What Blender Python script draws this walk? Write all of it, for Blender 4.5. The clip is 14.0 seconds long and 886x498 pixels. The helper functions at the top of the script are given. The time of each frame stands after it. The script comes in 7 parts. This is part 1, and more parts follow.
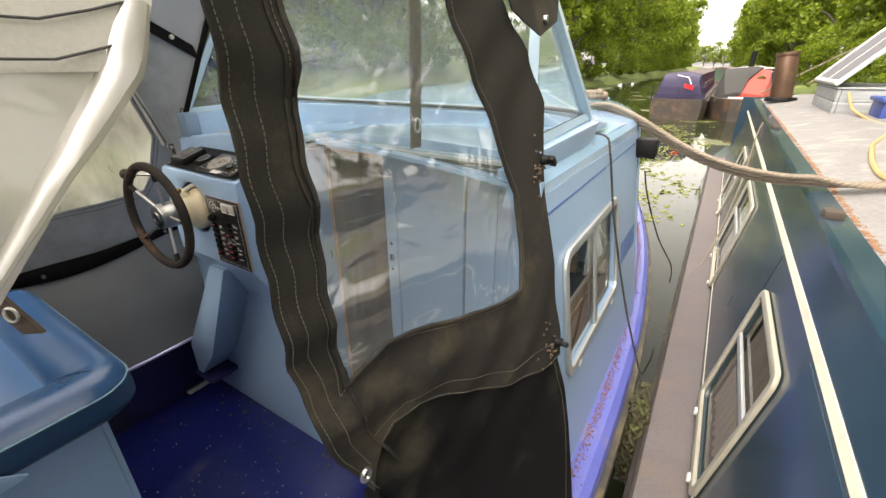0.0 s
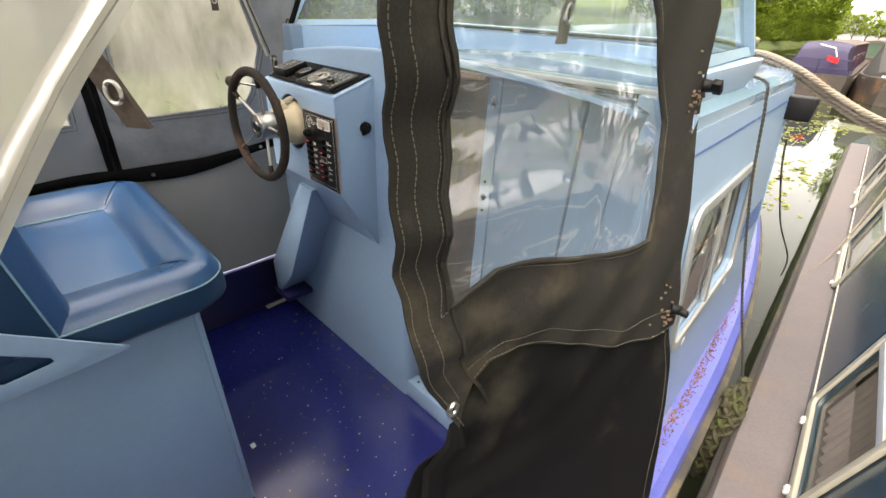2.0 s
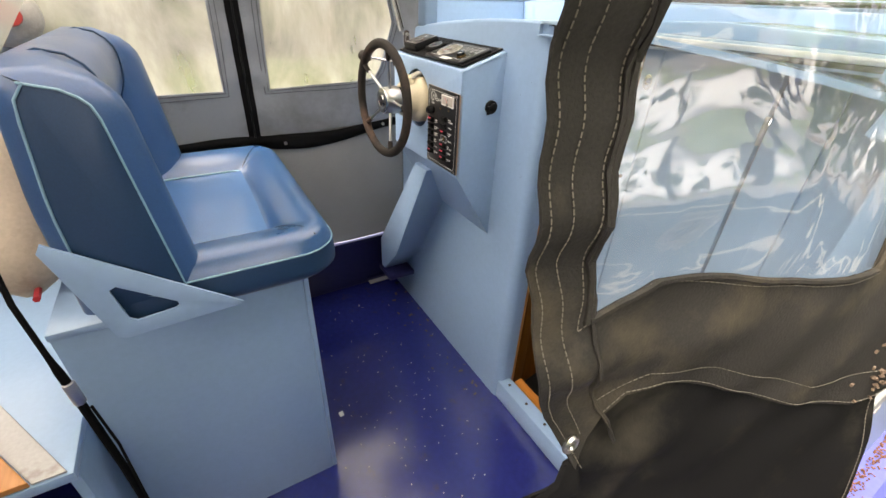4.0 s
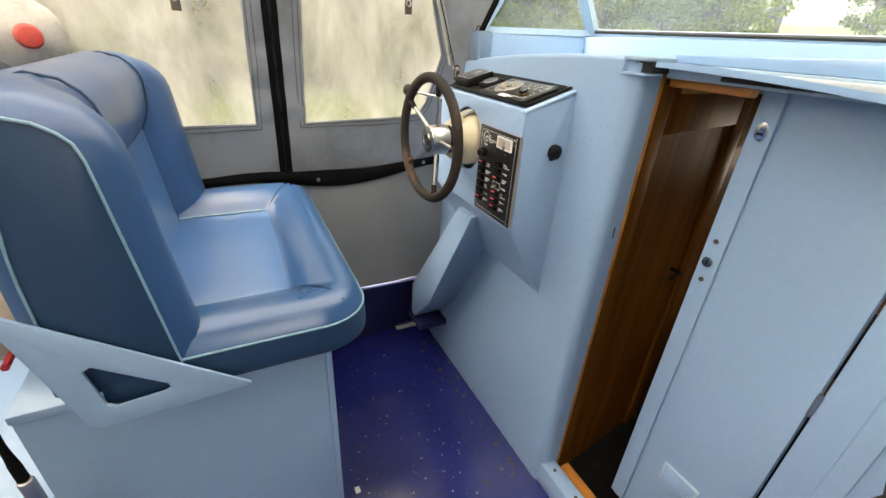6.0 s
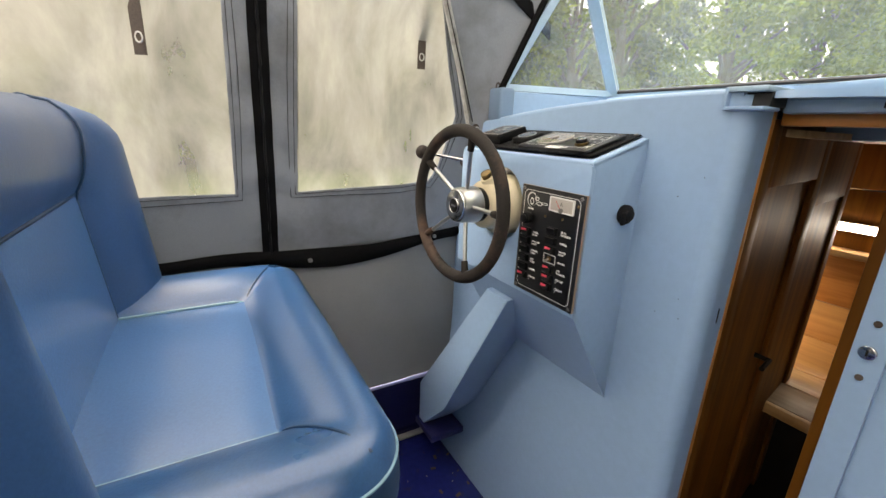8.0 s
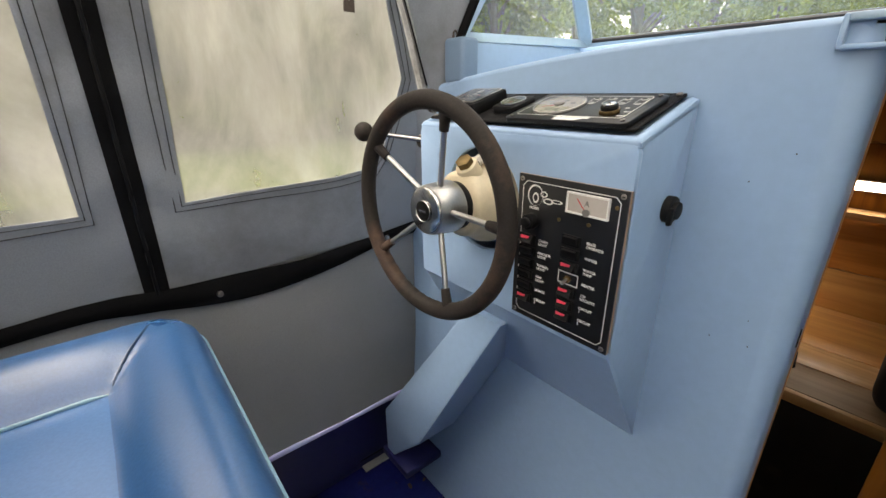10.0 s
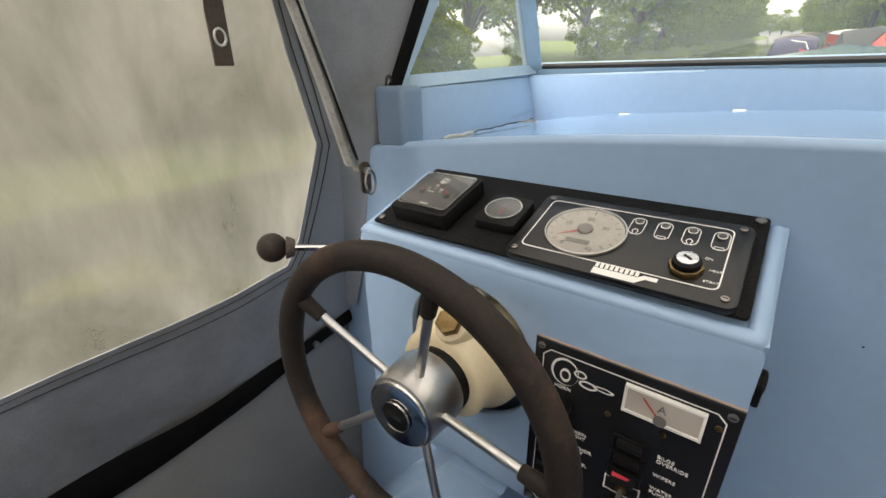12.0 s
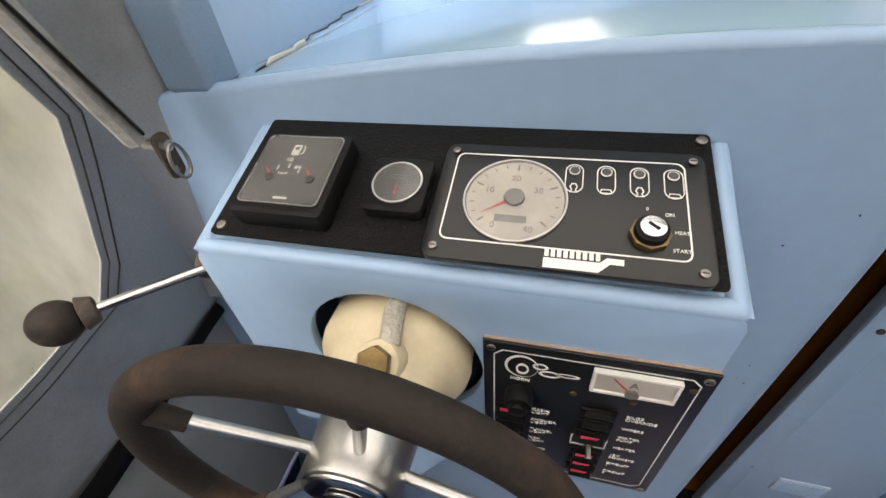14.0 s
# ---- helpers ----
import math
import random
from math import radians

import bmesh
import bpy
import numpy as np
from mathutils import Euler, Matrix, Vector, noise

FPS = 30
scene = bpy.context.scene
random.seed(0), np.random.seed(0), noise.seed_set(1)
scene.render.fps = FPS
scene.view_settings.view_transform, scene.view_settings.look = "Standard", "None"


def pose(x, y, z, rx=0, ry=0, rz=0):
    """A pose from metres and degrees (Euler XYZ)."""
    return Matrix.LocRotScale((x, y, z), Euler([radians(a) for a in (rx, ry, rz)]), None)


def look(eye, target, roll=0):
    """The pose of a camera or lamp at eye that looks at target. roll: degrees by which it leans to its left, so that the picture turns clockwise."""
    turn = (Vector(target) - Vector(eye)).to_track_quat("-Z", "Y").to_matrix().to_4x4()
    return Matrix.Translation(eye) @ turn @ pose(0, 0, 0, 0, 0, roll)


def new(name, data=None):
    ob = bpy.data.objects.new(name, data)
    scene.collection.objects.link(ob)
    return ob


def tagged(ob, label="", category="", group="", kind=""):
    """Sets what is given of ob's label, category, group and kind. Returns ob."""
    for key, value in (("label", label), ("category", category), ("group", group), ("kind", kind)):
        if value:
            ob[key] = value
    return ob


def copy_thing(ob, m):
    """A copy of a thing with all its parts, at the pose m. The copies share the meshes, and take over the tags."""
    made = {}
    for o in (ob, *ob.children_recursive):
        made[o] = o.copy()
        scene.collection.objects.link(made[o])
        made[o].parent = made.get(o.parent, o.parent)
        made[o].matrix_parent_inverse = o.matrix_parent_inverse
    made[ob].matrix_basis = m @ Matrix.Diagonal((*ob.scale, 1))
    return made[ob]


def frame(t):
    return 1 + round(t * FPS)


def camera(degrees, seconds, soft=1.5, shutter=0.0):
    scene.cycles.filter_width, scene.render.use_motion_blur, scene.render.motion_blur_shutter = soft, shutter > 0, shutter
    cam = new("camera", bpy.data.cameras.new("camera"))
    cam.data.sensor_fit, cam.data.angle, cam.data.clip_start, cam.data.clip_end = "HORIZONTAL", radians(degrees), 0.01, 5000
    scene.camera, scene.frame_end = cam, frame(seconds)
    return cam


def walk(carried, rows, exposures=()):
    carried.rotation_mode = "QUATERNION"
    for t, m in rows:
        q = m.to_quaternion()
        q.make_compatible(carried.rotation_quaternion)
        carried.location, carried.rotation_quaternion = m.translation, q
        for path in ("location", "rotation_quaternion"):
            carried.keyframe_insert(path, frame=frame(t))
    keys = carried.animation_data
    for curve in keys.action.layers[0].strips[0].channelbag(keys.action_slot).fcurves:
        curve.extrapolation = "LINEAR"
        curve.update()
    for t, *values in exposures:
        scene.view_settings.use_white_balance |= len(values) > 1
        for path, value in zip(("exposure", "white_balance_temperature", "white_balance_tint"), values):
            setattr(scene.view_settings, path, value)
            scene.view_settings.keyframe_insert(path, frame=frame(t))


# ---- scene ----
cam = camera(93.8, 14.0)
PATH = [
    (0, (1.301, -0.752, 1.693), (0.312, 0.785, 0.88), -0.3),
    (0.5, (1.282, -0.758, 1.671), (0.254, 0.738, 0.829), 0.6),
    (1, (1.255, -0.751, 1.643), (0.184, 0.688, 0.759), 1.6),
    (1.5, (1.229, -0.755, 1.617), (0.108, 0.613, 0.684), 2.6),
    (2, (1.196, -0.753, 1.584), (0.02, 0.529, 0.596), 3.2),
    (2.5, (1.157, -0.748, 1.548), (-0.098, 0.418, 0.516), 3.5),
    (3, (1.128, -0.751, 1.542), (-0.211, 0.303, 0.495), 2.9),
    (5.5, (0.985, -0.671, 1.484), (-0.56, 0.121, 0.492), 2.8),
    (6, (0.886, -0.676, 1.495), (-0.689, 0.152, 0.581), 3.6),
    (6.5, (0.826, -0.684, 1.463), (-0.775, 0.171, 0.624), 4.0),
    (7, (0.769, -0.687, 1.43), (-0.9, 0.213, 0.791), 2.3),
    (9.5, (0.294, -0.579, 1.368), (-1.349, 0.432, 0.84), 2.0),
    (10, (0.262, -0.545, 1.394), (-1.187, 0.641, 0.692), -0.2),
    (10.5, (0.222, -0.514, 1.411), (-1.112, 0.78, 0.672), -1.4),
    (11, (0.131, -0.454, 1.448), (-1.182, 0.841, 0.674), 0.4),
    (11.5, (0.012, -0.396, 1.504), (-1.22, 1.022, 0.817), 0.9),
    (12, (-0.039, -0.369, 1.543), (-1.164, 1.079, 0.745), -1.3),
    (12.5, (-0.099, -0.35, 1.567), (-1.022, 1.15, 0.619), -5.0),
    (13, (-0.14, -0.326, 1.567), (-0.881, 1.201, 0.51), -6.9),
    (13.5, (-0.124, -0.288, 1.575), (-0.709, 1.225, 0.406), -6.6),
    (14, (-0.148, -0.225, 1.581), (-0.619, 1.192, 0.252), -6.3),
]
walk(cam, [(t, look(eye, target, roll)) for t, eye, target, roll in PATH], [(0.0, 2.2, 7500, 13), (1.0, 2.4, 7500, 13), (3.0, 2.75, 7550, 14), (5.5, 3.2, 8000, 16), (6.0, 3.0, 7800, 12), (7.0, 2.85, 7750, 13), (9.5, 2.58, 7450, 14), (10.5, 2.6, 7500, 14), (12.0, 2.04, 7450, 14), (13.5, 2.1, 7400, 15), (14.0, 2.27, 7400, 15)])

# ---- world and sun ----
world = bpy.data.worlds.new("overcast_sky")
scene.world = world
world.use_nodes = True
wn, wl = world.node_tree.nodes, world.node_tree.links
sky = wn.new("ShaderNodeTexSky")
sky.sky_type = "NISHITA"
sky.sun_disc = False
sky.sun_elevation, sky.sun_rotation = radians(60), radians(197)
sky.air_density, sky.dust_density, sky.ozone_density = 1.2, 2.5, 1.0
grey = wn.new("ShaderNodeHueSaturation")
grey.inputs["Saturation"].default_value = 0.12
wl.new(sky.outputs["Color"], grey.inputs["Color"])
wl.new(grey.outputs["Color"], wn["Background"].inputs["Color"])
wn["Background"].inputs["Strength"].default_value = 0.15
sun = new("sun", bpy.data.lights.new("sun", "SUN"))
sun.data.energy, sun.data.angle, sun.data.color = 1.0, radians(72), (1.0, 0.975, 0.94)
sun.matrix_world = look((-1.0, -3.3, 6.0), (0, 0, 0))


# ---- materials ----
def node_mat(name):
    m = bpy.data.materials.new(name)
    m.use_nodes = True
    return m, m.node_tree.nodes, m.node_tree.links, m.node_tree.nodes["Principled BSDF"]


def surface(name, base, rough=0.5, vary=0.15, scale=6.0, fine=90.0, bump=0.05, metal=0.0, stain=None, stain_scale=2.5,
            stain_amount=0.0, coat=0.0, spread=0.0, stretch=(1, 1, 1), bump_size=0.002, coat_rough=0.12):
    """Paint, plastic, cloth or metal: two scales of tone, an optional stain with its own shape, fine relief."""
    m, n, l, p = node_mat(name)
    co = n.new("ShaderNodeTexCoord")
    mp = n.new("ShaderNodeMapping")
    mp.inputs["Scale"].default_value = stretch
    l.new(co.outputs["Object"], mp.inputs["Vector"])
    big = n.new("ShaderNodeTexNoise")
    big.inputs["Scale"].default_value, big.inputs["Detail"].default_value = scale, 5
    small = n.new("ShaderNodeTexNoise")
    small.inputs["Scale"].default_value, small.inputs["Detail"].default_value = fine, 3
    for t in (big, small):
        l.new(mp.outputs["Vector"], t.inputs["Vector"])
    mid = n.new("ShaderNodeMath")
    mid.operation = "ADD"
    l.new(big.outputs["Fac"], mid.inputs[0])
    l.new(small.outputs["Fac"], mid.inputs[1])
    tone = n.new("ShaderNodeMapRange")
    tone.inputs["From Min"].default_value, tone.inputs["From Max"].default_value = 0.6, 1.4
    tone.inputs["To Min"].default_value, tone.inputs["To Max"].default_value = 1 - vary, 1 + vary
    tone.clamp = False
    l.new(mid.outputs[0], tone.inputs["Value"])
    mul = n.new("ShaderNodeVectorMath")
    mul.operation = "SCALE"
    mul.inputs[0].default_value = base
    l.new(tone.outputs["Result"], mul.inputs["Scale"])
    colour = mul.outputs["Vector"]
    if spread:
        info = n.new("ShaderNodeObjectInfo")
        rnd = n.new("ShaderNodeMapRange")
        rnd.inputs["To Min"].default_value, rnd.inputs["To Max"].default_value = 1 - spread, 1 + spread
        l.new(info.outputs["Random"], rnd.inputs["Value"])
        mul2 = n.new("ShaderNodeVectorMath")
        mul2.operation = "SCALE"
        l.new(colour, mul2.inputs[0])
        l.new(rnd.outputs["Result"], mul2.inputs["Scale"])
        colour = mul2.outputs["Vector"]
    if stain:
        st = n.new("ShaderNodeTexNoise")
        st.inputs["Scale"].default_value, st.inputs["Detail"].default_value = stain_scale, 7
        st.inputs["Roughness"].default_value = 0.65
        l.new(mp.outputs["Vector"], st.inputs["Vector"])
        ramp = n.new("ShaderNodeMapRange")
        ramp.inputs["From Min"].default_value = 0.62 - 0.25 * stain_amount
        ramp.inputs["From Max"].default_value = 0.80 - 0.20 * stain_amount
        ramp.inputs["To Max"].default_value = 0.85
        l.new(st.outputs["Fac"], ramp.inputs["Value"])
        mix = n.new("ShaderNodeMix")
        mix.data_type = "RGBA"
        l.new(ramp.outputs["Result"], mix.inputs["Factor"])
        l.new(colour, mix.inputs["A"])
        mix.inputs["B"].default_value = (*stain, 1)
        colour = mix.outputs["Result"]
    l.new(colour, p.inputs["Base Color"])
    rr = n.new("ShaderNodeMapRange")
    rr.inputs["To Min"].default_value, rr.inputs["To Max"].default_value = max(0.02, rough - 0.1), min(1, rough + 0.12)
    l.new(big.outputs["Fac"], rr.inputs["Value"])
    p.inputs["Roughness"].default_value = rough
    if vary > 0.06:
        l.new(rr.outputs["Result"], p.inputs["Roughness"])
    p.inputs["Metallic"].default_value = metal
    p.inputs["Coat Weight"].default_value = coat
    p.inputs["Coat Roughness"].default_value = coat_rough
    if bump:
        b = n.new("ShaderNodeBump")
        b.inputs["Strength"].default_value, b.inputs["Distance"].default_value = bump, bump_size
        l.new(mid.outputs[0], b.inputs["Height"])
        l.new(b.outputs["Normal"], p.inputs["Normal"])
    return m


def plain(name, base, rough=0.5, metal=0.0):
    m, n, l, p = node_mat(name)
    p.inputs["Base Color"].default_value = (*base, 1)
    p.inputs["Roughness"].default_value, p.inputs["Metallic"].default_value = rough, metal
    return m


def wood(name, dark, light, axis=2, rough=0.35, scale=3.0):
    m, n, l, p = node_mat(name)
    co = n.new("ShaderNodeTexCoord")
    mp = n.new("ShaderNodeMapping")
    st = [9.0, 9.0, 9.0]
    st[axis] = 0.7
    mp.inputs["Scale"].default_value = st
    l.new(co.outputs["Object"], mp.inputs["Vector"])
    nz = n.new("ShaderNodeTexNoise")
    nz.inputs["Scale"].default_value, nz.inputs["Detail"].default_value, nz.inputs["Distortion"].default_value = scale, 8, 0.6
    l.new(mp.outputs["Vector"], nz.inputs["Vector"])
    cr = n.new("ShaderNodeValToRGB")
    cr.color_ramp.elements[0].position, cr.color_ramp.elements[0].color = 0.3, (*dark, 1)
    cr.color_ramp.elements[1].position, cr.color_ramp.elements[1].color = 0.7, (*light, 1)
    l.new(nz.outputs["Fac"], cr.inputs["Fac"])
    l.new(cr.outputs["Color"], p.inputs["Base Color"])
    p.inputs["Roughness"].default_value = rough
    b = n.new("ShaderNodeBump")
    b.inputs["Strength"].default_value, b.inputs["Distance"].default_value = 0.08, 0.002
    l.new(nz.outputs["Fac"], b.inputs["Height"])
    l.new(b.outputs["Normal"], p.inputs["Normal"])
    return m


def clear(name, tint, haze, haze_colour, blur, rough=0.08, scale=5.0, crease=0.0, stretch=(1, 1, 1), tilt=0.0):
    """A clear pane: straight or slightly scattered view through, dirt that scatters light, Fresnel gloss."""
    m, n, l, p = node_mat(name)
    n.remove(p)
    out = n["Material Output"]
    co = n.new("ShaderNodeTexCoord")
    nz = n.new("ShaderNodeTexNoise")
    nz.inputs["Scale"].default_value, nz.inputs["Detail"].default_value, nz.inputs["Distortion"].default_value = scale, 7, 0.35
    nz.inputs["Roughness"].default_value = 0.58
    mp = n.new("ShaderNodeMapping")
    mp.inputs["Scale"].default_value, mp.inputs["Rotation"].default_value = stretch, (tilt, 0, 0)
    l.new(co.outputs["Object"], mp.inputs["Vector"])
    l.new(mp.outputs["Vector"], nz.inputs["Vector"])
    rng = n.new("ShaderNodeMapRange")
    rng.inputs["From Min"].default_value, rng.inputs["From Max"].default_value = 0.3, 0.72
    rng.inputs["To Min"].default_value, rng.inputs["To Max"].default_value = haze[0], haze[1]
    l.new(nz.outputs["Fac"], rng.inputs["Value"])
    if blur:
        see = n.new("ShaderNodeBsdfRefraction")
        see.inputs["IOR"].default_value, see.inputs["Roughness"].default_value = 1.06, blur
    else:
        see = n.new("ShaderNodeBsdfTransparent")
    see.inputs["Color"].default_value = (*tint, 1)
    tr = n.new("ShaderNodeBsdfTranslucent")
    tr.inputs["Color"].default_value = (*haze_colour, 1)
    df = n.new("ShaderNodeBsdfDiffuse")
    df.inputs["Color"].default_value = (*haze_colour, 1)
    dirt = n.new("ShaderNodeMixShader")
    dirt.inputs["Fac"].default_value = 0.4
    l.new(tr.outputs[0], dirt.inputs[1])
    l.new(df.outputs[0], dirt.inputs[2])
    mix = n.new("ShaderNodeMixShader")
    l.new(rng.outputs["Result"], mix.inputs["Fac"])
    l.new(see.outputs[0], mix.inputs[1])
    l.new(dirt.outputs[0], mix.inputs[2])
    gl = n.new("ShaderNodeBsdfGlossy")
    gl.inputs["Roughness"].default_value = rough
    lw = n.new("ShaderNodeLayerWeight")
    lw.inputs["Blend"].default_value = 0.5
    pw = n.new("ShaderNodeMath")
    pw.operation = "POWER"
    pw.inputs[1].default_value = 4.0
    l.new(lw.outputs["Facing"], pw.inputs[0])
    fr = n.new("ShaderNodeMapRange")
    fr.inputs["To Min"].default_value, fr.inputs["To Max"].default_value = (0.14 if crease else 0.06), 0.9
    l.new(pw.outputs[0], fr.inputs["Value"])
    top = n.new("ShaderNodeMixShader")
    l.new(fr.outputs["Result"], top.inputs["Fac"])
    l.new(mix.outputs[0], top.inputs[1])
    l.new(gl.outputs[0], top.inputs[2])
    if crease:
        cn = n.new("ShaderNodeTexNoise")
        cn.inputs["Scale"].default_value, cn.inputs["Detail"].default_value, cn.inputs["Distortion"].default_value = 4.5, 3, 1.4
        l.new(co.outputs["Object"], cn.inputs["Vector"])
        b = n.new("ShaderNodeBump")
        b.inputs["Strength"].default_value, b.inputs["Distance"].default_value = crease, 0.02
        l.new(cn.outputs["Fac"], b.inputs["Height"])
        l.new(b.outputs["Normal"], gl.inputs["Normal"])
    l.new(top.outputs[0], out.inputs["Surface"])
    return m


BLUE = surface("pale_blue_gloss_paint", (0.27, 0.40, 0.57), 0.3, 0.05, 2.0, 60, 0.03)
DECKBLUE = surface("pale_blue_deck_paint", (0.27, 0.43, 0.63), 0.1, 0.04, 1.5, 30, 0.02, coat=0.6)
GREYBLUE = surface("blue_grey_frame_paint", (0.30, 0.42, 0.52), 0.35, 0.08, 4, 90, 0.03)
NAVYFLOOR = surface("navy_deck_paint", (0.014, 0.020, 0.138), 0.2, 0.25, 3.5, 40, 0.08, stain=(0.05, 0.035, 0.03), stain_scale=14, stain_amount=0.12, coat=1.0, coat_rough=0.13)
NAVYSIDE = surface("navy_hull_paint", (0.012, 0.013, 0.075), 0.4, 0.2, 4, 60)
LAVENDER = surface("violet_blue_gunwale_paint", (0.105, 0.125, 0.42), 0.3, 0.12, 5, 60, 0.05, stain=(0.2, 0.17, 0.22), stain_scale=5, stain_amount=0.2)
PALELEDGE = surface("pale_lilac_ledge_paint", (0.5, 0.5, 0.75), 0.3, 0.1, 5, 60, 0.05)
CANVAS = surface("grey_canvas", (0.235, 0.25, 0.275), 0.85, 0.14, 3.5, 400, 0.25, stain=(0.12, 0.125, 0.13), stain_scale=2.5, stain_amount=0.4)
CANVASIN = surface("grey_canvas_dark_side", (0.25, 0.25, 0.25), 0.85, 0.14, 3.5, 400, 0.25)


def thin_cloth(name, base, share):
    """Canvas thin enough to pass some daylight."""
    m = surface(name, base, 0.85, 0.12, 3.5, 400, 0.2)
    n, l = m.node_tree.nodes, m.node_tree.links
    tr = n.new("ShaderNodeBsdfTranslucent")
    tr.inputs["Color"].default_value = (*base, 1)
    mx = n.new("ShaderNodeMixShader")
    mx.inputs["Fac"].default_value = share
    l.new(n["Principled BSDF"].outputs[0], mx.inputs[1])
    l.new(tr.outputs[0], mx.inputs[2])
    l.new(mx.outputs[0], n["Material Output"].inputs["Surface"])
    return m


# pale base and high translucent share are set to brighten the cockpit from above
ROOFCLOTH = thin_cloth("thin_grey_hood_canvas", (0.68, 0.68, 0.67), 0.65)
WEBBING = surface("black_webbing", (0.0035, 0.0035, 0.004), 0.9, 0.25, 6, 250, 0.3)
BLACKCLOTH = surface("weathered_black_canvas", (0.017, 0.0155, 0.0135), 0.75, 0.35, 5, 300, 0.25, stain=(0.075, 0.062, 0.040), stain_scale=4.5, stain_amount=0.4, bump_size=0.004)
BLACKPANEL = surface("black_lower_canvas", (0.006, 0.006, 0.0062), 0.85, 0.3, 5, 300, 0.25, stain=(0.045, 0.04, 0.03), stain_scale=3.5, stain_amount=0.15)
THREAD = surface("white_thread", (0.11, 0.10, 0.08), 0.8, 0.2, 60, 400, 0.2)
DARKTHREAD = plain("dark_thread", (0.03, 0.03, 0.03), 0.8)
VINYLMID = surface("mid_blue_vinyl", (0.016, 0.064, 0.175), 0.38, 0.12, 6, 240, 0.12, coat=0.6, coat_rough=0.24)
# lit copy of VINYLMID: base raised for the sky light on the cushion
VINYLTOPLIT = surface("glossy_lit_mid_blue_vinyl", (0.022, 0.085, 0.215), 0.30, 0.14, 6, 240, 0.16, coat=0.9, coat_rough=0.2)
VINYLLIGHT = surface("light_blue_vinyl", (0.050, 0.145, 0.330), 0.40, 0.15, 5, 240, 0.12, coat=1.0, coat_rough=0.2)
VINYLDARK = surface("dark_blue_vinyl", (0.008, 0.036, 0.090), 0.42, 0.15, 6, 240, 0.1)
PIPING = surface("pale_blue_piping", (0.19, 0.34, 0.43), 0.4, 0.1, 30, 200, 0.05)
BLACKMAT = surface("textured_black_mat", (0.009, 0.009, 0.0095), 0.55, 0.25, 5, 420, 1.0, stain=(0.05, 0.042, 0.035), stain_scale=9, stain_amount=0.15, bump_size=0.004)
BLACKGLOSS = surface("satin_black_panel", (0.006, 0.006, 0.0065), 0.32, 0.2, 6, 200, 0.04)
BLACKPLASTIC = surface("dusty_black_plastic", (0.008, 0.008, 0.0085), 0.45, 0.3, 9, 200, 0.08)
RUBBER = surface("worn_dark_rubber", (0.024, 0.020, 0.018), 0.6, 0.2, 12, 260, 0.25, stain=(0.11, 0.065, 0.045), stain_scale=5, stain_amount=0.3)
STEEL = surface("brushed_steel", (0.55, 0.54, 0.52), 0.3, 0.12, 14, 300, 0.05, metal=1.0)
DULLSTEEL = surface("dull_screw_steel", (0.30, 0.28, 0.26), 0.42, 0.2, 40, 300, 0.1, metal=1.0)
WORNALU = surface("grimy_worn_aluminium", (0.33, 0.33, 0.32), 0.5, 0.2, 12, 200, 0.2, metal=0.4, stain=(0.09, 0.075, 0.06), stain_scale=14, stain_amount=0.45)
CHROME = surface("tarnished_chrome", (0.62, 0.61, 0.6), 0.14, 0.08, 20, 300, 0.02, metal=1.0)
BRASS = surface("tarnished_brass", (0.22, 0.15, 0.07), 0.4, 0.25, 40, 300, 0.1, metal=1.0)
RUST = surface("rusty_strap", (0.055, 0.04, 0.032), 0.75, 0.4, 25, 300, 0.3)
CREAM = surface("cream_painted_casting", (0.62, 0.53, 0.36), 0.4, 0.08, 10, 150, 0.1, stain=(0.4, 0.37, 0.33), stain_scale=9, stain_amount=0.1)
RAWCAST = surface("rough_raw_casting", (0.42, 0.39, 0.33), 0.7, 0.35, 40, 260, 0.8, bump_size=0.004)
WHITE = plain("white_marking", (0.75, 0.74, 0.70), 0.5)
DIAL = surface("ivory_dial", (0.46, 0.42, 0.37), 0.5, 0.04, 20, 100, 0.0)
DIALDARK = surface("dark_dial", (0.06, 0.058, 0.055), 0.4, 0.1, 20, 100, 0.0)
REDPAINT = plain("red_marking", (0.55, 0.03, 0.04), 0.4)
PINK = plain("red_rocker", (0.75, 0.06, 0.10), 0.35)
LCD = plain("grey_display", (0.16, 0.15, 0.14), 0.3)
PLYEDGE = surface("plywood_edge", (0.36, 0.26, 0.20), 0.7, 0.2, 40, 200, 0.1)
MAHOGANY = wood("varnished_mahogany", (0.095, 0.030, 0.004), (0.20, 0.073, 0.010), 2, 0.5)
OAK = wood("varnished_oak", (0.42, 0.22, 0.08), (0.65, 0.40, 0.18), 0, 0.35)
GREYOAK = wood("worn_grey_oak", (0.25, 0.17, 0.10), (0.40, 0.29, 0.18), 0, 0.45)
HONEYLIT = wood("honey_wood_with_light", (0.45, 0.20, 0.055), (0.62, 0.32, 0.10), 0, 0.35)
NAVYCLOTH = surface("navy_woven_cloth", (0.020, 0.022, 0.034), 0.9, 0.2, 12, 350, 0.4)
# emission stands in for slit daylight and brightens the cabin bench
STRIPGLOW = plain("strip_glow", (0.8, 0.8, 0.8), 0.4)
STRIPGLOW.node_tree.nodes["Principled BSDF"].inputs["Emission Color"].default_value = (1.0, 0.95, 0.86, 1)
STRIPGLOW.node_tree.nodes["Principled BSDF"].inputs["Emission Strength"].default_value = 5.0
ORANGEWOOD = wood("orange_varnished_wood", (0.35, 0.12, 0.02), (0.6, 0.25, 0.06), 0, 0.35)
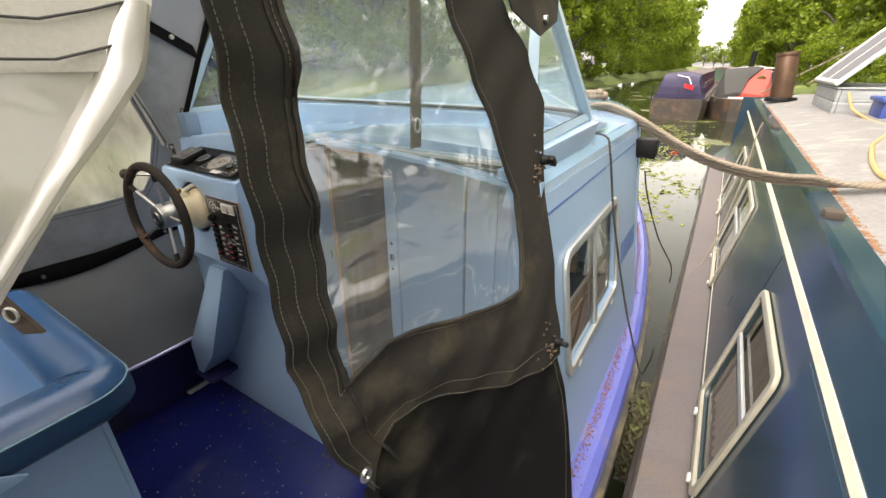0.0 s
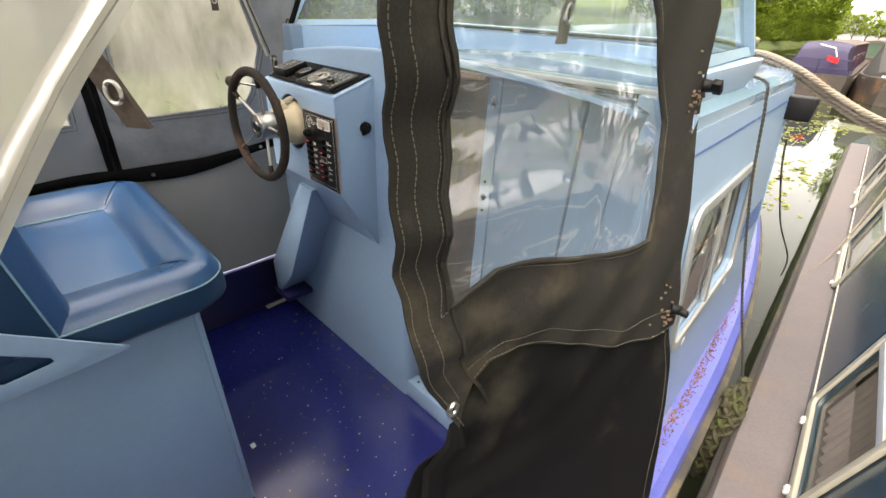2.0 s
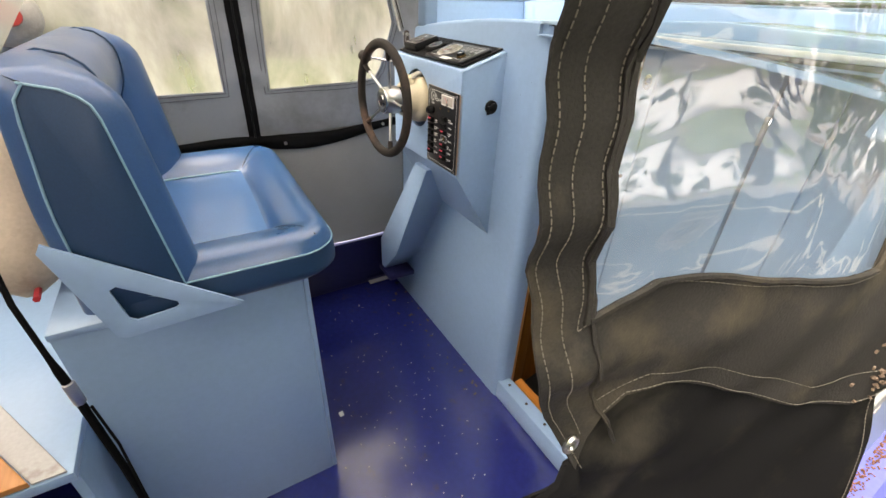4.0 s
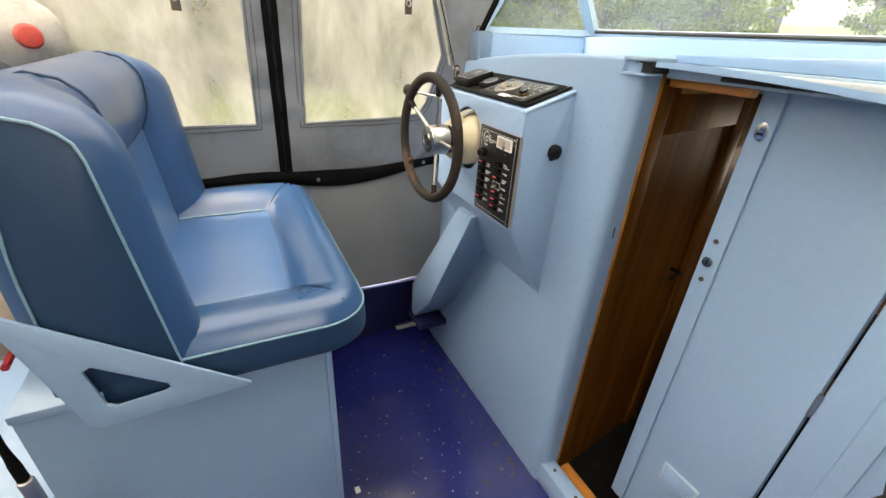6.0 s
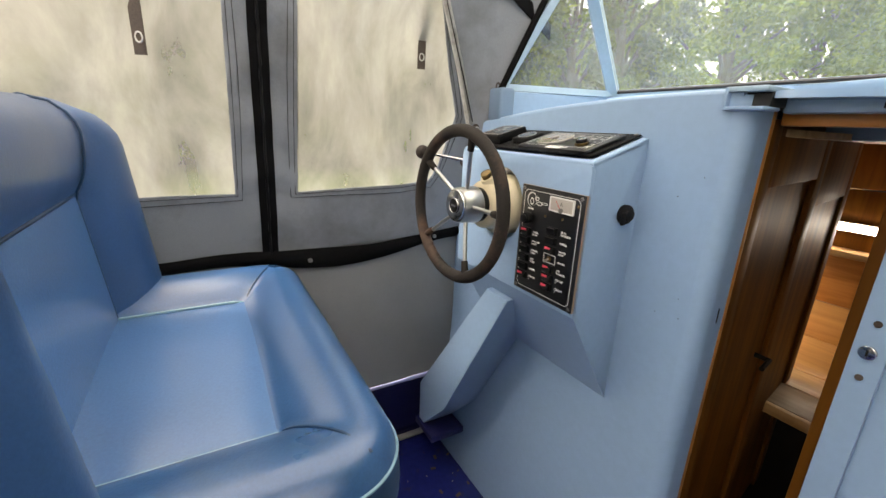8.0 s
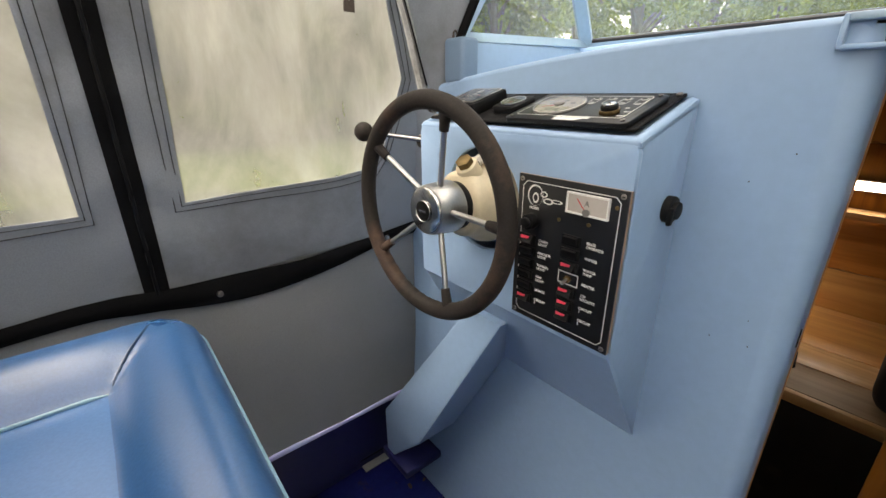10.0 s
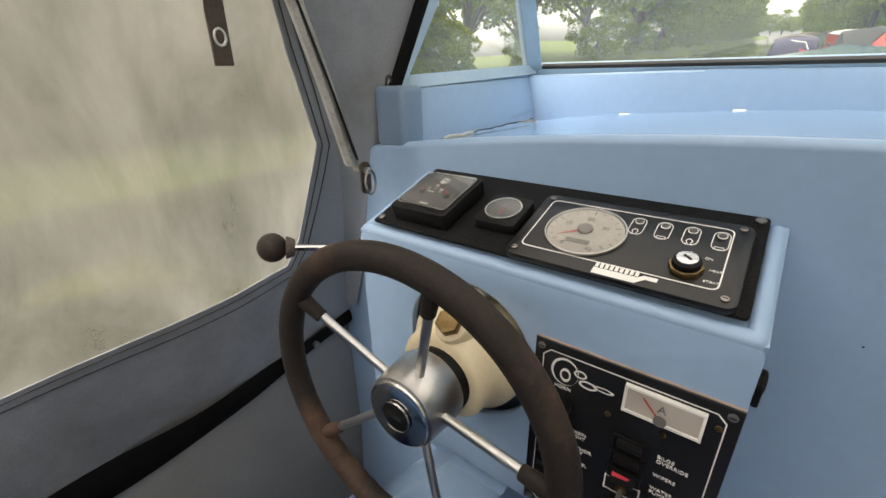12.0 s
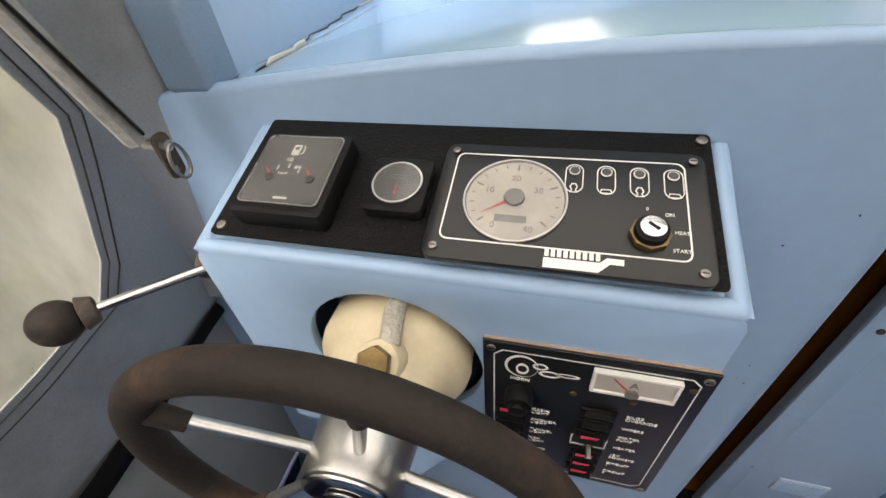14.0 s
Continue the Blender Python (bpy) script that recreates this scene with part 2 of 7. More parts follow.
ALU = surface("weathered_aluminium", (0.52, 0.54, 0.53), 0.42, 0.12, 9, 200, 0.06, metal=0.7)
GASKETGAP = plain("gasket_and_gap_black", (0.012, 0.012, 0.012), 0.6)
GLASS = clear("window_glass", (0.93, 0.96, 0.95), (0.0, 0.07), (0.6, 0.6, 0.55), 0, 0.02, 4)
SCREEN = clear("hazed_windscreen_glass", (0.90, 0.95, 0.94), (0.12, 0.38), (0.45, 0.50, 0.47), 0.05, 0.02, 3)
VINYLPANE = clear("dirty_clear_vinyl", (0.88, 0.88, 0.84), (0.34, 0.86), (0.50, 0.485, 0.43), 0.07, 0.15, 4.5, stretch=(1, 1.7, 0.75), tilt=0.35)
FLAPPANE = clear("creased_clear_vinyl", (0.85, 0.90, 0.90), (0.06, 0.26), (0.55, 0.60, 0.62), 0, 0.05, 3.0, crease=0.5)
# haze stands for dust and also paints the washed-out reflection on the dials
DUSTSHEEN = clear("dust_and_sheen_glass", (0.9, 0.9, 0.88), (0.06, 0.34), (0.5, 0.5, 0.5), 0, 0.06, 22)
CREAMSHEET = clear("cream_clear_sheet", (0.75, 0.74, 0.68), (0.6, 0.85), (0.43, 0.42, 0.39), 0, 0.25, 3.0, crease=0.4)
CREAMCLOTH = surface("cream_canvas_hem", (0.40, 0.39, 0.36), 0.8, 0.1, 4, 300, 0.2)
DARKGLASS = surface("dark_window_glass", (0.03, 0.032, 0.03), 0.04, 0.3, 2, 20, 0.0, coat=0.5)
SEALANTLIGHT = surface("white_sealant_and_slot_light", (0.42, 0.42, 0.40), 0.7, 0.15, 30, 300, 0.3)
for matt in (CANVAS, CANVASIN, WEBBING, BLACKCLOTH, BLACKPANEL, BLACKMAT, BLACKPLASTIC, RUBBER, MAHOGANY):
    matt.node_tree.nodes["Principled BSDF"].inputs["Specular IOR Level"].default_value = 0.13
PADCLOTH = surface("blue_grey_coated_cloth", (0.16, 0.24, 0.34), 0.5, 0.12, 8, 300, 0.15)
WORNWHITE = surface("chipped_off_white_paint", (0.40, 0.39, 0.38), 0.5, 0.12, 8, 120, 0.1, stain=(0.16, 0.09, 0.06), stain_scale=9, stain_amount=0.25)
PAPER = surface("faded_pale_plastic", (0.40, 0.50, 0.60), 0.7, 0.1, 20, 300, 0.1)


BLACKCLOTH.node_tree.nodes["Principled BSDF"].inputs["Specular IOR Level"].default_value = 0.3


# ---- mesh tools ----
def part(name, bm, material, parent=None, label="", sharp=32):
    """Links a bmesh as one mesh object under a thing or a part."""
    me = bpy.data.meshes.new(name)
    bmesh.ops.recalc_face_normals(bm, faces=bm.faces)
    for fc in bm.faces:
        fc.smooth = True
    bm.to_mesh(me)
    bm.free()
    me.set_sharp_from_angle(angle=radians(sharp))
    me.materials.append(material)
    ob = new(name, me)
    if parent:
        ob.parent = parent
        ob.matrix_parent_inverse = parent.matrix_basis.inverted()
    if label:
        tagged(ob, label)
    return ob


def thing(name, place, label, category, group="", kind=""):
    ob = new(name)
    ob.location = place
    ob.empty_display_size = 0.05
    return tagged(ob, label, category, group, kind)


def setting(name, bm, material, label):
    return tagged(part(name, bm, material), label, "", "", "structure")


def box(lo, hi, bevel=0.0, seg=2, bm=None, m=None):
    bm = bm or bmesh.new()
    c = [(a + b) / 2 for a, b in zip(lo, hi)]
    d = [abs(b - a) for a, b in zip(lo, hi)]
    mat = Matrix.Translation(c) @ Matrix.Diagonal((*d, 1))
    vs = bmesh.ops.create_cube(bm, size=1, matrix=(m or Matrix()) @ mat)["verts"]
    if bevel:
        es = list({e for v in vs for e in v.link_edges})
        bmesh.ops.bevel(bm, geom=es, offset=bevel, segments=seg, profile=0.5, affect="EDGES")
    return bm


def rod(a, b, r, r2=None, seg=16, bm=None, bevel=0.0):
    bm = bm or bmesh.new()
    a, b = Vector(a), Vector(b)
    d = b - a
    m = Matrix.Translation((a + b) / 2) @ d.to_track_quat("Z", "Y").to_matrix().to_4x4()
    vs = bmesh.ops.create_cone(bm, cap_ends=True, segments=seg, radius1=r, radius2=r if r2 is None else r2, depth=d.length, matrix=m)["verts"]
    if bevel:
        vset = set(vs)
        es = [e for e in {e for v in vs for e in v.link_edges} if len(e.link_faces) == 2 and e.calc_face_angle(0) > 0.9]
        bmesh.ops.bevel(bm, geom=es, offset=bevel, segments=2, profile=0.5, affect="EDGES")
    return bm


def ball(c, r, bm=None, scale=(1, 1, 1), seg=16):
    bm = bm or bmesh.new()
    bmesh.ops.create_uvsphere(bm, u_segments=seg, v_segments=seg // 2 + 2, radius=r, matrix=Matrix.Translation(c) @ Matrix.Diagonal((*scale, 1)))
    return bm


def tube(points, r, seg=8, bm=None, closed=False, flat=1.0):
    """A round (or flattened) tube along points."""
    bm = bm or bmesh.new()
    pts = [Vector(p) for p in points]
    n = len(pts)
    rings = []
    up = Vector((0.31, 0.17, 0.93)).normalized()
    for i, p in enumerate(pts):
        a = pts[(i - 1) % n] if closed or i else p
        b = pts[(i + 1) % n] if closed or i < n - 1 else p
        d = (b - a).normalized()
        side = d.cross(up)
        if side.length < 1e-3:
            side = d.orthogonal()
        side.normalize()
        top = side.cross(d)
        rr = r(i / max(1, n - 1)) if callable(r) else r
        rings.append([bm.verts.new(p + side * math.cos(k * 2 * math.pi / seg) * rr + top * math.sin(k * 2 * math.pi / seg) * rr * flat) for k in range(seg)])
    for i in range(n if closed else n - 1):
        u, v = rings[i], rings[(i + 1) % n]
        for k in range(seg):
            bm.faces.new((u[k], u[(k + 1) % seg], v[(k + 1) % seg], v[k]))
    if not closed:
        bm.faces.new(rings[0])
        bm.faces.new(rings[-1])
    return bm


def plate(outer, holes, thick, place, bm=None, bevel=0.0, cuts=0):
    """A flat plate from a 2D outline with holes, put into the world by place(u, v, w); w runs through the thickness."""
    own = bmesh.new()
    edges = []
    for loop in (outer, *holes):
        vs = [own.verts.new((u, v, 0)) for u, v in loop]
        edges += [own.edges.new((vs[i], vs[(i + 1) % len(vs)])) for i in range(len(vs))]
    bmesh.ops.triangle_fill(own, edges=edges, use_beauty=True)
    if cuts:
        for _ in range(cuts):
            long = [e for e in own.edges if e.calc_length() > 0.035]
            if long:
                bmesh.ops.subdivide_edges(own, edges=long, cuts=1)
                bmesh.ops.triangulate(own, faces=own.faces)
    if thick:
        got = bmesh.ops.extrude_face_region(own, geom=list(own.faces))
        for v in [g for g in got["geom"] if isinstance(g, bmesh.types.BMVert)]:
            v.co.z += thick
    if bevel:
        es = [e for e in own.edges if len(e.link_faces) == 2 and e.calc_face_angle(0) > 0.9]
        bmesh.ops.bevel(own, geom=es, offset=bevel, segments=2, profile=0.5, affect="EDGES")
    for v in own.verts:
        v.co = place(*v.co)
    if bm is None:
        return own
    me = bpy.data.meshes.new("tmp")
    own.to_mesh(me)
    own.free()
    bm.from_mesh(me)
    bpy.data.meshes.remove(me)
    return bm


def ring(c, r, n=32, ry=None):
    ry = ry or r
    return [(c[0] + r * math.cos(2 * math.pi * k / n), c[1] + ry * math.sin(2 * math.pi * k / n)) for k in range(n)]


def rounded(x0, y0, x1, y1, r, n=5):
    out = []
    for cx, cy, a0 in ((x1 - r, y1 - r, 0), (x0 + r, y1 - r, 90), (x0 + r, y0 + r, 180), (x1 - r, y0 + r, 270)):
        out += [(cx + r * math.cos(radians(a0 + 90 * k / n)), cy + r * math.sin(radians(a0 + 90 * k / n))) for k in range(n + 1)]
    return out


def sheet(fn, nu, nv, thick=0.0, bm=None):
    """A surface from fn(u, v), u and v from 0 to 1."""
    bm = bm or bmesh.new()
    g = [[bm.verts.new(fn(i / nu, j / nv)) for j in range(nv + 1)] for i in range(nu + 1)]
    fs = [bm.faces.new((g[i][j], g[i + 1][j], g[i + 1][j + 1], g[i][j + 1])) for i in range(nu) for j in range(nv)]
    if thick:
        bmesh.ops.recalc_face_normals(bm, faces=fs)
        bmesh.ops.solidify(bm, geom=fs, thickness=thick)
    return bm


def loft(sections, bm=None, caps=True):
    """Joins sections (equal lists of points) into a skin."""
    bm = bm or bmesh.new()
    rows = [[bm.verts.new(p) for p in s] for s in sections]
    n = len(rows[0])
    for a, b in zip(rows, rows[1:]):
        for k in range(n):
            bm.faces.new((a[k], a[(k + 1) % n], b[(k + 1) % n], b[k]))
    if caps:
        bm.faces.new(rows[0])
        bm.faces.new(rows[-1])
    return bm


def lettering(name, words, size, m, material, parent, depth=0.0004, spacing=1.0):
    cu = bpy.data.curves.new(name, "FONT")
    cu.body, cu.size, cu.extrude, cu.align_x, cu.align_y = words, size, depth, "LEFT", "CENTER"
    cu.space_character = spacing
    tmp = bpy.data.objects.new(name, cu)
    scene.collection.objects.link(tmp)
    me = bpy.data.meshes.new_from_object(tmp.evaluated_get(bpy.context.evaluated_depsgraph_get()))
    bpy.data.objects.remove(tmp)
    bpy.data.curves.remove(cu)
    me.transform(m)
    me.materials.clear()
    me.materials.append(material)
    ob = new(name, me)
    if parent:
        ob.parent = parent
        ob.matrix_parent_inverse = parent.matrix_basis.inverted()
    return ob


def frame_matrix(origin, right, up):
    r, u = Vector(right).normalized(), Vector(up).normalized()
    n = r.cross(u)
    m = Matrix((r, u, n)).transposed().to_4x4()
    m.translation = origin
    return m


def smooth(a, b, x):
    t = min(1, max(0, (x - a) / (b - a)))
    return t * t * (3 - 2 * t)


MID = 0.18          # the boat's centre line
WATER = -0.05


def port_x(z, y=0.0):
    """The port side curtain, leaning inward as it rises."""
    return -0.765 + 0.02 * smooth(0.4, 0.95, z) + (0.20 * (z - 0.97) if z > 0.97 else 0)


def roof_z(x):
    """The cambered top of the bulkhead and the dash deck."""
    return 1.478 - 0.062 * ((x - MID) / 0.8) ** 2


# ---- the cockpit shell ----
bm = box((-0.93, -2.2, -0.04), (1.14, 0.30, 0.0))
setting("floor", bm, NAVYFLOOR, "navy painted steel cockpit floor, scuffed and littered")

# hull side to port with a scupper at the forward corner
wall = plate([(-2.2, 0.0), (0.17, 0.0), (0.17, 0.385), (-2.2, 0.385)], [[(-0.02, 0.012), (0.11, 0.012), (0.11, 0.055), (-0.02, 0.055)]], 0.02,
             lambda u, v, w: Vector((-0.905 + 0.29 * v - w, u, v)))
setting("wall_port", wall, NAVYSIDE, "navy painted hull side beside the cockpit floor")
bm = box((-0.93, -2.3, 0.385), (-0.765, 0.17, 0.402), 0.006)
setting("trim", bm, PALELEDGE, "pale lilac painted ledge under the side curtain")
def bow_curve(y):
    """How far the hull's side has come in towards the bow."""
    return 0.0462 * max(0, y - 0.6) ** 1.965


rim = [[Vector((x + bow_curve(y), y, z)) for x, z in ((-0.93, 0.40), (-1.015, 0.40), (-1.035, 0.388), (-1.04, 0.37), (-1.03, 0.345), (-0.93, 0.34))] for y in np.linspace(-2.3, 5.1, 38)]
setting("gunwale_port", loft(rim), LAVENDER, "violet blue painted gunwale")
side = [[Vector((x + bow_curve(y), y, z)) for x, z in ((-1.02, 0.343), (-1.00, -0.5), (-0.97, -0.5), (-0.99, 0.343))] for y in np.linspace(-2.3, 5.1, 38)]
setting("hull_port", loft(side), NAVYSIDE, "dark hull plating to port")
bm = box((1.09, -2.2, -0.04), (1.12, 0.17, 0.45))
setting("wall_starboard", bm, BLUE, "pale blue painted cockpit side under the flap")
bm = box((-0.93, -2.23, -0.04), (1.12, -2.2, 0.9))
setting("wall_aft", bm, BLUE, "pale blue painted transom wall")


# forward bulkhead: leans out to the hull at the port side, arched top, stops at the doorway
def bulk_outline():
    left = [(-0.93, 0.0), (-0.905, 0.10), (-0.86, 0.42), (-0.78, 1.15), (-0.665, roof_z(-0.665) - 0.012)]
    top = [(x, roof_z(x) - 0.010) for x in np.linspace(-0.64, JAMB, 14)]
    return left + top + [(JAMB, 0.0)]


JAMB, BEND = 0.153, 0.032
CONSOLE_L = -0.478


def jamb_at(u, v):
    """The bulkhead's edge bent round into the doorway."""
    reach = u * 0.096
    a = min(reach / BEND, math.pi / 2)
    top_z = roof_z(0.17) - 0.012
    return Vector((JAMB + BEND * math.sin(a), 0.16 + BEND * (1 - math.cos(a)) + max(0, reach - BEND * math.pi / 2), top_z * v))


wall = plate(bulk_outline(), [], 0.022, lambda u, v, w: Vector((u, 0.16 + w, v)))
sheet(jamb_at, 16, 8, 0.003, wall)
tube([(x, 0.1705, roof_z(x) - 0.0105) for x in np.linspace(-0.655, JAMB + 0.012, 40)], 0.0105, 12, wall)
setting("wall_forward", wall, BLUE, "pale blue painted steel bulkhead with an arched top, bent round at the doorway")
bm = box((0.170, 0.233, 0.06), (0.186, 0.247, 1.450), 0.003)
setting("door_trim_port", bm, ORANGEWOOD, "orange varnished wooden edge of the door lining")
bm = plate([(0.98, 0.0), (1.12, 0.0), (0.985, 1.44), (0.93, 1.445), (0.93, 0.0)], [], 0.022, lambda u, v, w: Vector((u, 0.16 + w, v)))
setting("wall_forward_starboard", bm, BLUE, "pale blue painted bulkhead beside the doorway")
chips = bmesh.new()
random.seed(51)
for k in range(16):
    x, z = random.uniform(-0.60, 0.14), random.uniform(0.75, 1.44)
    if CONSOLE_L < x < 0.0 and z < 1.40:
        continue
    box((-0.0012, 0, -0.0016), (0.0012, 0.001, 0.0016), m=Matrix.Translation((x, 0.1592, z)) @ pose(0, 0, 0, 0, random.uniform(0, 180), 0) @ Matrix.Scale(random.uniform(0.35, 0.7), 4), bm=chips)
tagged(part("paint_chips", chips, RUST), "tiny dark chips in the bulkhead paint", "paint chips", "", "stuff")
sill = thing("door_sill", (0.55, 0.2, 0), "pale blue painted steel door sill with an oak strip", "sill", kind="structure")
part("sill_plate", box((0.172, 0.165, 0.0), (0.93, 0.225, 0.10), 0.006), BLUE, sill)
part("wood_strip", box((0.214, 0.227, 0.06), (0.93, 0.262, 0.104), 0.004), ORANGEWOOD, sill)
for k in range(7):
    x = 0.22 + 0.11 * k
    part("screw", rod((x, 0.195, 0.099), (x, 0.195, 0.103), 0.006, seg=8), RUST, sill)
# welded latch mark on the jamb
lat = tagged(part("door_catch", box((0.184, 0.2095, 1.030), (0.1865, 0.2125, 1.062), 0.0005), BLACKPLASTIC), "small dark slot catch on the bulkhead edge", "catch")

# ---- cabin inside, seen through the doorway ----
def slant(x, y, z):
    return Vector((x - 0.010 - 0.16 * (y - 0.25), y, z))


def slanted(lo, hi, bevel=0.0):
    bm = box(lo, hi, bevel)
    for v in bm.verts:
        v.co = slant(*v.co)
    return bm


panel = thing("cabin_inner_door", (0.18, 0.5, 0.0), "dark varnished panelled wooden inner door standing open", "door")
part("door_board", slanted((0.165, 0.245, -0.30), (0.180, 0.80, 1.43)), MAHOGANY, panel)
part("stile", slanted((0.180, 0.245, -0.30), (0.194, 0.31, 1.43), 0.003), MAHOGANY, panel)
part("stile", slanted((0.180, 0.73, -0.30), (0.194, 0.80, 1.43), 0.003), MAHOGANY, panel)
part("rail", slanted((0.180, 0.31, 1.30), (0.194, 0.73, 1.43), 0.003), MAHOGANY, panel)
part("rail", slanted((0.180, 0.31, -0.30), (0.194, 0.73, -0.10), 0.003), MAHOGANY, panel)
part("door_board", slanted((0.165, 0.80, -0.30), (0.178, 1.32, 1.40)), MAHOGANY, panel)
part("stile", slanted((0.178, 1.25, -0.30), (0.190, 1.32, 1.40), 0.003), MAHOGANY, panel)
part("rail", slanted((0.178, 0.80, 1.22), (0.190, 1.25, 1.40), 0.003), MAHOGANY, panel)
part("handle", tube([(0.105, 0.66, 0.80), (0.142, 0.66, 0.80), (0.150, 0.60, 0.795)], 0.007), BLACKPLASTIC, panel)
bm = box((-0.55, 0.26, -0.48), (0.97, 3.0, -0.45))
setting("cabin_floor", bm, MAHOGANY, "dark wooden cabin floor")
bm = box((-0.45, 2.70, -0.45), (0.5, 2.73, 1.42))
setting("cabin_wall_far", bm, OAK, "varnished wooden wall at the far end of the cabin")
bm = box((0.925, 0.37, -0.45), (0.94, 1.6, 0.77))
setting("cabin_lining", bm, OAK, "varnished wooden cabin lining")
bm = box((-0.55, 0.24, 1.40), (0.17, 2.7, 1.415))
setting("cabin_ceiling", bm, OAK, "varnished wooden cabin ceiling")
desk = thing("cabin_bench", (0.0, 1.5, 0.0), "varnished oak cabin bench with a plank top and backboard", "bench")
part("front_rail", box((-0.50, 1.035, 0.435), (0.62, 1.058, 0.474), 0.003), OAK, desk)
part("top_plank", box((-0.50, 1.060, 0.452), (0.62, 1.248, 0.475), 0.003), GREYOAK, desk)
part("top_plank", box((-0.50, 1.251, 0.452), (0.62, 1.43, 0.475), 0.003), OAK, desk)
# honey and orange tones also carry the fall of light and backboard shade
part("top_plank", box((-0.50, 1.433, 0.452), (0.62, 1.86, 0.475), 0.003), HONEYLIT, desk)
part("back_plank", box((-0.50, 1.862, 0.470), (0.62, 1.880, 0.66), 0.003), HONEYLIT, desk)
part("back_plank", box((-0.50, 1.862, 0.663), (0.62, 1.880, 0.90), 0.003), ORANGEWOOD, desk)
part("end_panel", box((0.595, 1.060, -0.45), (0.62, 1.86, 0.452), 0.003), MAHOGANY, desk)
shelf = thing("wall_shelf", (0.0, 1.9, 0.9), "wooden shelf and cupboard front above the cabin bench", "shelf")
part("board", box((-0.50, 1.80, 0.903), (0.62, 1.90, 0.93), 0.003), OAK, shelf)
part("cupboard_front", box((-0.50, 1.895, 0.93), (0.62, 1.91, 1.20), 0.003), MAHOGANY, shelf)
part("cupboard_front", box((-0.50, 1.885, 1.205), (0.62, 1.90, 1.40), 0.003), MAHOGANY, shelf)
# glowing bar stands in for a daylight slit; its emission brightens the bench wood
glowstrip = thing("strip_lamp", (0.0, 1.88, 1.03), "white glowing bar above the bench, set to brighten its wood", "lamp")
part("strip_body", box((-0.35, 1.872, 1.010), (0.275, 1.894, 1.052), 0.003), WHITE, glowstrip)
part("diffuser", box((-0.34, 1.866, 1.014), (0.268, 1.873, 1.048), 0.003), STRIPGLOW, glowstrip, "glowing white face of the bar")
tagged(part("cabin_cushion", box((0.292, 1.085, 0.476), (0.60, 1.42, 0.665), 0.06, 4), NAVYCLOTH), "dark navy woven cushion on the cabin bench", "cushion")
inner = thing("inner_door_leaf", (0.45, 0.44, -0.02), "dark varnished wooden door leaf folded behind the blue door", "door")
part("leaf_board", box((0.320, 0.435, -0.028), (0.60, 0.455, 1.395), 0.003), MAHOGANY, inner)
part("leaf_stile", box((0.318, 0.428, -0.028), (0.375, 0.4345, 1.395), 0.003), MAHOGANY, inner)

# ---- door leaves, pale blue, folded back behind the sill ----
leaf = thing("cabin_door", (0.53, 0.34, 0.12), "pale blue painted folding door standing ajar", "door")
part("leaf_panel", box((0.366, 0.335, 0.115), (0.682, 0.360, 1.435), 0.003), BLUE, leaf)
part("edge_strip", box((0.360, 0.326, 0.115), (0.408, 0.337, 1.440), 0.003), BLUE, leaf)
lk = part("lock", rod((0.383, 0.327, 1.038), (0.383, 0.320, 1.038), 0.013, seg=20, bevel=0.002), CHROME, leaf, "round chrome key lock")
part("keyhole", box((0.3815, 0.3190, 1.032), (0.3845, 0.3202, 1.044)), BLACKPLASTIC, lk)
rp = part("ring_pull", plate(ring((0.386, 1.352), 0.013, 20, 0.020), [], -0.003, lambda u, v, w: Vector((u, 0.327 + w, v)), bevel=0.001), CHROME, leaf, "oval chrome ring pull")
part("ring_slot", box((0.380, 0.3225, 1.346), (0.392, 0.3242, 1.350)), BLACKPLASTIC, rp)
for dz in (0.055, -0.05):
    part("screw", rod((0.383, 0.328, 1.038 + dz), (0.383, 0.3235, 1.038 + dz), 0.006, seg=10), RUST, leaf)
for z in (0.20, 0.45, 0.70, 1.20):
    part("rivet", rod((0.399, 0.328, z), (0.399, 0.3245, z), 0.004, seg=8), BLUE, leaf)
vent = part("vent_grille", box((0.478, 0.330, 0.335), (0.585, 0.336, 0.405), 0.002), PAPER, leaf, "small pale plastic vent grille")
for k in range(7):
    part("vent_slat", box((0.484, 0.327, 0.342 + 0.0088 * k), (0.579, 0.331, 0.347 + 0.0088 * k)), BLUE, vent)
leaf2 = thing("cabin_door", (0.8, 0.34, 0.12), "pale blue painted folding door leaf beside the hinge", "door")
part("leaf_panel", box((0.690, 0.335, 0.115), (0.955, 0.360, 1.435), 0.003), BLUE, leaf2)
part("edge_strip", box((0.760, 0.326, 0.115), (0.800, 0.337, 1.435), 0.003), BLUE, leaf2)
for z in (0.35, 0.85, 1.30):
    hg = part("hinge", rod((0.686, 0.331, z - 0.03), (0.686, 0.331, z + 0.03), 0.005, seg=10), STEEL, leaf2)
# sliding hatch over the doorway
hatch = thing("sliding_hatch", (0.5, 0.4, 1.45), "grey blue sliding hatch over the doorway with a metal runner", "hatch")
# solid dark box paints the shade inside the hollow runner
part("runner_end_shade", box((0.1445, 0.170, 1.4465), (0.204, 0.30, 1.4695), 0.001), GASKETGAP, hatch, "solid dark box painting the shade inside the runner end")
part("runner_lip", box((0.140, 0.148, 1.440), (0.205, 0.206, 1.446), 0.002), BLUE, hatch)
part("runner_cheek", box((0.138, 0.148, 1.4405), (0.144, 0.206, 1.478), 0.002), BLUE, hatch)
part("runner_roof", box((0.138, 0.150, 1.470), (0.205, 0.30, 1.479), 0.002), GREYBLUE, hatch)
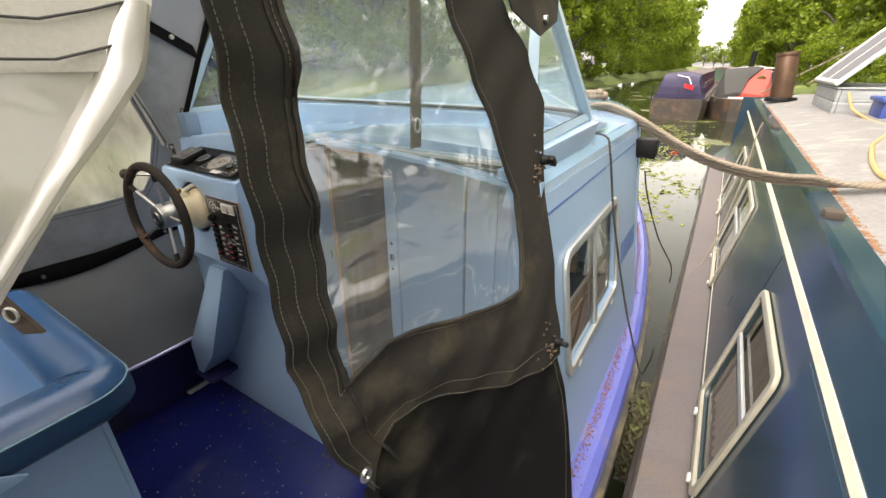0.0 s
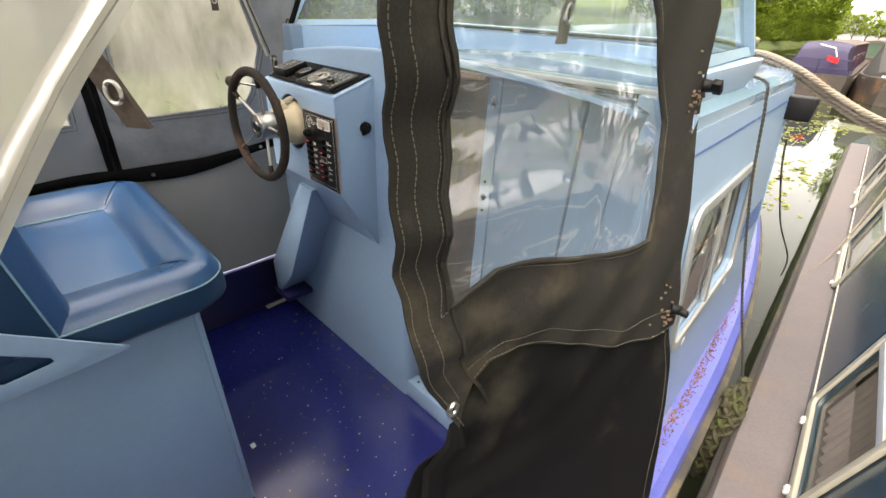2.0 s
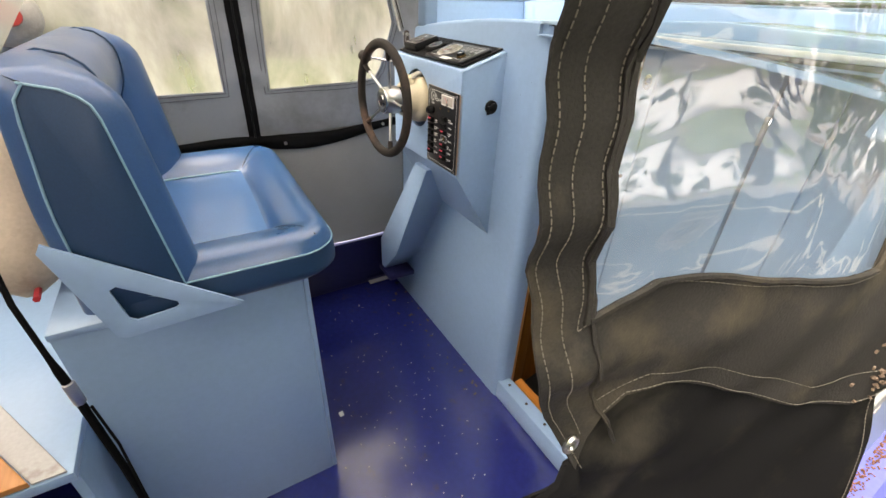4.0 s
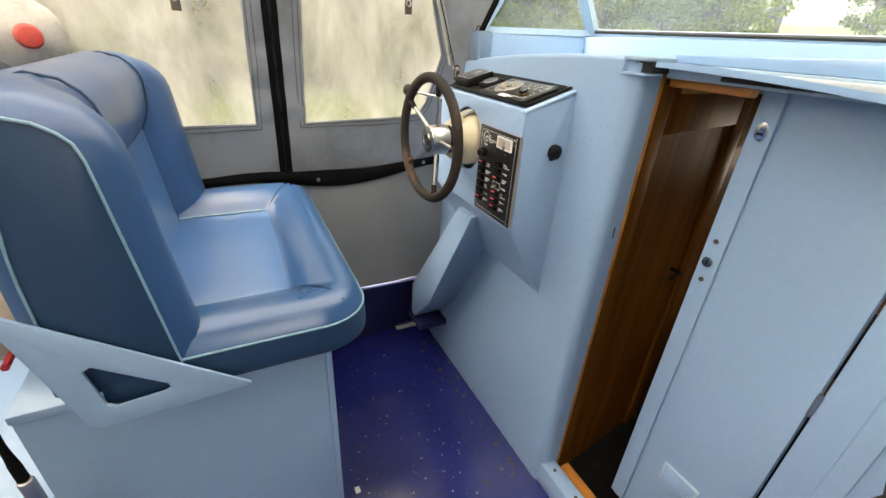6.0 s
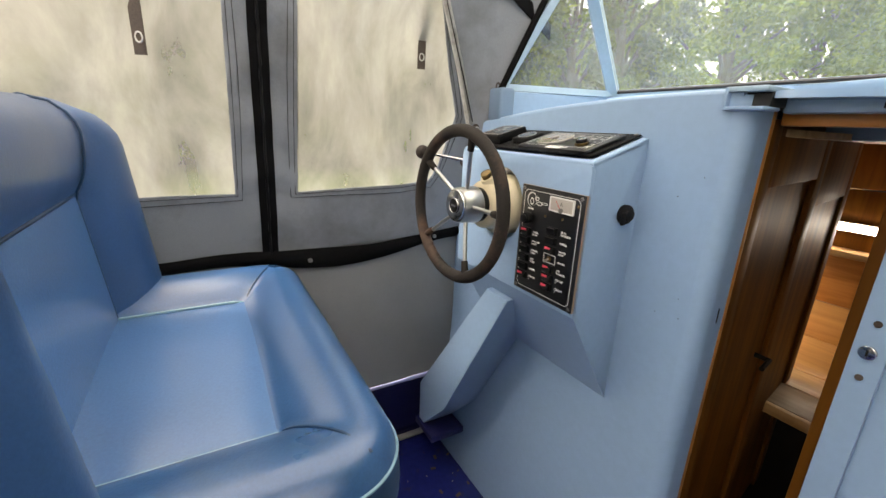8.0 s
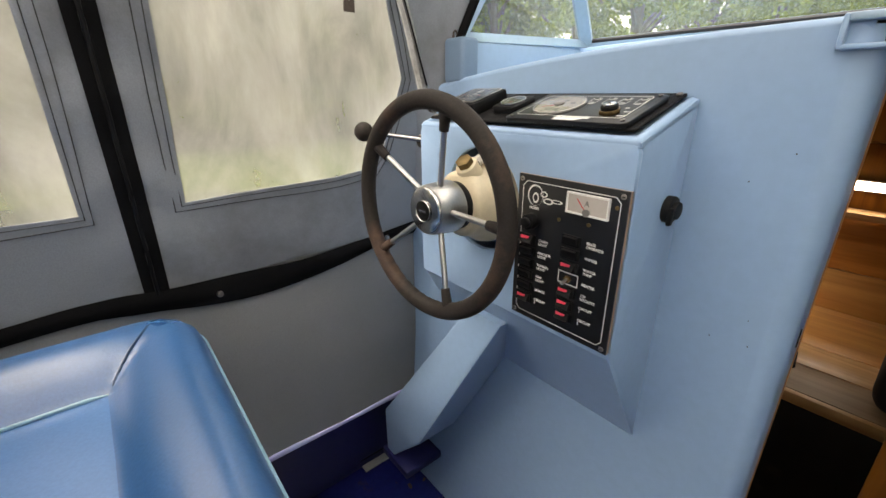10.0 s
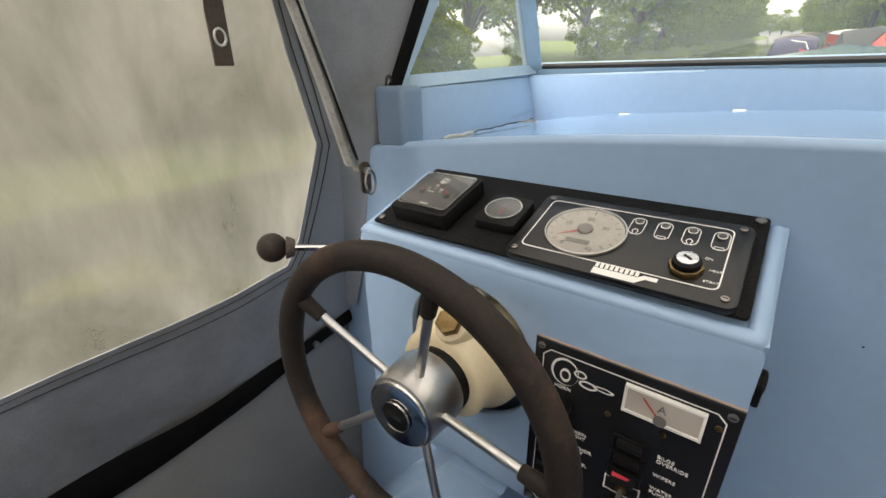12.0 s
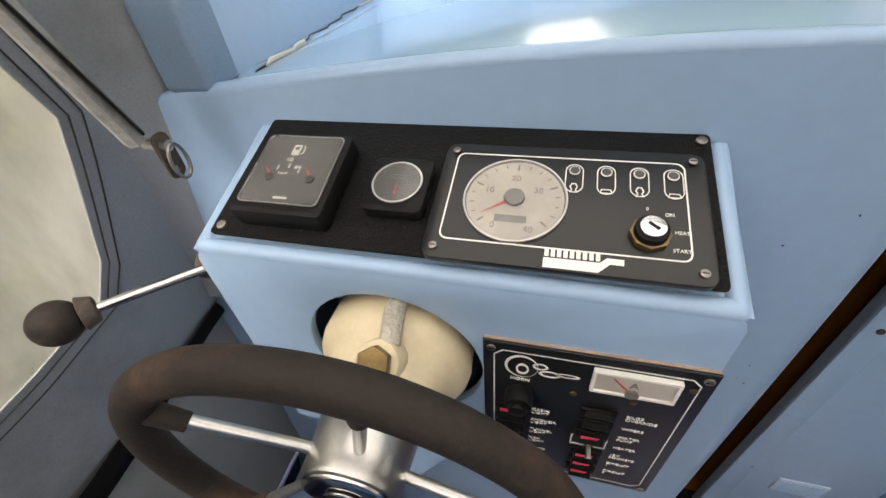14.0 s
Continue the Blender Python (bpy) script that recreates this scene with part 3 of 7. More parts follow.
part("lintel", box((0.20, 0.225, 1.438), (0.93, 0.262, 1.470), 0.004), GREYBLUE, hatch)
part("wood_edge", box((0.186, 0.262, 1.418), (0.372, 0.292, 1.446), 0.004), ORANGEWOOD, hatch)
part("hatch_plate", plate([(0.20, 1.485), (0.57, 1.500), (0.94, 1.485), (0.94, 1.470), (0.20, 1.470)], [], 0.75, lambda u, v, w: Vector((u, 0.24 + w, v)), bevel=0.003), DECKBLUE, hatch)
part("alu_runner", box((0.33, 0.216, 1.454), (0.94, 0.2245, 1.465), 0.002), ALU, hatch)
# dark strip paints the shade in the gap below the runner
part("runner_gap_shade", box((0.33, 0.2185, 1.444), (0.94, 0.2245, 1.4535), 0.001), GASKETGAP, hatch)

# dark sheet added above the true floor so the water plane stays hidden
setting("lobby_water_cover", box((-0.54, 0.265, -0.045), (0.92, 2.69, -0.03)), BLACKMAT, "added dark sheet hiding the water inside the doorway")
# ---- dash deck and windscreen coaming ----
W = 0.745


def deck(u, v):
    x = MID - W + 2 * W * u
    y = 0.178 + 0.53 * v
    return Vector((x, y, roof_z(x) - 0.006 - 0.01 * v))


bm = sheet(deck, 40, 10, 0.012)
setting("dash_deck", bm, DECKBLUE, "glossy pale blue painted deck under the windscreen")
bm = plate([(MID - W - 0.06, 1.40), (MID + W + 0.06, 1.40), (MID + W + 0.02, 1.522), (MID + 0.35, 1.530), (MID - 0.35, 1.530), (MID - W - 0.02, 1.522)], [], 0.06,
           lambda u, v, w: Vector((u, 0.665 + w, v)), bevel=0.008)
setting("coaming_front", bm, BLUE, "pale blue painted coaming below the windscreen")
for sgn, nm in ((-1, "port"), (1, "starboard")):
    x0 = MID + sgn * W
    bm = plate([(0.175, 1.36), (0.70, 1.36), (0.70, 1.522), (0.175, 1.510)], [], 0.06, lambda u, v, w: Vector((x0 - sgn * (0.035 - 0.02 * (v - 1.4) / 0.1) + sgn * w, u, v)), bevel=0.006)
    setting("coaming_" + nm, bm, BLUE, "pale blue painted coaming below the side window")
crack = [(MID - W + 0.060 + 0.004 * math.sin(k * 2.1) + 0.003 * math.sin(k * 5.3), 0.215 + 0.0185 * k, roof_z(-0.5) - 0.0065) for k in range(22)]
tagged(part("deck_crack", tube(crack, lambda t: 0.0008 + 0.0009 * abs(math.sin(t * 23)), 6), GASKETGAP), "dark dirty crack along the deck corner", "crack", "", "stuff")
bm = tube([(x + 0.004, y, z + 0.001) for x, y, z in crack[1:7]], lambda t: 0.0022 + 0.0016 * abs(math.sin(t * 11)), 6)
tube([(x + 0.002, y, z + 0.001) for x, y, z in crack[17:21]], lambda t: 0.0010 + 0.001 * abs(math.sin(t * 9)), 6, bm)
tagged(part("cracked_sealant", bm, SEALANTLIGHT), "cracked white sealant bead along the deck corner", "sealant", "", "stuff")
bm = bmesh.new()
random.seed(4)
for k in range(5):
    x = -0.30 + 0.22 * k + random.uniform(-0.04, 0.04)
    box((x, 0.656, roof_z(x) - 0.018), (x + random.uniform(0.02, 0.08), 0.668, roof_z(x) - 0.014 + random.uniform(0, 0.003)), 0.002, 1, bm)
tagged(part("flaking_paint", bm, WHITE), "flaking white paint along the back of the deck", "paint flakes", "", "stuff")

# ---- windscreen: raked front pane, triangular side panes ----
ZB, ZT = 1.532, 1.93
screen = thing("windscreen", (MID, 0.7, ZB), "raked framed windscreen with triangular side windows", "windscreen", kind="structure")
FB, FT = 0.715, 0.385       # y of the foot and head of the front pane


def screen_at(x, s):
    return Vector((MID + (x - MID) * (1 - 0.11 * s), FB + (FT - FB) * s, ZB + (ZT - ZB) * s))


for a, b in (((MID - W, 0), (MID + W, 0)), ((MID - W, 1), (MID + W, 1)), ((MID - W, 0), (MID - W, 1)), ((MID + W, 0), (MID + W, 1))):
    p, q = screen_at(*a), screen_at(*b)
    part("frame_bar", tube([p, q], 0.019 if a[1] == b[1] else 0.026, 4), GREYBLUE, screen)
    part("gasket", tube([p.lerp(q, 0.02) + Vector((0, -0.014, 0.010)), q.lerp(p, 0.02) + Vector((0, -0.014, 0.010))], 0.007, 6), GASKETGAP, screen)
cl = [screen_at(MID - W + 0.01, 0.02), screen_at(MID + W - 0.01, 0.02), screen_at(MID + W - 0.01, 0.98), screen_at(MID - W + 0.01, 0.98)]
bm = bmesh.new()
bm.faces.new([bm.verts.new(p) for p in cl])
gl = part("front_pane", bm, SCREEN, screen, "hazed raked windscreen glass")
gl.visible_shadow = False
for sgn in (-1, 1):
    A = Vector((MID + sgn * (W + 0.01), 0.195, ZB - 0.015))
    B = screen_at(MID + sgn * W, 0.0)
    C = screen_at(MID + sgn * W, 0.97)
    for p, q in ((A, B), (A, C)):
        part("side_bar", tube([p, q], 0.017, 4), GREYBLUE, screen)
        g = (A + B + C) / 3
        part("side_gasket", tube([p.lerp(g, 0.07), q.lerp(g, 0.07)], 0.006, 6), GASKETGAP, screen)
    bm = bmesh.new()
    bm.faces.new([bm.verts.new(p) for p in (A, B, C)])
    sp = part("side_pane", bm, SCREEN, screen, "triangular side window glass")
    sp.visible_shadow = False

# ---- helm console ----
con = thing("helm_console", (-0.24, 0.08, 1.0), "pale blue painted steel helm console on the bulkhead", "console")
CL, CR = CONSOLE_L, 0.0
TILT_Z, TILT_Y = 0.049, 0.16


def face_at(u, v, w):
    return Vector((u, w, v))


bm = plate([(CL, 1.0), (CR, 1.0), (CR, 1.320), (CR - 0.003, 1.3275), (CR - 0.009, 1.331), (CL + 0.009, 1.331), (CL + 0.003, 1.3275), (CL, 1.320)], [ring((-0.290, 1.205), 0.095, 40, 0.098)], 0.012, face_at, bevel=0.0015)
part("front_plate", bm, BLUE, con)
for x in (CL, CR - 0.012):
    bm = plate([(0.012, 1.0), (0.16, 0.747), (0.162, 1.386), (0.150, 1.384), (0.022, 1.338), (0.014, 1.334), (0.0095, 1.326), (0.0095, 1.30)], [], 0.012, lambda u, v, w: Vector((x + w, u, v)), bevel=0.002)
    part("side_plate", bm, BLUE, con)
bm = plate([(0.004, 1.0), (0.16, 0.747), (0.16, 0.759), (0.010, 1.006)], [], CR - CL, lambda u, v, w: Vector((CL + w, u, v)))
part("underside", bm, BLUE, con)
bm = bmesh.new()
own = sheet(lambda u, v: Vector((CL + (CR - CL) * u, 0.002 + TILT_Y * v * 0.98, 1.333 + TILT_Z * v * 0.98)), 2, 2, 0.006, bm)
part("top_plate", bm, BLUE, con)
lip = bmesh.new()
for x in (CL + 0.0088, CR - 0.0088):
    tube([(x, 0.009, 1.3315), (x, 0.158, 1.3795)], 0.009, 14, lip)
    ball((x, 0.009, 1.3315), 0.009, lip, seg=14)
tube([(CL + 0.0088, 0.009, 1.3315), (CR - 0.0088, 0.009, 1.3315)], 0.009, 14, lip)
part("rounded_lip", lip, BLUE, con, sharp=60)
part("pump_recess", rod((-0.290, 0.09, 1.205), (-0.290, 0.10, 1.205), 0.12, seg=32), BLUE, con)
# the blue plug on the side
pl = part("side_socket", rod((-0.004, 0.116, 1.226), (0.012, 0.116, 1.226), 0.021, seg=24, bevel=0.003), BLACKPLASTIC, con, "round black socket cap on the console side")
part("socket_cap", rod((0.010, 0.116, 1.226), (0.019, 0.116, 1.226), 0.014, seg=16, bevel=0.003), BLACKPLASTIC, pl)
part("socket_tab", box((0.010, 0.095, 1.205), (0.017, 0.106, 1.232), 0.002), BLACKPLASTIC, pl)

# sloping instrument bed: u to the right, v up the slope, w out of it
SL = math.hypot(TILT_Y, TILT_Z)
BED = frame_matrix((CL + 0.014, 0.006, 1.3425), (1, 0, 0), (0, TILT_Y, TILT_Z))


def bed(u, v, w):
    return BED @ Vector((u, v, w))


UW = CR - CL - 0.028
bedmat = part("instrument_mat", plate(rounded(0.005, 0.007, UW - 0.003, SL - 0.006, 0.004, 2), [], 0.004, bed, bevel=0.001), BLACKMAT, con, "textured black mat over the console top")
for u, v in ((0.016, 0.016), (UW - 0.011, SL - 0.016)):
    part("mat_screw", plate(ring((u, v), 0.005, 12), [], 0.003, lambda a, b, w: bed(a, b, w + 0.004), bevel=0.001), DULLSTEEL, con)


def screw(u, v, h, r, owner, place=bed):
    s = part("screw", plate(ring((u, v), r, 14), [], 0.0022, lambda a, b, w: place(a, b, w + h), bevel=0.0007), DULLSTEEL, owner)
    part("screw_slot", plate([(u - 0.6 * r, v - 0.12 * r), (u + 0.6 * r, v - 0.12 * r), (u + 0.6 * r, v + 0.12 * r), (u - 0.6 * r, v + 0.12 * r)], [], 0.0003, lambda a, b, w: place(a, b, w + h + 0.0021)), BLACKPLASTIC, s)
    return s


# engine panel
E0, E1, F0, F1 = 0.218, 0.437, 0.003, 0.128
PANEL = BED @ Matrix.Translation((0, -0.020, 0))
eng = part("engine_panel", plate(rounded(E0, F0, E1, F1, 0.010), [], 0.008, lambda a, b, w: bed(a, b, w + 0.005), bevel=0.0015), BLACKGLOSS, con, "black engine instrument panel with a white border line")
H = 0.0132


def on_panel(a, b, w):
    return bed(a, b - 0.020, w + H)


for u, v in ((E0 + 0.010, F0 + 0.010), (E1 - 0.010, F0 + 0.010), (E0 + 0.010, F1 - 0.010), (E1 - 0.010, F1 - 0.010)):
    screw(u, v, H, 0.0036, eng)
lo, hi = (E0 + 0.012, F0 + 0.038), (E1 - 0.016, F1 + 0.008)
bl = rounded(lo[0], lo[1], hi[0], hi[1], 0.007, 3)
part("border_line", plate(bl, [rounded(lo[0] + 0.0013, lo[1] + 0.0013, hi[0] - 0.0013, hi[1] - 0.0013, 0.006, 3)], 0.0002, on_panel), WHITE, eng)
TC = (0.2875, 0.0855)
part("tachometer_bezel", plate(ring(TC, 0.0435, 48), [ring(TC, 0.0418, 48)], 0.0035, on_panel, bevel=0.0006), STEEL, eng)
part("tachometer_glass", plate(ring(TC, 0.0418, 48), [], 0.0, lambda a, b, w: on_panel(a, b, 0.0042)), DUSTSHEEN, eng, "dial glass with dust and a painted sheen").visible_shadow = False
dial = part("tachometer_dial", plate(ring(TC, 0.0408, 48), [], 0.0015, on_panel), DIAL, eng, "ivory tachometer dial with a red needle")
for k in range(17):
    a = radians(222 - 264 * k / 16)
    r0 = 0.031 if k % 4 == 0 else 0.034
    p, q = (TC[0] + r0 * math.cos(a), TC[1] + r0 * math.sin(a)), (TC[0] + 0.0375 * math.cos(a), TC[1] + 0.0375 * math.sin(a))
    d = Vector((-math.sin(a), math.cos(a))) * (0.0005 if k % 4 else 0.0008)
    part("tick", plate([(p[0] - d.x, p[1] - d.y), (q[0] - d.x, q[1] - d.y), (q[0] + d.x, q[1] + d.y), (p[0] + d.x, p[1] + d.y)], [], 0.0002, lambda a_, b_, w: on_panel(a_, b_, w + 0.0016)), LCD, dial)
for word, du, dv in (("10", -0.026, 0.008), ("20", -0.005, 0.022), ("30", 0.015, 0.010), ("0", -0.017, -0.028), ("40", 0.010, -0.030)):
    lettering("numeral", word, 0.0082, PANEL @ Matrix.Translation((TC[0] + du, TC[1] + dv, H + 0.0017)), LCD, dial)
part("needle", plate([(TC[0] - 0.002, TC[1] + 0.001), (TC[0] + 0.001, TC[1] - 0.002), (TC[0] - 0.025, TC[1] - 0.017)], [], 0.0006, lambda a, b, w: on_panel(a, b, w + 0.003)), REDPAINT, dial)
part("needle_hub", plate(ring(TC, 0.0085, 20), [], 0.004, lambda a, b, w: on_panel(a, b, w + 0.002), bevel=0.001), LCD, dial)
part("hour_display", plate([(TC[0] - 0.014, TC[1] - 0.024), (TC[0] + 0.012, TC[1] - 0.024), (TC[0] + 0.012, TC[1] - 0.017), (TC[0] - 0.014, TC[1] - 0.017)], [], 0.0004, lambda a, b, w: on_panel(a, b, w + 0.0016)), LCD, dial)
# four warning lamps in capsule outlines
for k in range(4):
    u = 0.3345 + 0.0257 * k
    cap = rounded(u - 0.0075, 0.098, u + 0.0075, 0.129, 0.0074, 5)
    wl_ = part("warning_lamp", plate(cap, [rounded(u - 0.0066, 0.0989, u + 0.0066, 0.1281, 0.0065, 5)], 0.0003, on_panel), WHITE, eng, "warning lamp in a white capsule outline")
    part("lens", plate(ring((u, 0.1215), 0.0040, 16), [], 0.0015, on_panel, bevel=0.0005), DIALDARK, wl_)
    part("lens_ring", plate(ring((u, 0.1215), 0.0046, 16), [ring((u, 0.1215), 0.0039, 16)], 0.0012, on_panel), WHITE, wl_)
    if k % 2:
        part("symbol", plate([(u - 0.005, 0.099), (u + 0.005, 0.099), (u + 0.004, 0.1035), (u - 0.004, 0.1035)], [[(u - 0.004, 0.0999), (u + 0.004, 0.0999), (u + 0.0032, 0.1027), (u - 0.0032, 0.1027)]], 0.0003, on_panel), WHITE, wl_)
    else:
        part("symbol", plate([(u - 0.0035, 0.098), (u + 0.0035, 0.098), (u + 0.002, 0.101), (u + 0.0035, 0.104), (u + 0.0018, 0.108), (u - 0.0018, 0.108), (u - 0.0035, 0.104), (u - 0.002, 0.101)],
             [[(u - 0.0024, 0.0988), (u + 0.0024, 0.0988), (u + 0.001, 0.101), (u + 0.0024, 0.104), (u + 0.001, 0.107), (u - 0.001, 0.107), (u - 0.0024, 0.104), (u - 0.001, 0.101)]], 0.0003, on_panel), WHITE, wl_)
# ignition switch
KC = (0.3915, 0.061)
ign = part("ignition_switch", plate(ring(KC, 0.0150, 8), [], 0.006, on_panel, bevel=0.001), BRASS, eng, "tarnished brass ignition lock")
part("lock_collar", plate(ring(KC, 0.0125, 28), [], 0.012, on_panel, bevel=0.002), BLACKPLASTIC, ign)
part("lock_face", plate(ring(KC, 0.0095, 24), [], 0.0035, lambda a, b, w: on_panel(a, b, w + 0.011), bevel=0.001), CHROME, ign)
part("key_slot", plate([(KC[0] - 0.004, KC[1] + 0.002), (KC[0] + 0.003, KC[1] - 0.0035), (KC[0] + 0.0045, KC[1] - 0.002), (KC[0] - 0.0025, KC[1] + 0.0035)], [], 0.0003, lambda a, b, w: on_panel(a, b, w + 0.0148)), BLACKPLASTIC, ign)
for word, u, v in (("0", 0.390, 0.0865), ("ON", 0.4035, 0.082), ("HEAT", 0.4095, 0.066), ("START", 0.4075, 0.050)):
    lettering("legend", word, 0.0043, PANEL @ Matrix.Translation((u, v, H + 0.0003)), WHITE, eng)
# maker's badge as plain bars
part("badge", plate([(0.316, 0.0245), (0.356, 0.0245), (0.364, 0.0325), (0.374, 0.0325), (0.374, 0.0375), (0.362, 0.0375), (0.357, 0.033), (0.316, 0.033)], [], 0.0004, lambda a, b, w: on_panel(a, b, w + 0.0003)), WHITE, eng)
for k in range(9):
    part("badge_bar", plate([(0.3165 + 0.0047 * k, 0.0345), (0.3165 + 0.0047 * k + 0.0032, 0.0345), (0.3165 + 0.0047 * k + 0.0032, 0.041), (0.3165 + 0.0047 * k, 0.041)], [], 0.0003, on_panel), WHITE, eng)

# square double gauge in a raised housing
g = part("fuel_gauge", plate(rounded(0.016, 0.050, 0.110, 0.148, 0.006), [], 0.024, lambda a, b, w: bed(a + 0.018, b - 0.031, w + 0.004), bevel=0.004), BLACKPLASTIC, con, "square black double gauge under glass hazed by dust and sheen")
gp = lambda a, b, w: bed(a + 0.018, b - 0.031, w + 0.0285)
part("gauge_face", plate(rounded(0.022, 0.060, 0.104, 0.143, 0.006), [], 0.0004, gp), DIALDARK, g)
part("gauge_frame", plate(rounded(0.022, 0.060, 0.104, 0.143, 0.006), [rounded(0.0235, 0.0615, 0.1025, 0.1415, 0.005)], 0.0012, gp), STEEL, g)
for (u, v, du, dv) in ((0.044, 0.092, -0.009, 0.010), (0.086, 0.092, -0.010, 0.012)):
    part("gauge_needle", plate([(u - 0.0018, v - 0.001), (u + 0.0018, v + 0.001), (u + du, v + dv)], [], 0.0008, lambda a, b, w: gp(a, b, w + 0.0005)), REDPAINT, g)
    part("gauge_hub", plate(ring((u, v - 0.002), 0.0045, 14), [], 0.0012, lambda a, b, w: gp(a, b, w + 0.0005)), BLACKPLASTIC, g)
part("gauge_glass", plate(rounded(0.0235, 0.0615, 0.1025, 0.1415, 0.005), [], 0.0, lambda a, b, w: gp(a, b, 0.0024)), DUSTSHEEN, g, "gauge glass with dust and a painted sheen").visible_shadow = False
part("pump_symbol", plate([(0.054, 0.118), (0.062, 0.118), (0.062, 0.131), (0.054, 0.131)], [[(0.0555, 0.125), (0.0605, 0.125), (0.0605, 0.129), (0.0555, 0.129)]], 0.0003, lambda a, b, w: gp(a, b, w + 0.0004)), WHITE, g)
part("hose_symbol", plate([(0.0635, 0.119), (0.0665, 0.121), (0.0665, 0.128), (0.0645, 0.131), (0.064, 0.130), (0.0656, 0.1275), (0.0656, 0.122), (0.0635, 0.1205)], [], 0.0003, lambda a, b, w: gp(a, b, w + 0.0004)), WHITE, g)
for word, u, v, s in (("1/2", 0.052, 0.112, 0.006), ("4/4", 0.064, 0.103, 0.006), ("TANK", 0.050, 0.095, 0.004)):
    lettering("gauge_legend", word, s, BED @ Matrix.Translation((u + 0.018, v - 0.031, 0.0290)), WHITE, g)
for u, v in ((0.058, 0.105), (0.070, 0.099), (0.047, 0.102)):
    part("gauge_mark", plate([(u, v - 0.003), (u + 0.001, v - 0.003), (u + 0.001, v + 0.003), (u, v + 0.003)], [], 0.0003, lambda a, b, w: gp(a, b, w + 0.0004)), WHITE, g)
part("gauge_badge", plate([(0.058, 0.066), (0.072, 0.066), (0.072, 0.0685), (0.058, 0.0685)], [], 0.0003, lambda a, b, w: gp(a, b, w + 0.0004)), WHITE, g)
# small round gauge
g2 = part("hour_gauge", plate(rounded(0.132, 0.060, 0.190, 0.122, 0.008), [], 0.014, lambda a, b, w: bed(a + 0.0215, b - 0.020, w + 0.004), bevel=0.003), BLACKPLASTIC, con, "small round gauge in a square black housing")
gp2 = lambda a, b, w: bed(a + 0.0215, b - 0.020, w + 0.0185)
part("small_dial", plate(ring((0.161, 0.091), 0.0225, 36), [], 0.0006, gp2), DIALDARK, g2)
part("small_glass", plate(ring((0.161, 0.091), 0.0220, 32), [], 0.0, lambda a, b, w: gp2(a, b, 0.0017)), DUSTSHEEN, g2).visible_shadow = False
part("dial_ring", plate(ring((0.161, 0.091), 0.0235, 36), [ring((0.161, 0.091), 0.0218, 36)], 0.0018, gp2), STEEL, g2)
for dv in (0.004, 0.008):
    part("dial_mark", plate([(0.154, 0.091 + dv), (0.168, 0.091 + dv), (0.168, 0.092 + dv), (0.154, 0.092 + dv)], [], 0.0003, lambda a, b, w: gp2(a, b, w + 0.0006)), LCD, g2)
part("dial_needle", plate([(0.160, 0.078), (0.162, 0.078), (0.1612, 0.090)], [], 0.0005, lambda a, b, w: gp2(a, b, w + 0.0006)), REDPAINT, g2)

# ---- switch panel on the console front ----
SX0, SX1, SZ0, SZ1 = -0.193, 0.0, 1.012, 1.270


def swp(u, v, w):
    """u from the panel's left edge, v up from its foot, w towards the seat."""
    return Vector((SX0 + u, 0.006 - w, SZ0 + v))


SW, SH = SX1 - SX0, SZ1 - SZ0
back = part("panel_backing", plate([(0, 0), (SW, 0), (SW, SH), (0, SH)], [], 0.009, swp), PLYEDGE, con)
swf = part("switch_panel", plate([(0, 0), (SW, 0), (SW, SH), (0, SH)], [], 0.003, lambda a, b, w: swp(a, b, w + 0.009), bevel=0.0008), BLACKGLOSS, con, "black switch panel with rocker switches and an ammeter")
sf = lambda a, b, w: swp(a, b, w + 0.0122)
FRONT = frame_matrix((SX0, -0.0065, SZ0), (1, 0, 0), (0, 0, 1))


def notched(a, b, c, d, k):
    return [(a + k, b), (c - k, b), (c, b + k), (c, d - k), (c - k, d), (a + k, d), (a, d - k), (a, b + k)]


part("border_line", plate(notched(0.010, 0.010, SW - 0.010, SH - 0.010, 0.008), [notched(0.0112, 0.0112, SW - 0.0112, SH - 0.0112, 0.0075)], 0.0002, sf), WHITE, swf)
for u, v in ((0.008, 0.008), (SW - 0.008, 0.008), (0.008, SH - 0.008), (SW - 0.008, SH - 0.008)):
    screw(u, v, 0.0122, 0.0042, swf, swp)
# ammeter
am = part("ammeter", plate([(0.100, 0.214), (0.166, 0.214), (0.166, 0.242), (0.100, 0.242)], [], 0.003, sf, bevel=0.001), DIAL, swf, "white ammeter window")
am2 = lambda a, b, w: sf(a, b, w + 0.0032)
part("ammeter_frame", plate([(0.098, 0.212), (0.168, 0.212), (0.168, 0.244), (0.098, 0.244)], [[(0.1005, 0.2145), (0.1655, 0.2145), (0.1655, 0.2415), (0.1005, 0.2415)]], 0.005, sf), WHITE, am)
part("ammeter_needle", plate([(0.132, 0.216), (0.134, 0.216), (0.116, 0.236), (0.115, 0.235)], [], 0.0004, am2), REDPAINT, am)
part("ammeter_hub", plate(ring((0.133, 0.2165), 0.006, 14), [], 0.002, am2), LCD, am)
lettering("ammeter_letter", "A", 0.012, FRONT @ Matrix.Translation((0.129, 0.230, 0.0036)), LCD, am)
# builder's crest as plain shapes
part("crest_ring", plate(ring((0.036, 0.226), 0.0155, 28, 0.0175), [ring((0.037, 0.225), 0.0140, 28, 0.0160)], 0.0003, sf), WHITE, swf)
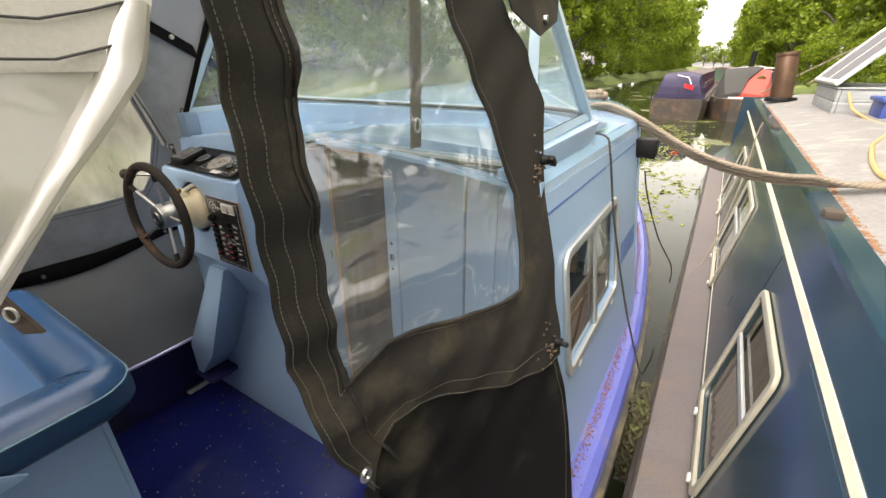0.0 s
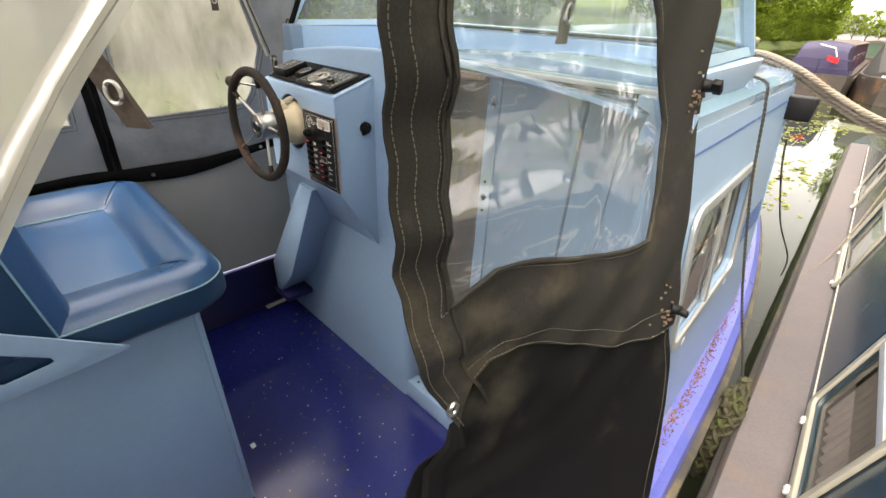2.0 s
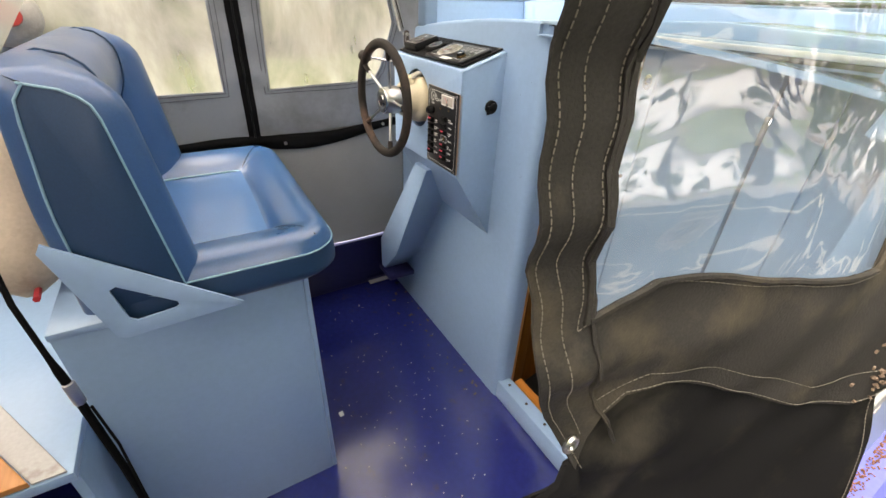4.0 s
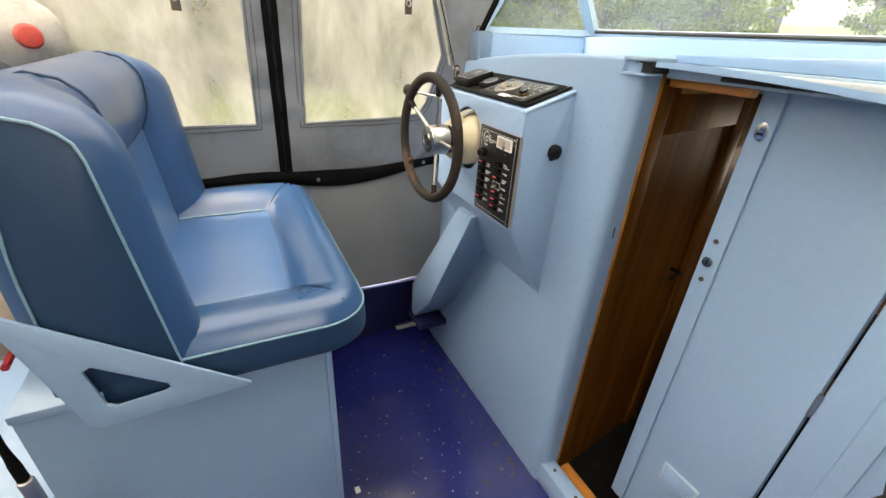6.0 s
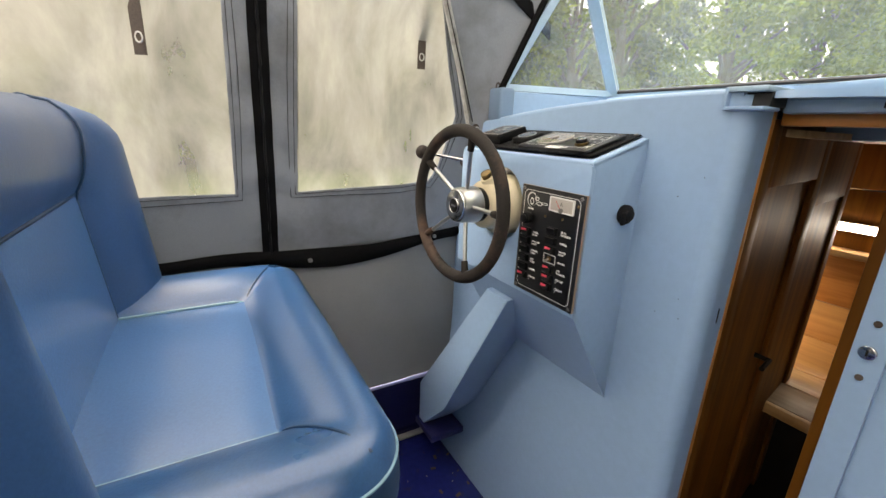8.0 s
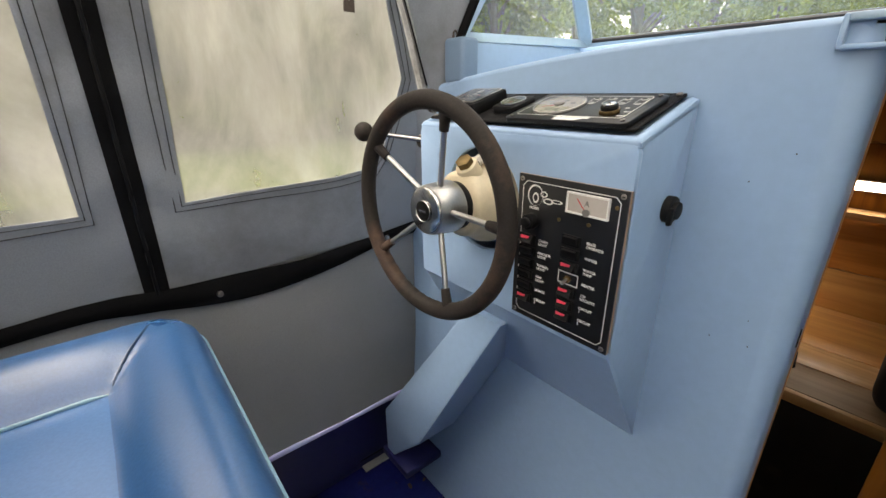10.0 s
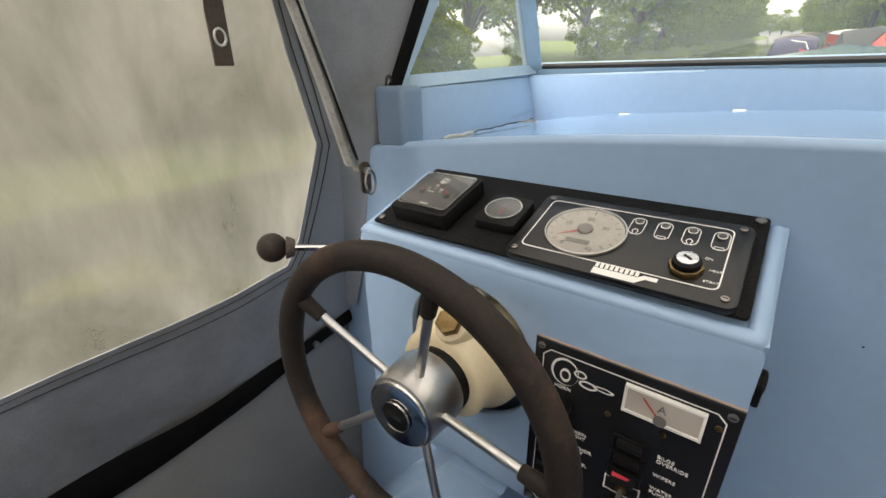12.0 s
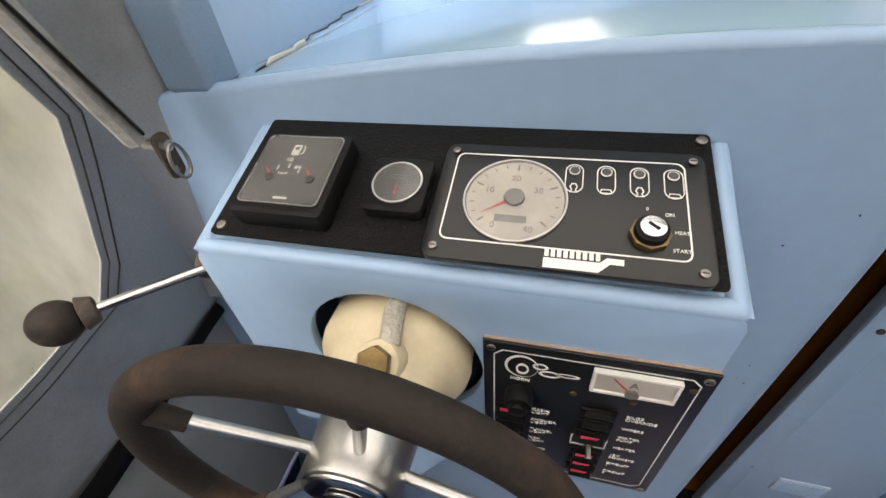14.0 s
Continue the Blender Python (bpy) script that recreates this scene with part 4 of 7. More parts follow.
for (u, v, a, b_) in ((0.037, 0.222, 0.006, 0.009), (0.053, 0.230, 0.007, 0.005), (0.062, 0.220, 0.010, 0.005), (0.078, 0.222, 0.011, 0.003)):
    part("crest_mark", plate(ring((u, v), a, 18, b_), [ring((u, v), a * 0.72, 18, b_ * 0.62)], 0.0003, sf), WHITE, swf)
# horn button
hn = part("horn_button", plate(ring((0.036, 0.183), 0.0135, 24), [], 0.018, sf, bevel=0.003), BLACKPLASTIC, swf, "round black horn button")
part("button_dome", plate(ring((0.036, 0.183), 0.009, 20), [], 0.006, lambda a, b, w: sf(a, b, w + 0.018), bevel=0.002), BLACKPLASTIC, hn)
lettering("legend", "HORN", 0.0065, FRONT @ Matrix.Translation((0.026, 0.2045, 0.0002)), WHITE, swf)
for u, v in ((0.086, 0.196), (0.138, 0.199), (0.178, 0.233)):
    part("pilot_lamp", plate(ring((u, v), 0.0032, 12), [], 0.002, sf, bevel=0.0006), BRASS, swf)


def rocker(u, v, pressed, owner):
    """A rocker switch; when it is off its red upper half shows."""
    fr = part("rocker_switch", plate([(u, v), (u + 0.033, v), (u + 0.033, v + 0.0165), (u, v + 0.0165)], [], 0.004, sf, bevel=0.001), BLACKPLASTIC, owner)
    wedge = [(0.002, 0.001), (0.0155, 0.001), (0.0155, 0.0015), (0.0145, 0.007), (0.003, 0.002)] if pressed else [(0.001, 0.001), (0.0145, 0.001), (0.0145, 0.0015), (0.003, 0.0075), (0.001, 0.002)]
    part("rocker_key", plate(wedge, [], 0.024, lambda a, b, w: sf(u + 0.0045 + w, v + a, b + 0.0035)), BLACKPLASTIC, fr)
    if not pressed:
        part("rocker_mark", plate([(u + 0.006, v + 0.0085), (u + 0.022, v + 0.0105), (u + 0.024, v + 0.0145), (u + 0.006, v + 0.0148)], [], 0.0005, lambda a, b, w: sf(a, b, w + 0.0085)), PINK, fr)
    return fr


left_names = ("CABIN\nLIGHT", "ANCHOR\nLIGHT", "TUNNEL\nLIGHT", "NAV\nLIGHT", "LIGHTS", "CIRCUIT\n2")
right_names = ("BILGE\nOVERRIDE", "WIPERS", "WATER\nPUMP", "HEATER", "12V\nSOCKETS", "CIRCUIT\n1", "CIRCUIT\n3")
for k, nme in enumerate(left_names):
    v = 0.142 - 0.0218 * k
    rocker(0.012, v, k not in (0, 5), swf)
    lettering("legend", nme, 0.0062, FRONT @ Matrix.Translation((0.050, v + 0.006, 0.0002)), WHITE, swf)
for k, nme in enumerate(right_names):
    v = 0.160 - 0.0218 * k
    if k == 3:
        ts = part("toggle_switch", plate([(0.094, v - 0.002), (0.131, v - 0.002), (0.131, v + 0.019), (0.094, v + 0.019)], [[(0.0955, v - 0.0005), (0.1295, v - 0.0005), (0.1295, v + 0.0175), (0.0955, v + 0.0175)]], 0.0006, sf), WHITE, swf, "toggle switch in a pale outline")
        part("toggle_nut", plate(ring((0.113, v + 0.0085), 0.006, 6), [], 0.004, sf), BRASS, ts)
        part("toggle_lever", rod(sf(0.113, v + 0.0085, 0.003), sf(0.113, v + 0.0055, 0.017), 0.002, 0.0032, 10), STEEL, ts)
    else:
        rocker(0.096, v, k in (0, 1), swf)
    lettering("legend", nme, 0.0062, FRONT @ Matrix.Translation((0.138, v + 0.007, 0.0002)), WHITE, swf)

# ---- steering: cream hydraulic pump, wheel, lever ----
HUB = Vector((-0.284, -0.1355, 1.208))
AXIS = Vector((0.045, -0.998, 0.021)).normalized()
pump = thing("helm_pump", (-0.29, 0.05, 1.205), "cream painted steering pump casting with a bronze filler plug", "pump")
prof = [(0.10, 0.076), (0.03, 0.080), (0.0, 0.081), (-0.010, 0.079), (-0.018, 0.074), (-0.024, 0.067), (-0.031, 0.063), (-0.044, 0.061), (-0.056, 0.060), (-0.062, 0.056), (-0.066, 0.048)]
bm = bmesh.new()
secs = []
PB = Vector((-0.288, 0.0, 1.205))
for d, r in prof:
    q = AXIS.to_track_quat("Z", "Y")
    secs.append([PB + AXIS * (-d) + q @ Vector((r * math.cos(a), r * math.sin(a), 0)) for a in np.linspace(0, 2 * math.pi, 41)[:-1]])
part("casting", loft(secs, bm), CREAM, pump)
part("shaft_collar", rod(PB + AXIS * 0.064, PB + AXIS * 0.082, 0.043, seg=32, bevel=0.003), BLACKPLASTIC, pump)
PLUG = Vector((-0.277, -0.046, 1.270))
UPOUT = Vector((0.05, -0.62, 0.78)).normalized()
part("filler_boss", rod(PLUG - UPOUT * 0.03, PLUG + UPOUT * 0.010, 0.023, 0.020, 20, bevel=0.002), CREAM, pump)
part("cast_rib", tube([PB + Vector((0.014, 0.03, 0.086)), PB + Vector((0.014, -0.004, 0.086)), PLUG + Vector((0.006, 0.012, 0.010))], 0.010, 10, flat=0.8), RAWCAST, pump, "rough cast rib behind the plug")
bp = part("filler_plug", rod(PLUG + UPOUT * 0.010, PLUG + UPOUT * 0.022, 0.0155, seg=6, bevel=0.0015), BRASS, pump, "hexagonal bronze filler plug")

wheel = thing("steering_wheel", HUB, "five spoked steering wheel with a worn dark rubber rim", "steering wheel")
WM = Matrix.Translation(HUB) @ AXIS.to_track_quat("Z", "Y").to_matrix().to_4x4()
right_dir = WM.to_3x3().inverted() @ Vector((1, 0, 0))
A0 = math.atan2(right_dir.y, right_dir.x)
R, r = 0.1780, 0.0152
DISH = -0.020
bm = bmesh.new()
rings = []
N = 120
for i in range(N):
    a = 2 * math.pi * i / N
    lower = max(0.0, math.cos(a - A0 + math.pi / 2 + 0.5)) ** 2
    grip = 0.0016 * math.sin(a * 48) * lower
    rings.append([bm.verts.new(WM @ Vector(((R + (r + (grip if math.cos(t) < 0.2 else 0)) * math.cos(t)) * math.cos(a), (R + (r + (grip if math.cos(t) < 0.2 else 0)) * math.cos(t)) * math.sin(a), r * 0.95 * math.sin(t)))) for t in np.linspace(0, 2 * math.pi, 17)[:-1]])
for i in range(N):
    p, q = rings[i], rings[(i + 1) % N]
    for k in range(16):
        bm.faces.new((p[k], p[(k + 1) % 16], q[(k + 1) % 16], q[k]))
part("rim", bm, RUBBER, wheel, "worn dark rubber rim with finger grips")
hub = part("hub", rod(WM @ Vector((0, 0, DISH - 0.036)), WM @ Vector((0, 0, DISH + 0.020)), 0.047, 0.043, 40, bevel=0.004), STEEL, wheel, "brushed steel hub")
part("hub_cap", rod(WM @ Vector((0, 0, DISH + 0.020)), WM @ Vector((0, 0, DISH + 0.024)), 0.041, 0.038, 40, bevel=0.002), CHROME, hub)
part("hub_badge", rod(WM @ Vector((0, 0, DISH + 0.0235)), WM @ Vector((0, 0, DISH + 0.027)), 0.018, seg=28, bevel=0.001), BLACKPLASTIC, hub)
part("badge_ring", tube([WM @ Vector((0.018 * math.cos(t), 0.018 * math.sin(t), DISH + 0.0265)) for t in np.linspace(0, 2 * math.pi, 29)[:-1]], 0.0012, 6, closed=True), CHROME, hub)
part("badge_bar", box((-0.009, -0.0022, DISH + 0.027), (0.009, 0.0022, DISH + 0.0282), m=WM), CHROME, hub)
for k in range(5):
    a = A0 + radians(2 + 72 * k)
    d = Vector((math.cos(a), math.sin(a), 0))
    sp = part("spoke", rod(WM @ (d * 0.030 + Vector((0, 0, DISH - 0.004))), WM @ (d * (R - 0.008)), 0.0052, seg=12), STEEL, wheel)
    part("spoke_sleeve", rod(WM @ (d * (R - 0.040) + Vector((0, 0, DISH * 0.22))), WM @ (d * (R - 0.008)), 0.0078, 0.0095, 12, bevel=0.001), RUBBER, sp)

lever = thing("throttle_lever", (-0.48, 0.0, 1.30), "steel throttle lever with a worn black ball knob", "lever")
LP, LB = Vector((-0.483, 0.010, 1.300)), Vector((-0.556, -0.093, 1.318))
part("pivot_boss", rod((-0.478, 0.02, 1.295), (-0.498, 0.016, 1.297), 0.016, seg=20, bevel=0.002), RUST, lever)
part("arm", rod(LP, LP.lerp(LB, 0.83), 0.0055, 0.0045, 12), CHROME, lever)
kn = part("knob", ball(LB, 0.0205, None, (1, 1, 1), 24), RUBBER, lever)
d = (LB - LP).normalized()
part("knob_collar", rod(LB - d * 0.030, LB - d * 0.018, 0.012, 0.0165, 20, bevel=0.001), RUST, lever)

# cable duct from the console down to the hull side
duct = thing("cable_duct", (-0.5, 0.09, 0.2), "pale blue painted steel cable duct sloping to the hull side", "duct")
part("casing", plate([(-0.338, 0.945), (-0.238, 0.945), (-0.545, 0.385), (-0.700, 0.215), (-0.742, 0.215), (-0.742, 0.385)], [], 0.145, lambda u, v, w: Vector((u, 0.018 + w, v)), bevel=0.005), BLUE, duct)
part("foot_trim", box((-0.76, 0.01, 0.185), (-0.61, 0.158, 0.214), 0.004), NAVYSIDE, duct)

# ---- double helm seat on its box ----
sb = thing("seat_box", (-0.2, -0.8, 0.0), "pale blue painted box under the helm seat", "seat box")
part("front_panel", box((-0.62, -0.565, 0.0), (0.14, -0.55, 0.885), 0.003), BLUE, sb)
part("side_panel", box((0.125, -1.09, 0.0), (0.14, -0.565, 0.885), 0.003), BLUE, sb)
part("lid", box((-0.62, -1.092, 0.868), (0.145, -0.545, 0.888), 0.005), BLUE, sb)
part("back_panel", box((-0.62, -1.090, 0.0), (0.125, -1.075, 0.868), 0.003), BLUE, sb)
part("port_panel", box((-0.62, -1.075, 0.0), (-0.605, -0.565, 0.868), 0.003), BLUE, sb)

SX_L, SX_R, SY_B, SY_F = -0.612, 0.207, -0.93, -0.468
seat = thing("helm_chair", (-0.2, -0.7, 0.89), "double helm seat in blue vinyl with pale piping", "seat")
PX_L, PX_R, PY_F = -0.450, 0.046, -0.612


def seat_top(x, y):
    """Height of the cushion: flat centre, swelling bolsters, rounded rim."""
    dl, dr, df = (PX_L - x) / (PX_L - SX_L), (x - PX_R) / (SX_R - PX_R), (y - PY_F) / (SY_F - PY_F)
    b = max(dl, dr, df)
    z = 0.968 + 0.008 * math.cos((x + 0.2) * 5)
    if b > 0:
        z = 0.966 + 0.052 * math.sin(math.pi * min(1, b) ** 0.75 * 0.62) ** 1.0
    return z


def soft_block(fn_top, x0, x1, y0, y1, z_low, r, nx, ny):
    """A cushion: top from fn_top, rim rolled over with radius r, walls bulging to z_low."""
    bm = bmesh.new()
    xs = np.linspace(x0, x1, nx + 1)
    ys = np.linspace(y0, y1, ny + 1)

    def corner(x, y):
        # rounded plan outline
        cr = 0.10
        cx, cy = min(max(x, x0 + cr), x1 - cr), min(max(y, y0 + 0.02), y1 - cr)
        dx, dy = x - cx, y - cy
        d = max(abs(dx), abs(dy))
        if d > 1e-6 and abs(dx) > 1e-6 and abs(dy) > 1e-6:
            k = d / math.hypot(dx, dy)
            return cx + dx * k, cy + dy * k
        return x, y

    g = []
    for x in xs:
        col = []
        for y in ys:
            px, py = corner(x, y)
            edge = min(x - x0, x1 - x, y1 - y)
            drop = r * (1 - math.sqrt(max(0, 1 - (1 - min(1, edge / r)) ** 2)))
            col.append(bm.verts.new((px, py, fn_top(x, y) - drop)))
        g.append(col)
    for i in range(nx):
        for j in range(ny):
            bm.faces.new((g[i][j], g[i + 1][j], g[i + 1][j + 1], g[i][j + 1]))
    loop = [g[i][0] for i in range(nx + 1)] + [g[nx][j] for j in range(1, ny + 1)] + [g[i][ny] for i in range(nx - 1, -1, -1)] + [g[0][j] for j in range(ny - 1, 0, -1)]
    return bm, loop


def wall_under(loop_co, z_low, bulge, c):
    bm = bmesh.new()
    prev = None
    first = None
    for t in np.linspace(0, 1, 7):
        ringv = []
        for co in loop_co:
            out = Vector((co.x - c[0], co.y - c[1], 0)).normalized()
            k = bulge * math.sin(math.pi * min(1, t * 1.02)) - 0.03 * max(0, t - 0.7) / 0.3
            ringv.append(bm.verts.new((co.x + out.x * k, co.y + out.y * k, co.z + (z_low - co.z) * t)))
        if prev:
            for k in range(len(ringv)):
                bm.faces.new((prev[k], prev[(k + 1) % len(ringv)], ringv[(k + 1) % len(ringv)], ringv[k]))
        prev = ringv
    bm.faces.new(prev)
    return bm


bm, loop = soft_block(seat_top, SX_L, SX_R, SY_B, SY_F, 0.885, 0.045, 72, 44)
edge_co = [v.co.copy() for v in loop]
top_me = part("bolster", bm, VINYLTOPLIT, seat, "mid blue vinyl bolsters, tone lifted for sky light", 60)
part("cushion_base", wall_under(edge_co, 0.884, 0.005, ((SX_L + SX_R) / 2, -0.72)), VINYLDARK, seat, "dark blue vinyl cushion side", 70)
part("piping", tube([p + Vector((0, 0, 0.003)) for p in edge_co], 0.0024, 6, closed=True), PIPING, seat)
bm = sheet(lambda u, v: Vector((PX_L + (PX_R - PX_L) * u, SY_B + (PY_F - SY_B) * v, seat_top(PX_L + (PX_R - PX_L) * u, SY_B + (PY_F - SY_B) * v) + 0.0035 - 0.003 * max(abs(2 * u - 1), v) ** 8)), 26, 22)
part("centre_panel", bm, VINYLLIGHT, seat, "lighter blue grained vinyl centre panel", 60)
pip = [Vector((PX_L, SY_B + (PY_F - SY_B) * t, 0)) for t in np.linspace(0, 1, 14)] + [Vector((PX_L + (PX_R - PX_L) * t, PY_F, 0)) for t in np.linspace(0, 1, 20)[1:]] + [Vector((PX_R, PY_F + (SY_B - PY_F) * t, 0)) for t in np.linspace(0, 1, 14)[1:]]
part("seam_piping", tube([(p.x, p.y, seat_top(p.x, p.y) + 0.003) for p in pip], 0.003, 6), PIPING, seat)
for xx, sx in ((PX_L, SX_L + 0.030), (PX_R, SX_R - 0.030)):
    pts = [Vector((xx + (sx - xx) * t, PY_F + (SY_F - 0.055 - PY_F) * t, 0)) for t in np.linspace(0, 1, 12)]
    part("corner_seam", tube([(p.x, p.y, seat_top(p.x, p.y) + 0.001 - 0.012 * max(0, t - 0.75) / 0.25) for p, t in zip(pts, np.linspace(0, 1, 12))], 0.0022, 6), VINYLDARK, seat)

# backrest: profile leans back; bolsters proud of the centre
BZ0, BZ1 = 0.945, 1.414


def back_front(x, s):
    """Front face y at height share s."""
    z = BZ0 + (BZ1 - BZ0) * s
    y = -0.855 - 0.050 * s
    dl, dr, dt = (PX_L - 0.012 - x) / (PX_L - SX_L), (x - PX_R - 0.012) / (SX_R - PX_R), (s - 0.63) / 0.37
    side_out, top_out = [math.sin(math.pi * min(1, max(0, b)) ** 0.7 * 0.6) for b in (max(dl, dr), dt)]
    out = max(0.085 * side_out * (1 - 0.25 * smooth(0.8, 1, s)), 0.040 * top_out)
    return y + out, z


def back_skin():
    bm = bmesh.new()
    xs = np.linspace(SX_L, SX_R, 61)
    secs = []
    for x in xs:
        edge = min(x - SX_L, SX_R - x)
        k = 1 - math.sqrt(max(0, 1 - (1 - min(1, edge / 0.045)) ** 2))
        corner = 1 - smooth(0.0, 0.11, edge)
        pts = []
        for s in np.linspace(0, 1, 22):
            y, z = back_front(x, s)
            roll = max(0, (s - 0.86) / 0.14)
            y -= 0.055 * (1 - math.sqrt(max(0, 1 - roll ** 2)))
            pts.append((x, y - 0.04 * k, z - 0.014 * k * roll - 0.014 * corner * roll))
        for s in np.linspace(1, 0, 12):
            y = -1.005 + 0.05 * max(0, s - 0.5)
            roll = max(0, (s - 0.86) / 0.14)
            pts.append((x, y + 0.015 * (1 - math.sqrt(max(0, 1 - roll ** 2))) + 0.035 * k, BZ0 + (BZ1 - BZ0) * s - 0.014 * k * roll - 0.014 * corner * roll))
        secs.append([Vector(p) for p in pts])
    return secs


secs = back_skin()
bm = loft(secs, None, False)
part("backrest", bm, VINYLMID, seat, "mid blue vinyl backrest with bolsters", 60)
for sec, nm in ((secs[0], -1), (secs[-1], 1)):
    c = sum(sec, Vector()) / len(sec)
    bm = bmesh.new()
    vs = [bm.verts.new(p) for p in sec]
    inner = [bm.verts.new(c + (p - c) * 0.8 + Vector((0.010 * nm, 0, 0))) for p in sec]
    mid_ = bm.verts.new(c + Vector((0.013 * nm, 0, 0)))
    n_ = len(vs)
    for k in range(n_):
        bm.faces.new((vs[k], vs[(k + 1) % n_], inner[(k + 1) % n_], inner[k]))
        bm.faces.new((inner[k], inner[(k + 1) % n_], mid_))
    part("backrest_side", bm, VINYLDARK, seat, "dark blue vinyl backrest side", 70)
    part("backrest_piping", tube([p + Vector((0.002 * nm, 0, 0)) for p in sec[:-1]], 0.0023, 6, closed=True), PIPING, seat)


def back_panel(u, v):
    x = PX_L + (PX_R - PX_L) * u
    y, z = back_front(x, 0.04 + 0.58 * v)
    return Vector((x, y + 0.004, z))


part("back_centre_panel", sheet(back_panel, 20, 20), VINYLLIGHT, seat, "lighter blue grained vinyl back panel", 60)
for xx in (PX_L, PX_R):
    pts = []
    for s in np.linspace(0.03, 0.985, 26):
        y, z = back_front(xx, s)
        roll = max(0, (s - 0.86) / 0.14)
        pts.append((xx, y - 0.055 * (1 - math.sqrt(max(0, 1 - roll ** 2))) + 0.003, z))
    pts += [(xx, -0.93, BZ1 + 0.002), (xx, -0.96, BZ1 - 0.008)]
    part("back_seam", tube(pts, 0.0025, 6), VINYLDARK, seat)
part("back_cross_seam", tube([(x, back_front(x, 0.628)[0] + 0.003, back_front(x, 0.628)[1]) for x in np.linspace(PX_L, PX_R, 20)], 0.003, 6), VINYLDARK, seat)
for x in (0.222, -0.628):
    br = part("seat_bracket", plate([(-1.000, 1.128), (-0.715, 0.902), (-0.722, 0.897), (-0.942, 0.889), (-0.957, 0.896), (-1.010, 1.112)],
              [[(-0.938, 1.008), (-0.926, 1.014), (-0.838, 0.947), (-0.836, 0.936), (-0.845, 0.931), (-0.914, 0.925), (-0.926, 0.934)]], 0.007,
              lambda u, v, w: Vector((x + w, u, v)), bevel=0.0012), BLUE, seat, "pale blue steel seat bracket with a triangular cutout")

# ---- canopy: side curtain to port ----
curtain = thing("side_curtain", (-0.75, -0.5, 0.41), "grey canvas side curtain with dirty clear windows and a black zip", "curtain")


def pc(y, z, w=0.0):
    """A place on the port curtain with slack and folds; w inward."""
    slack = 0.010 * math.sin(5.1 * y + 2.0 * z) * smooth(0.45, 0.7, z) + 0.004 * math.sin(17 * y + 9 * z)
    slack += 0.004 * math.sin(46 * z + 24 * abs(y + 0.51)) * math.exp(-((y + 0.51) / 0.10) ** 2)
    return Vector((port_x(z) + slack + w, y, z))


def pc_plate(outer, holes, thick=0.004, off=0.0):
    return plate(outer, holes, thick, lambda u, v, w: pc(u, v, w + off), cuts=5)


def curve_z(y):
    return 1.195 + 0.012 * math.sin(6 * y + 1)


Y0, Y1 = -2.15, 0.155
ZH = 1.99
w2 = [(-0.430, 1.190), (-0.25, 1.200), (-0.10, 1.205), (0.00, 1.215), (0.028, 1.26), (0.070, 1.43), (0.020, 1.57), (-0.03, 1.75), (-0.07, 1.92), (-0.425, 1.92)]
w1 = [(-1.06, 1.180), (-0.80, 1.188), (-0.596, 1.190), (-0.594, 1.45), (-0.59, 1.92), (-1.18, 1.92), (-1.13, 1.5)]
w0 = [(-2.12, 1.19), (-1.32, 1.19), (-1.36, 1.92), (-2.12, 1.92)]
TOPR = [(0.02, 1.02), (0.10, 1.05), (0.13, 1.30), (0.115, 1.40), (0.0, 1.75), (-0.10, ZH)]
strips = (("lower_strip", [(Y0, 0.985), (-1.0, 0.985), (-0.5, 0.99), (0.02, 1.02), (0.163, 1.03), (0.163, 1.24), (0.028, 1.26), (0.00, 1.215), (-0.10, 1.205), (-0.25, 1.200), (-0.430, 1.190), (-0.596, 1.190), (-0.80, 1.188), (-1.06, 1.180), (-1.32, 1.19), (Y0, 1.19)]),
          ("front_strip", [(0.163, 1.24), (0.145, 1.30), (0.115, 1.40), (0.0, 1.75), (-0.10, ZH), (-0.10, 1.92), (-0.07, 1.92), (-0.03, 1.75), (0.020, 1.57), (0.070, 1.43), (0.028, 1.26)]),
          ("window_post", [(-0.430, 1.190), (-0.425, 1.92), (-0.59, 1.92), (-0.594, 1.45), (-0.596, 1.190)]),
          ("window_post", [(-1.06, 1.180), (-1.13, 1.5), (-1.18, 1.92), (-1.36, 1.92), (-1.32, 1.19)]),
          ("head_strip", [(Y0, 1.92), (-0.10, 1.92), (-0.10, ZH), (Y0, ZH)]))
for nm, pts in strips:
    part(nm, pc_plate(pts, []), CANVAS, curtain, "grey canvas")
for wn_ in (w2, w1, w0):
    pn = part("clear_pane", pc_plate(wn_, [], 0.0, 0.002), VINYLPANE, curtain, "dirty hazed clear vinyl window")
    pn.visible_shadow = False
    c = Vector((sum(p[0] for p in wn_) / len(wn_), sum(p[1] for p in wn_) / len(wn_)))
    pts = []
    for i in range(len(wn_)):
        a, b = Vector(wn_[i]), Vector(wn_[(i + 1) % len(wn_)])
        pts += [a.lerp(b, t) for t in np.linspace(0, 1, 8)[:-1]]
    for gap in (0.010, 0.026):
        run = [c + (p - c) * (1 + gap / max(0.05, (p - c).length)) for p in pts]
        part("stitching", tube([pc(p.x, p.y, 0.006) for p in run], 0.0010, 4, closed=True), DARKTHREAD, curtain)
part("lower_cloth", pc_plate([(Y0, 0.405), (0.163, 0.405), (0.163, 0.75), (0.163, 1.06), (-0.4, 1.02), (Y0, 1.02)], [], 0.004, -0.006), CANVASIN, curtain, "plain grey canvas lower panel")


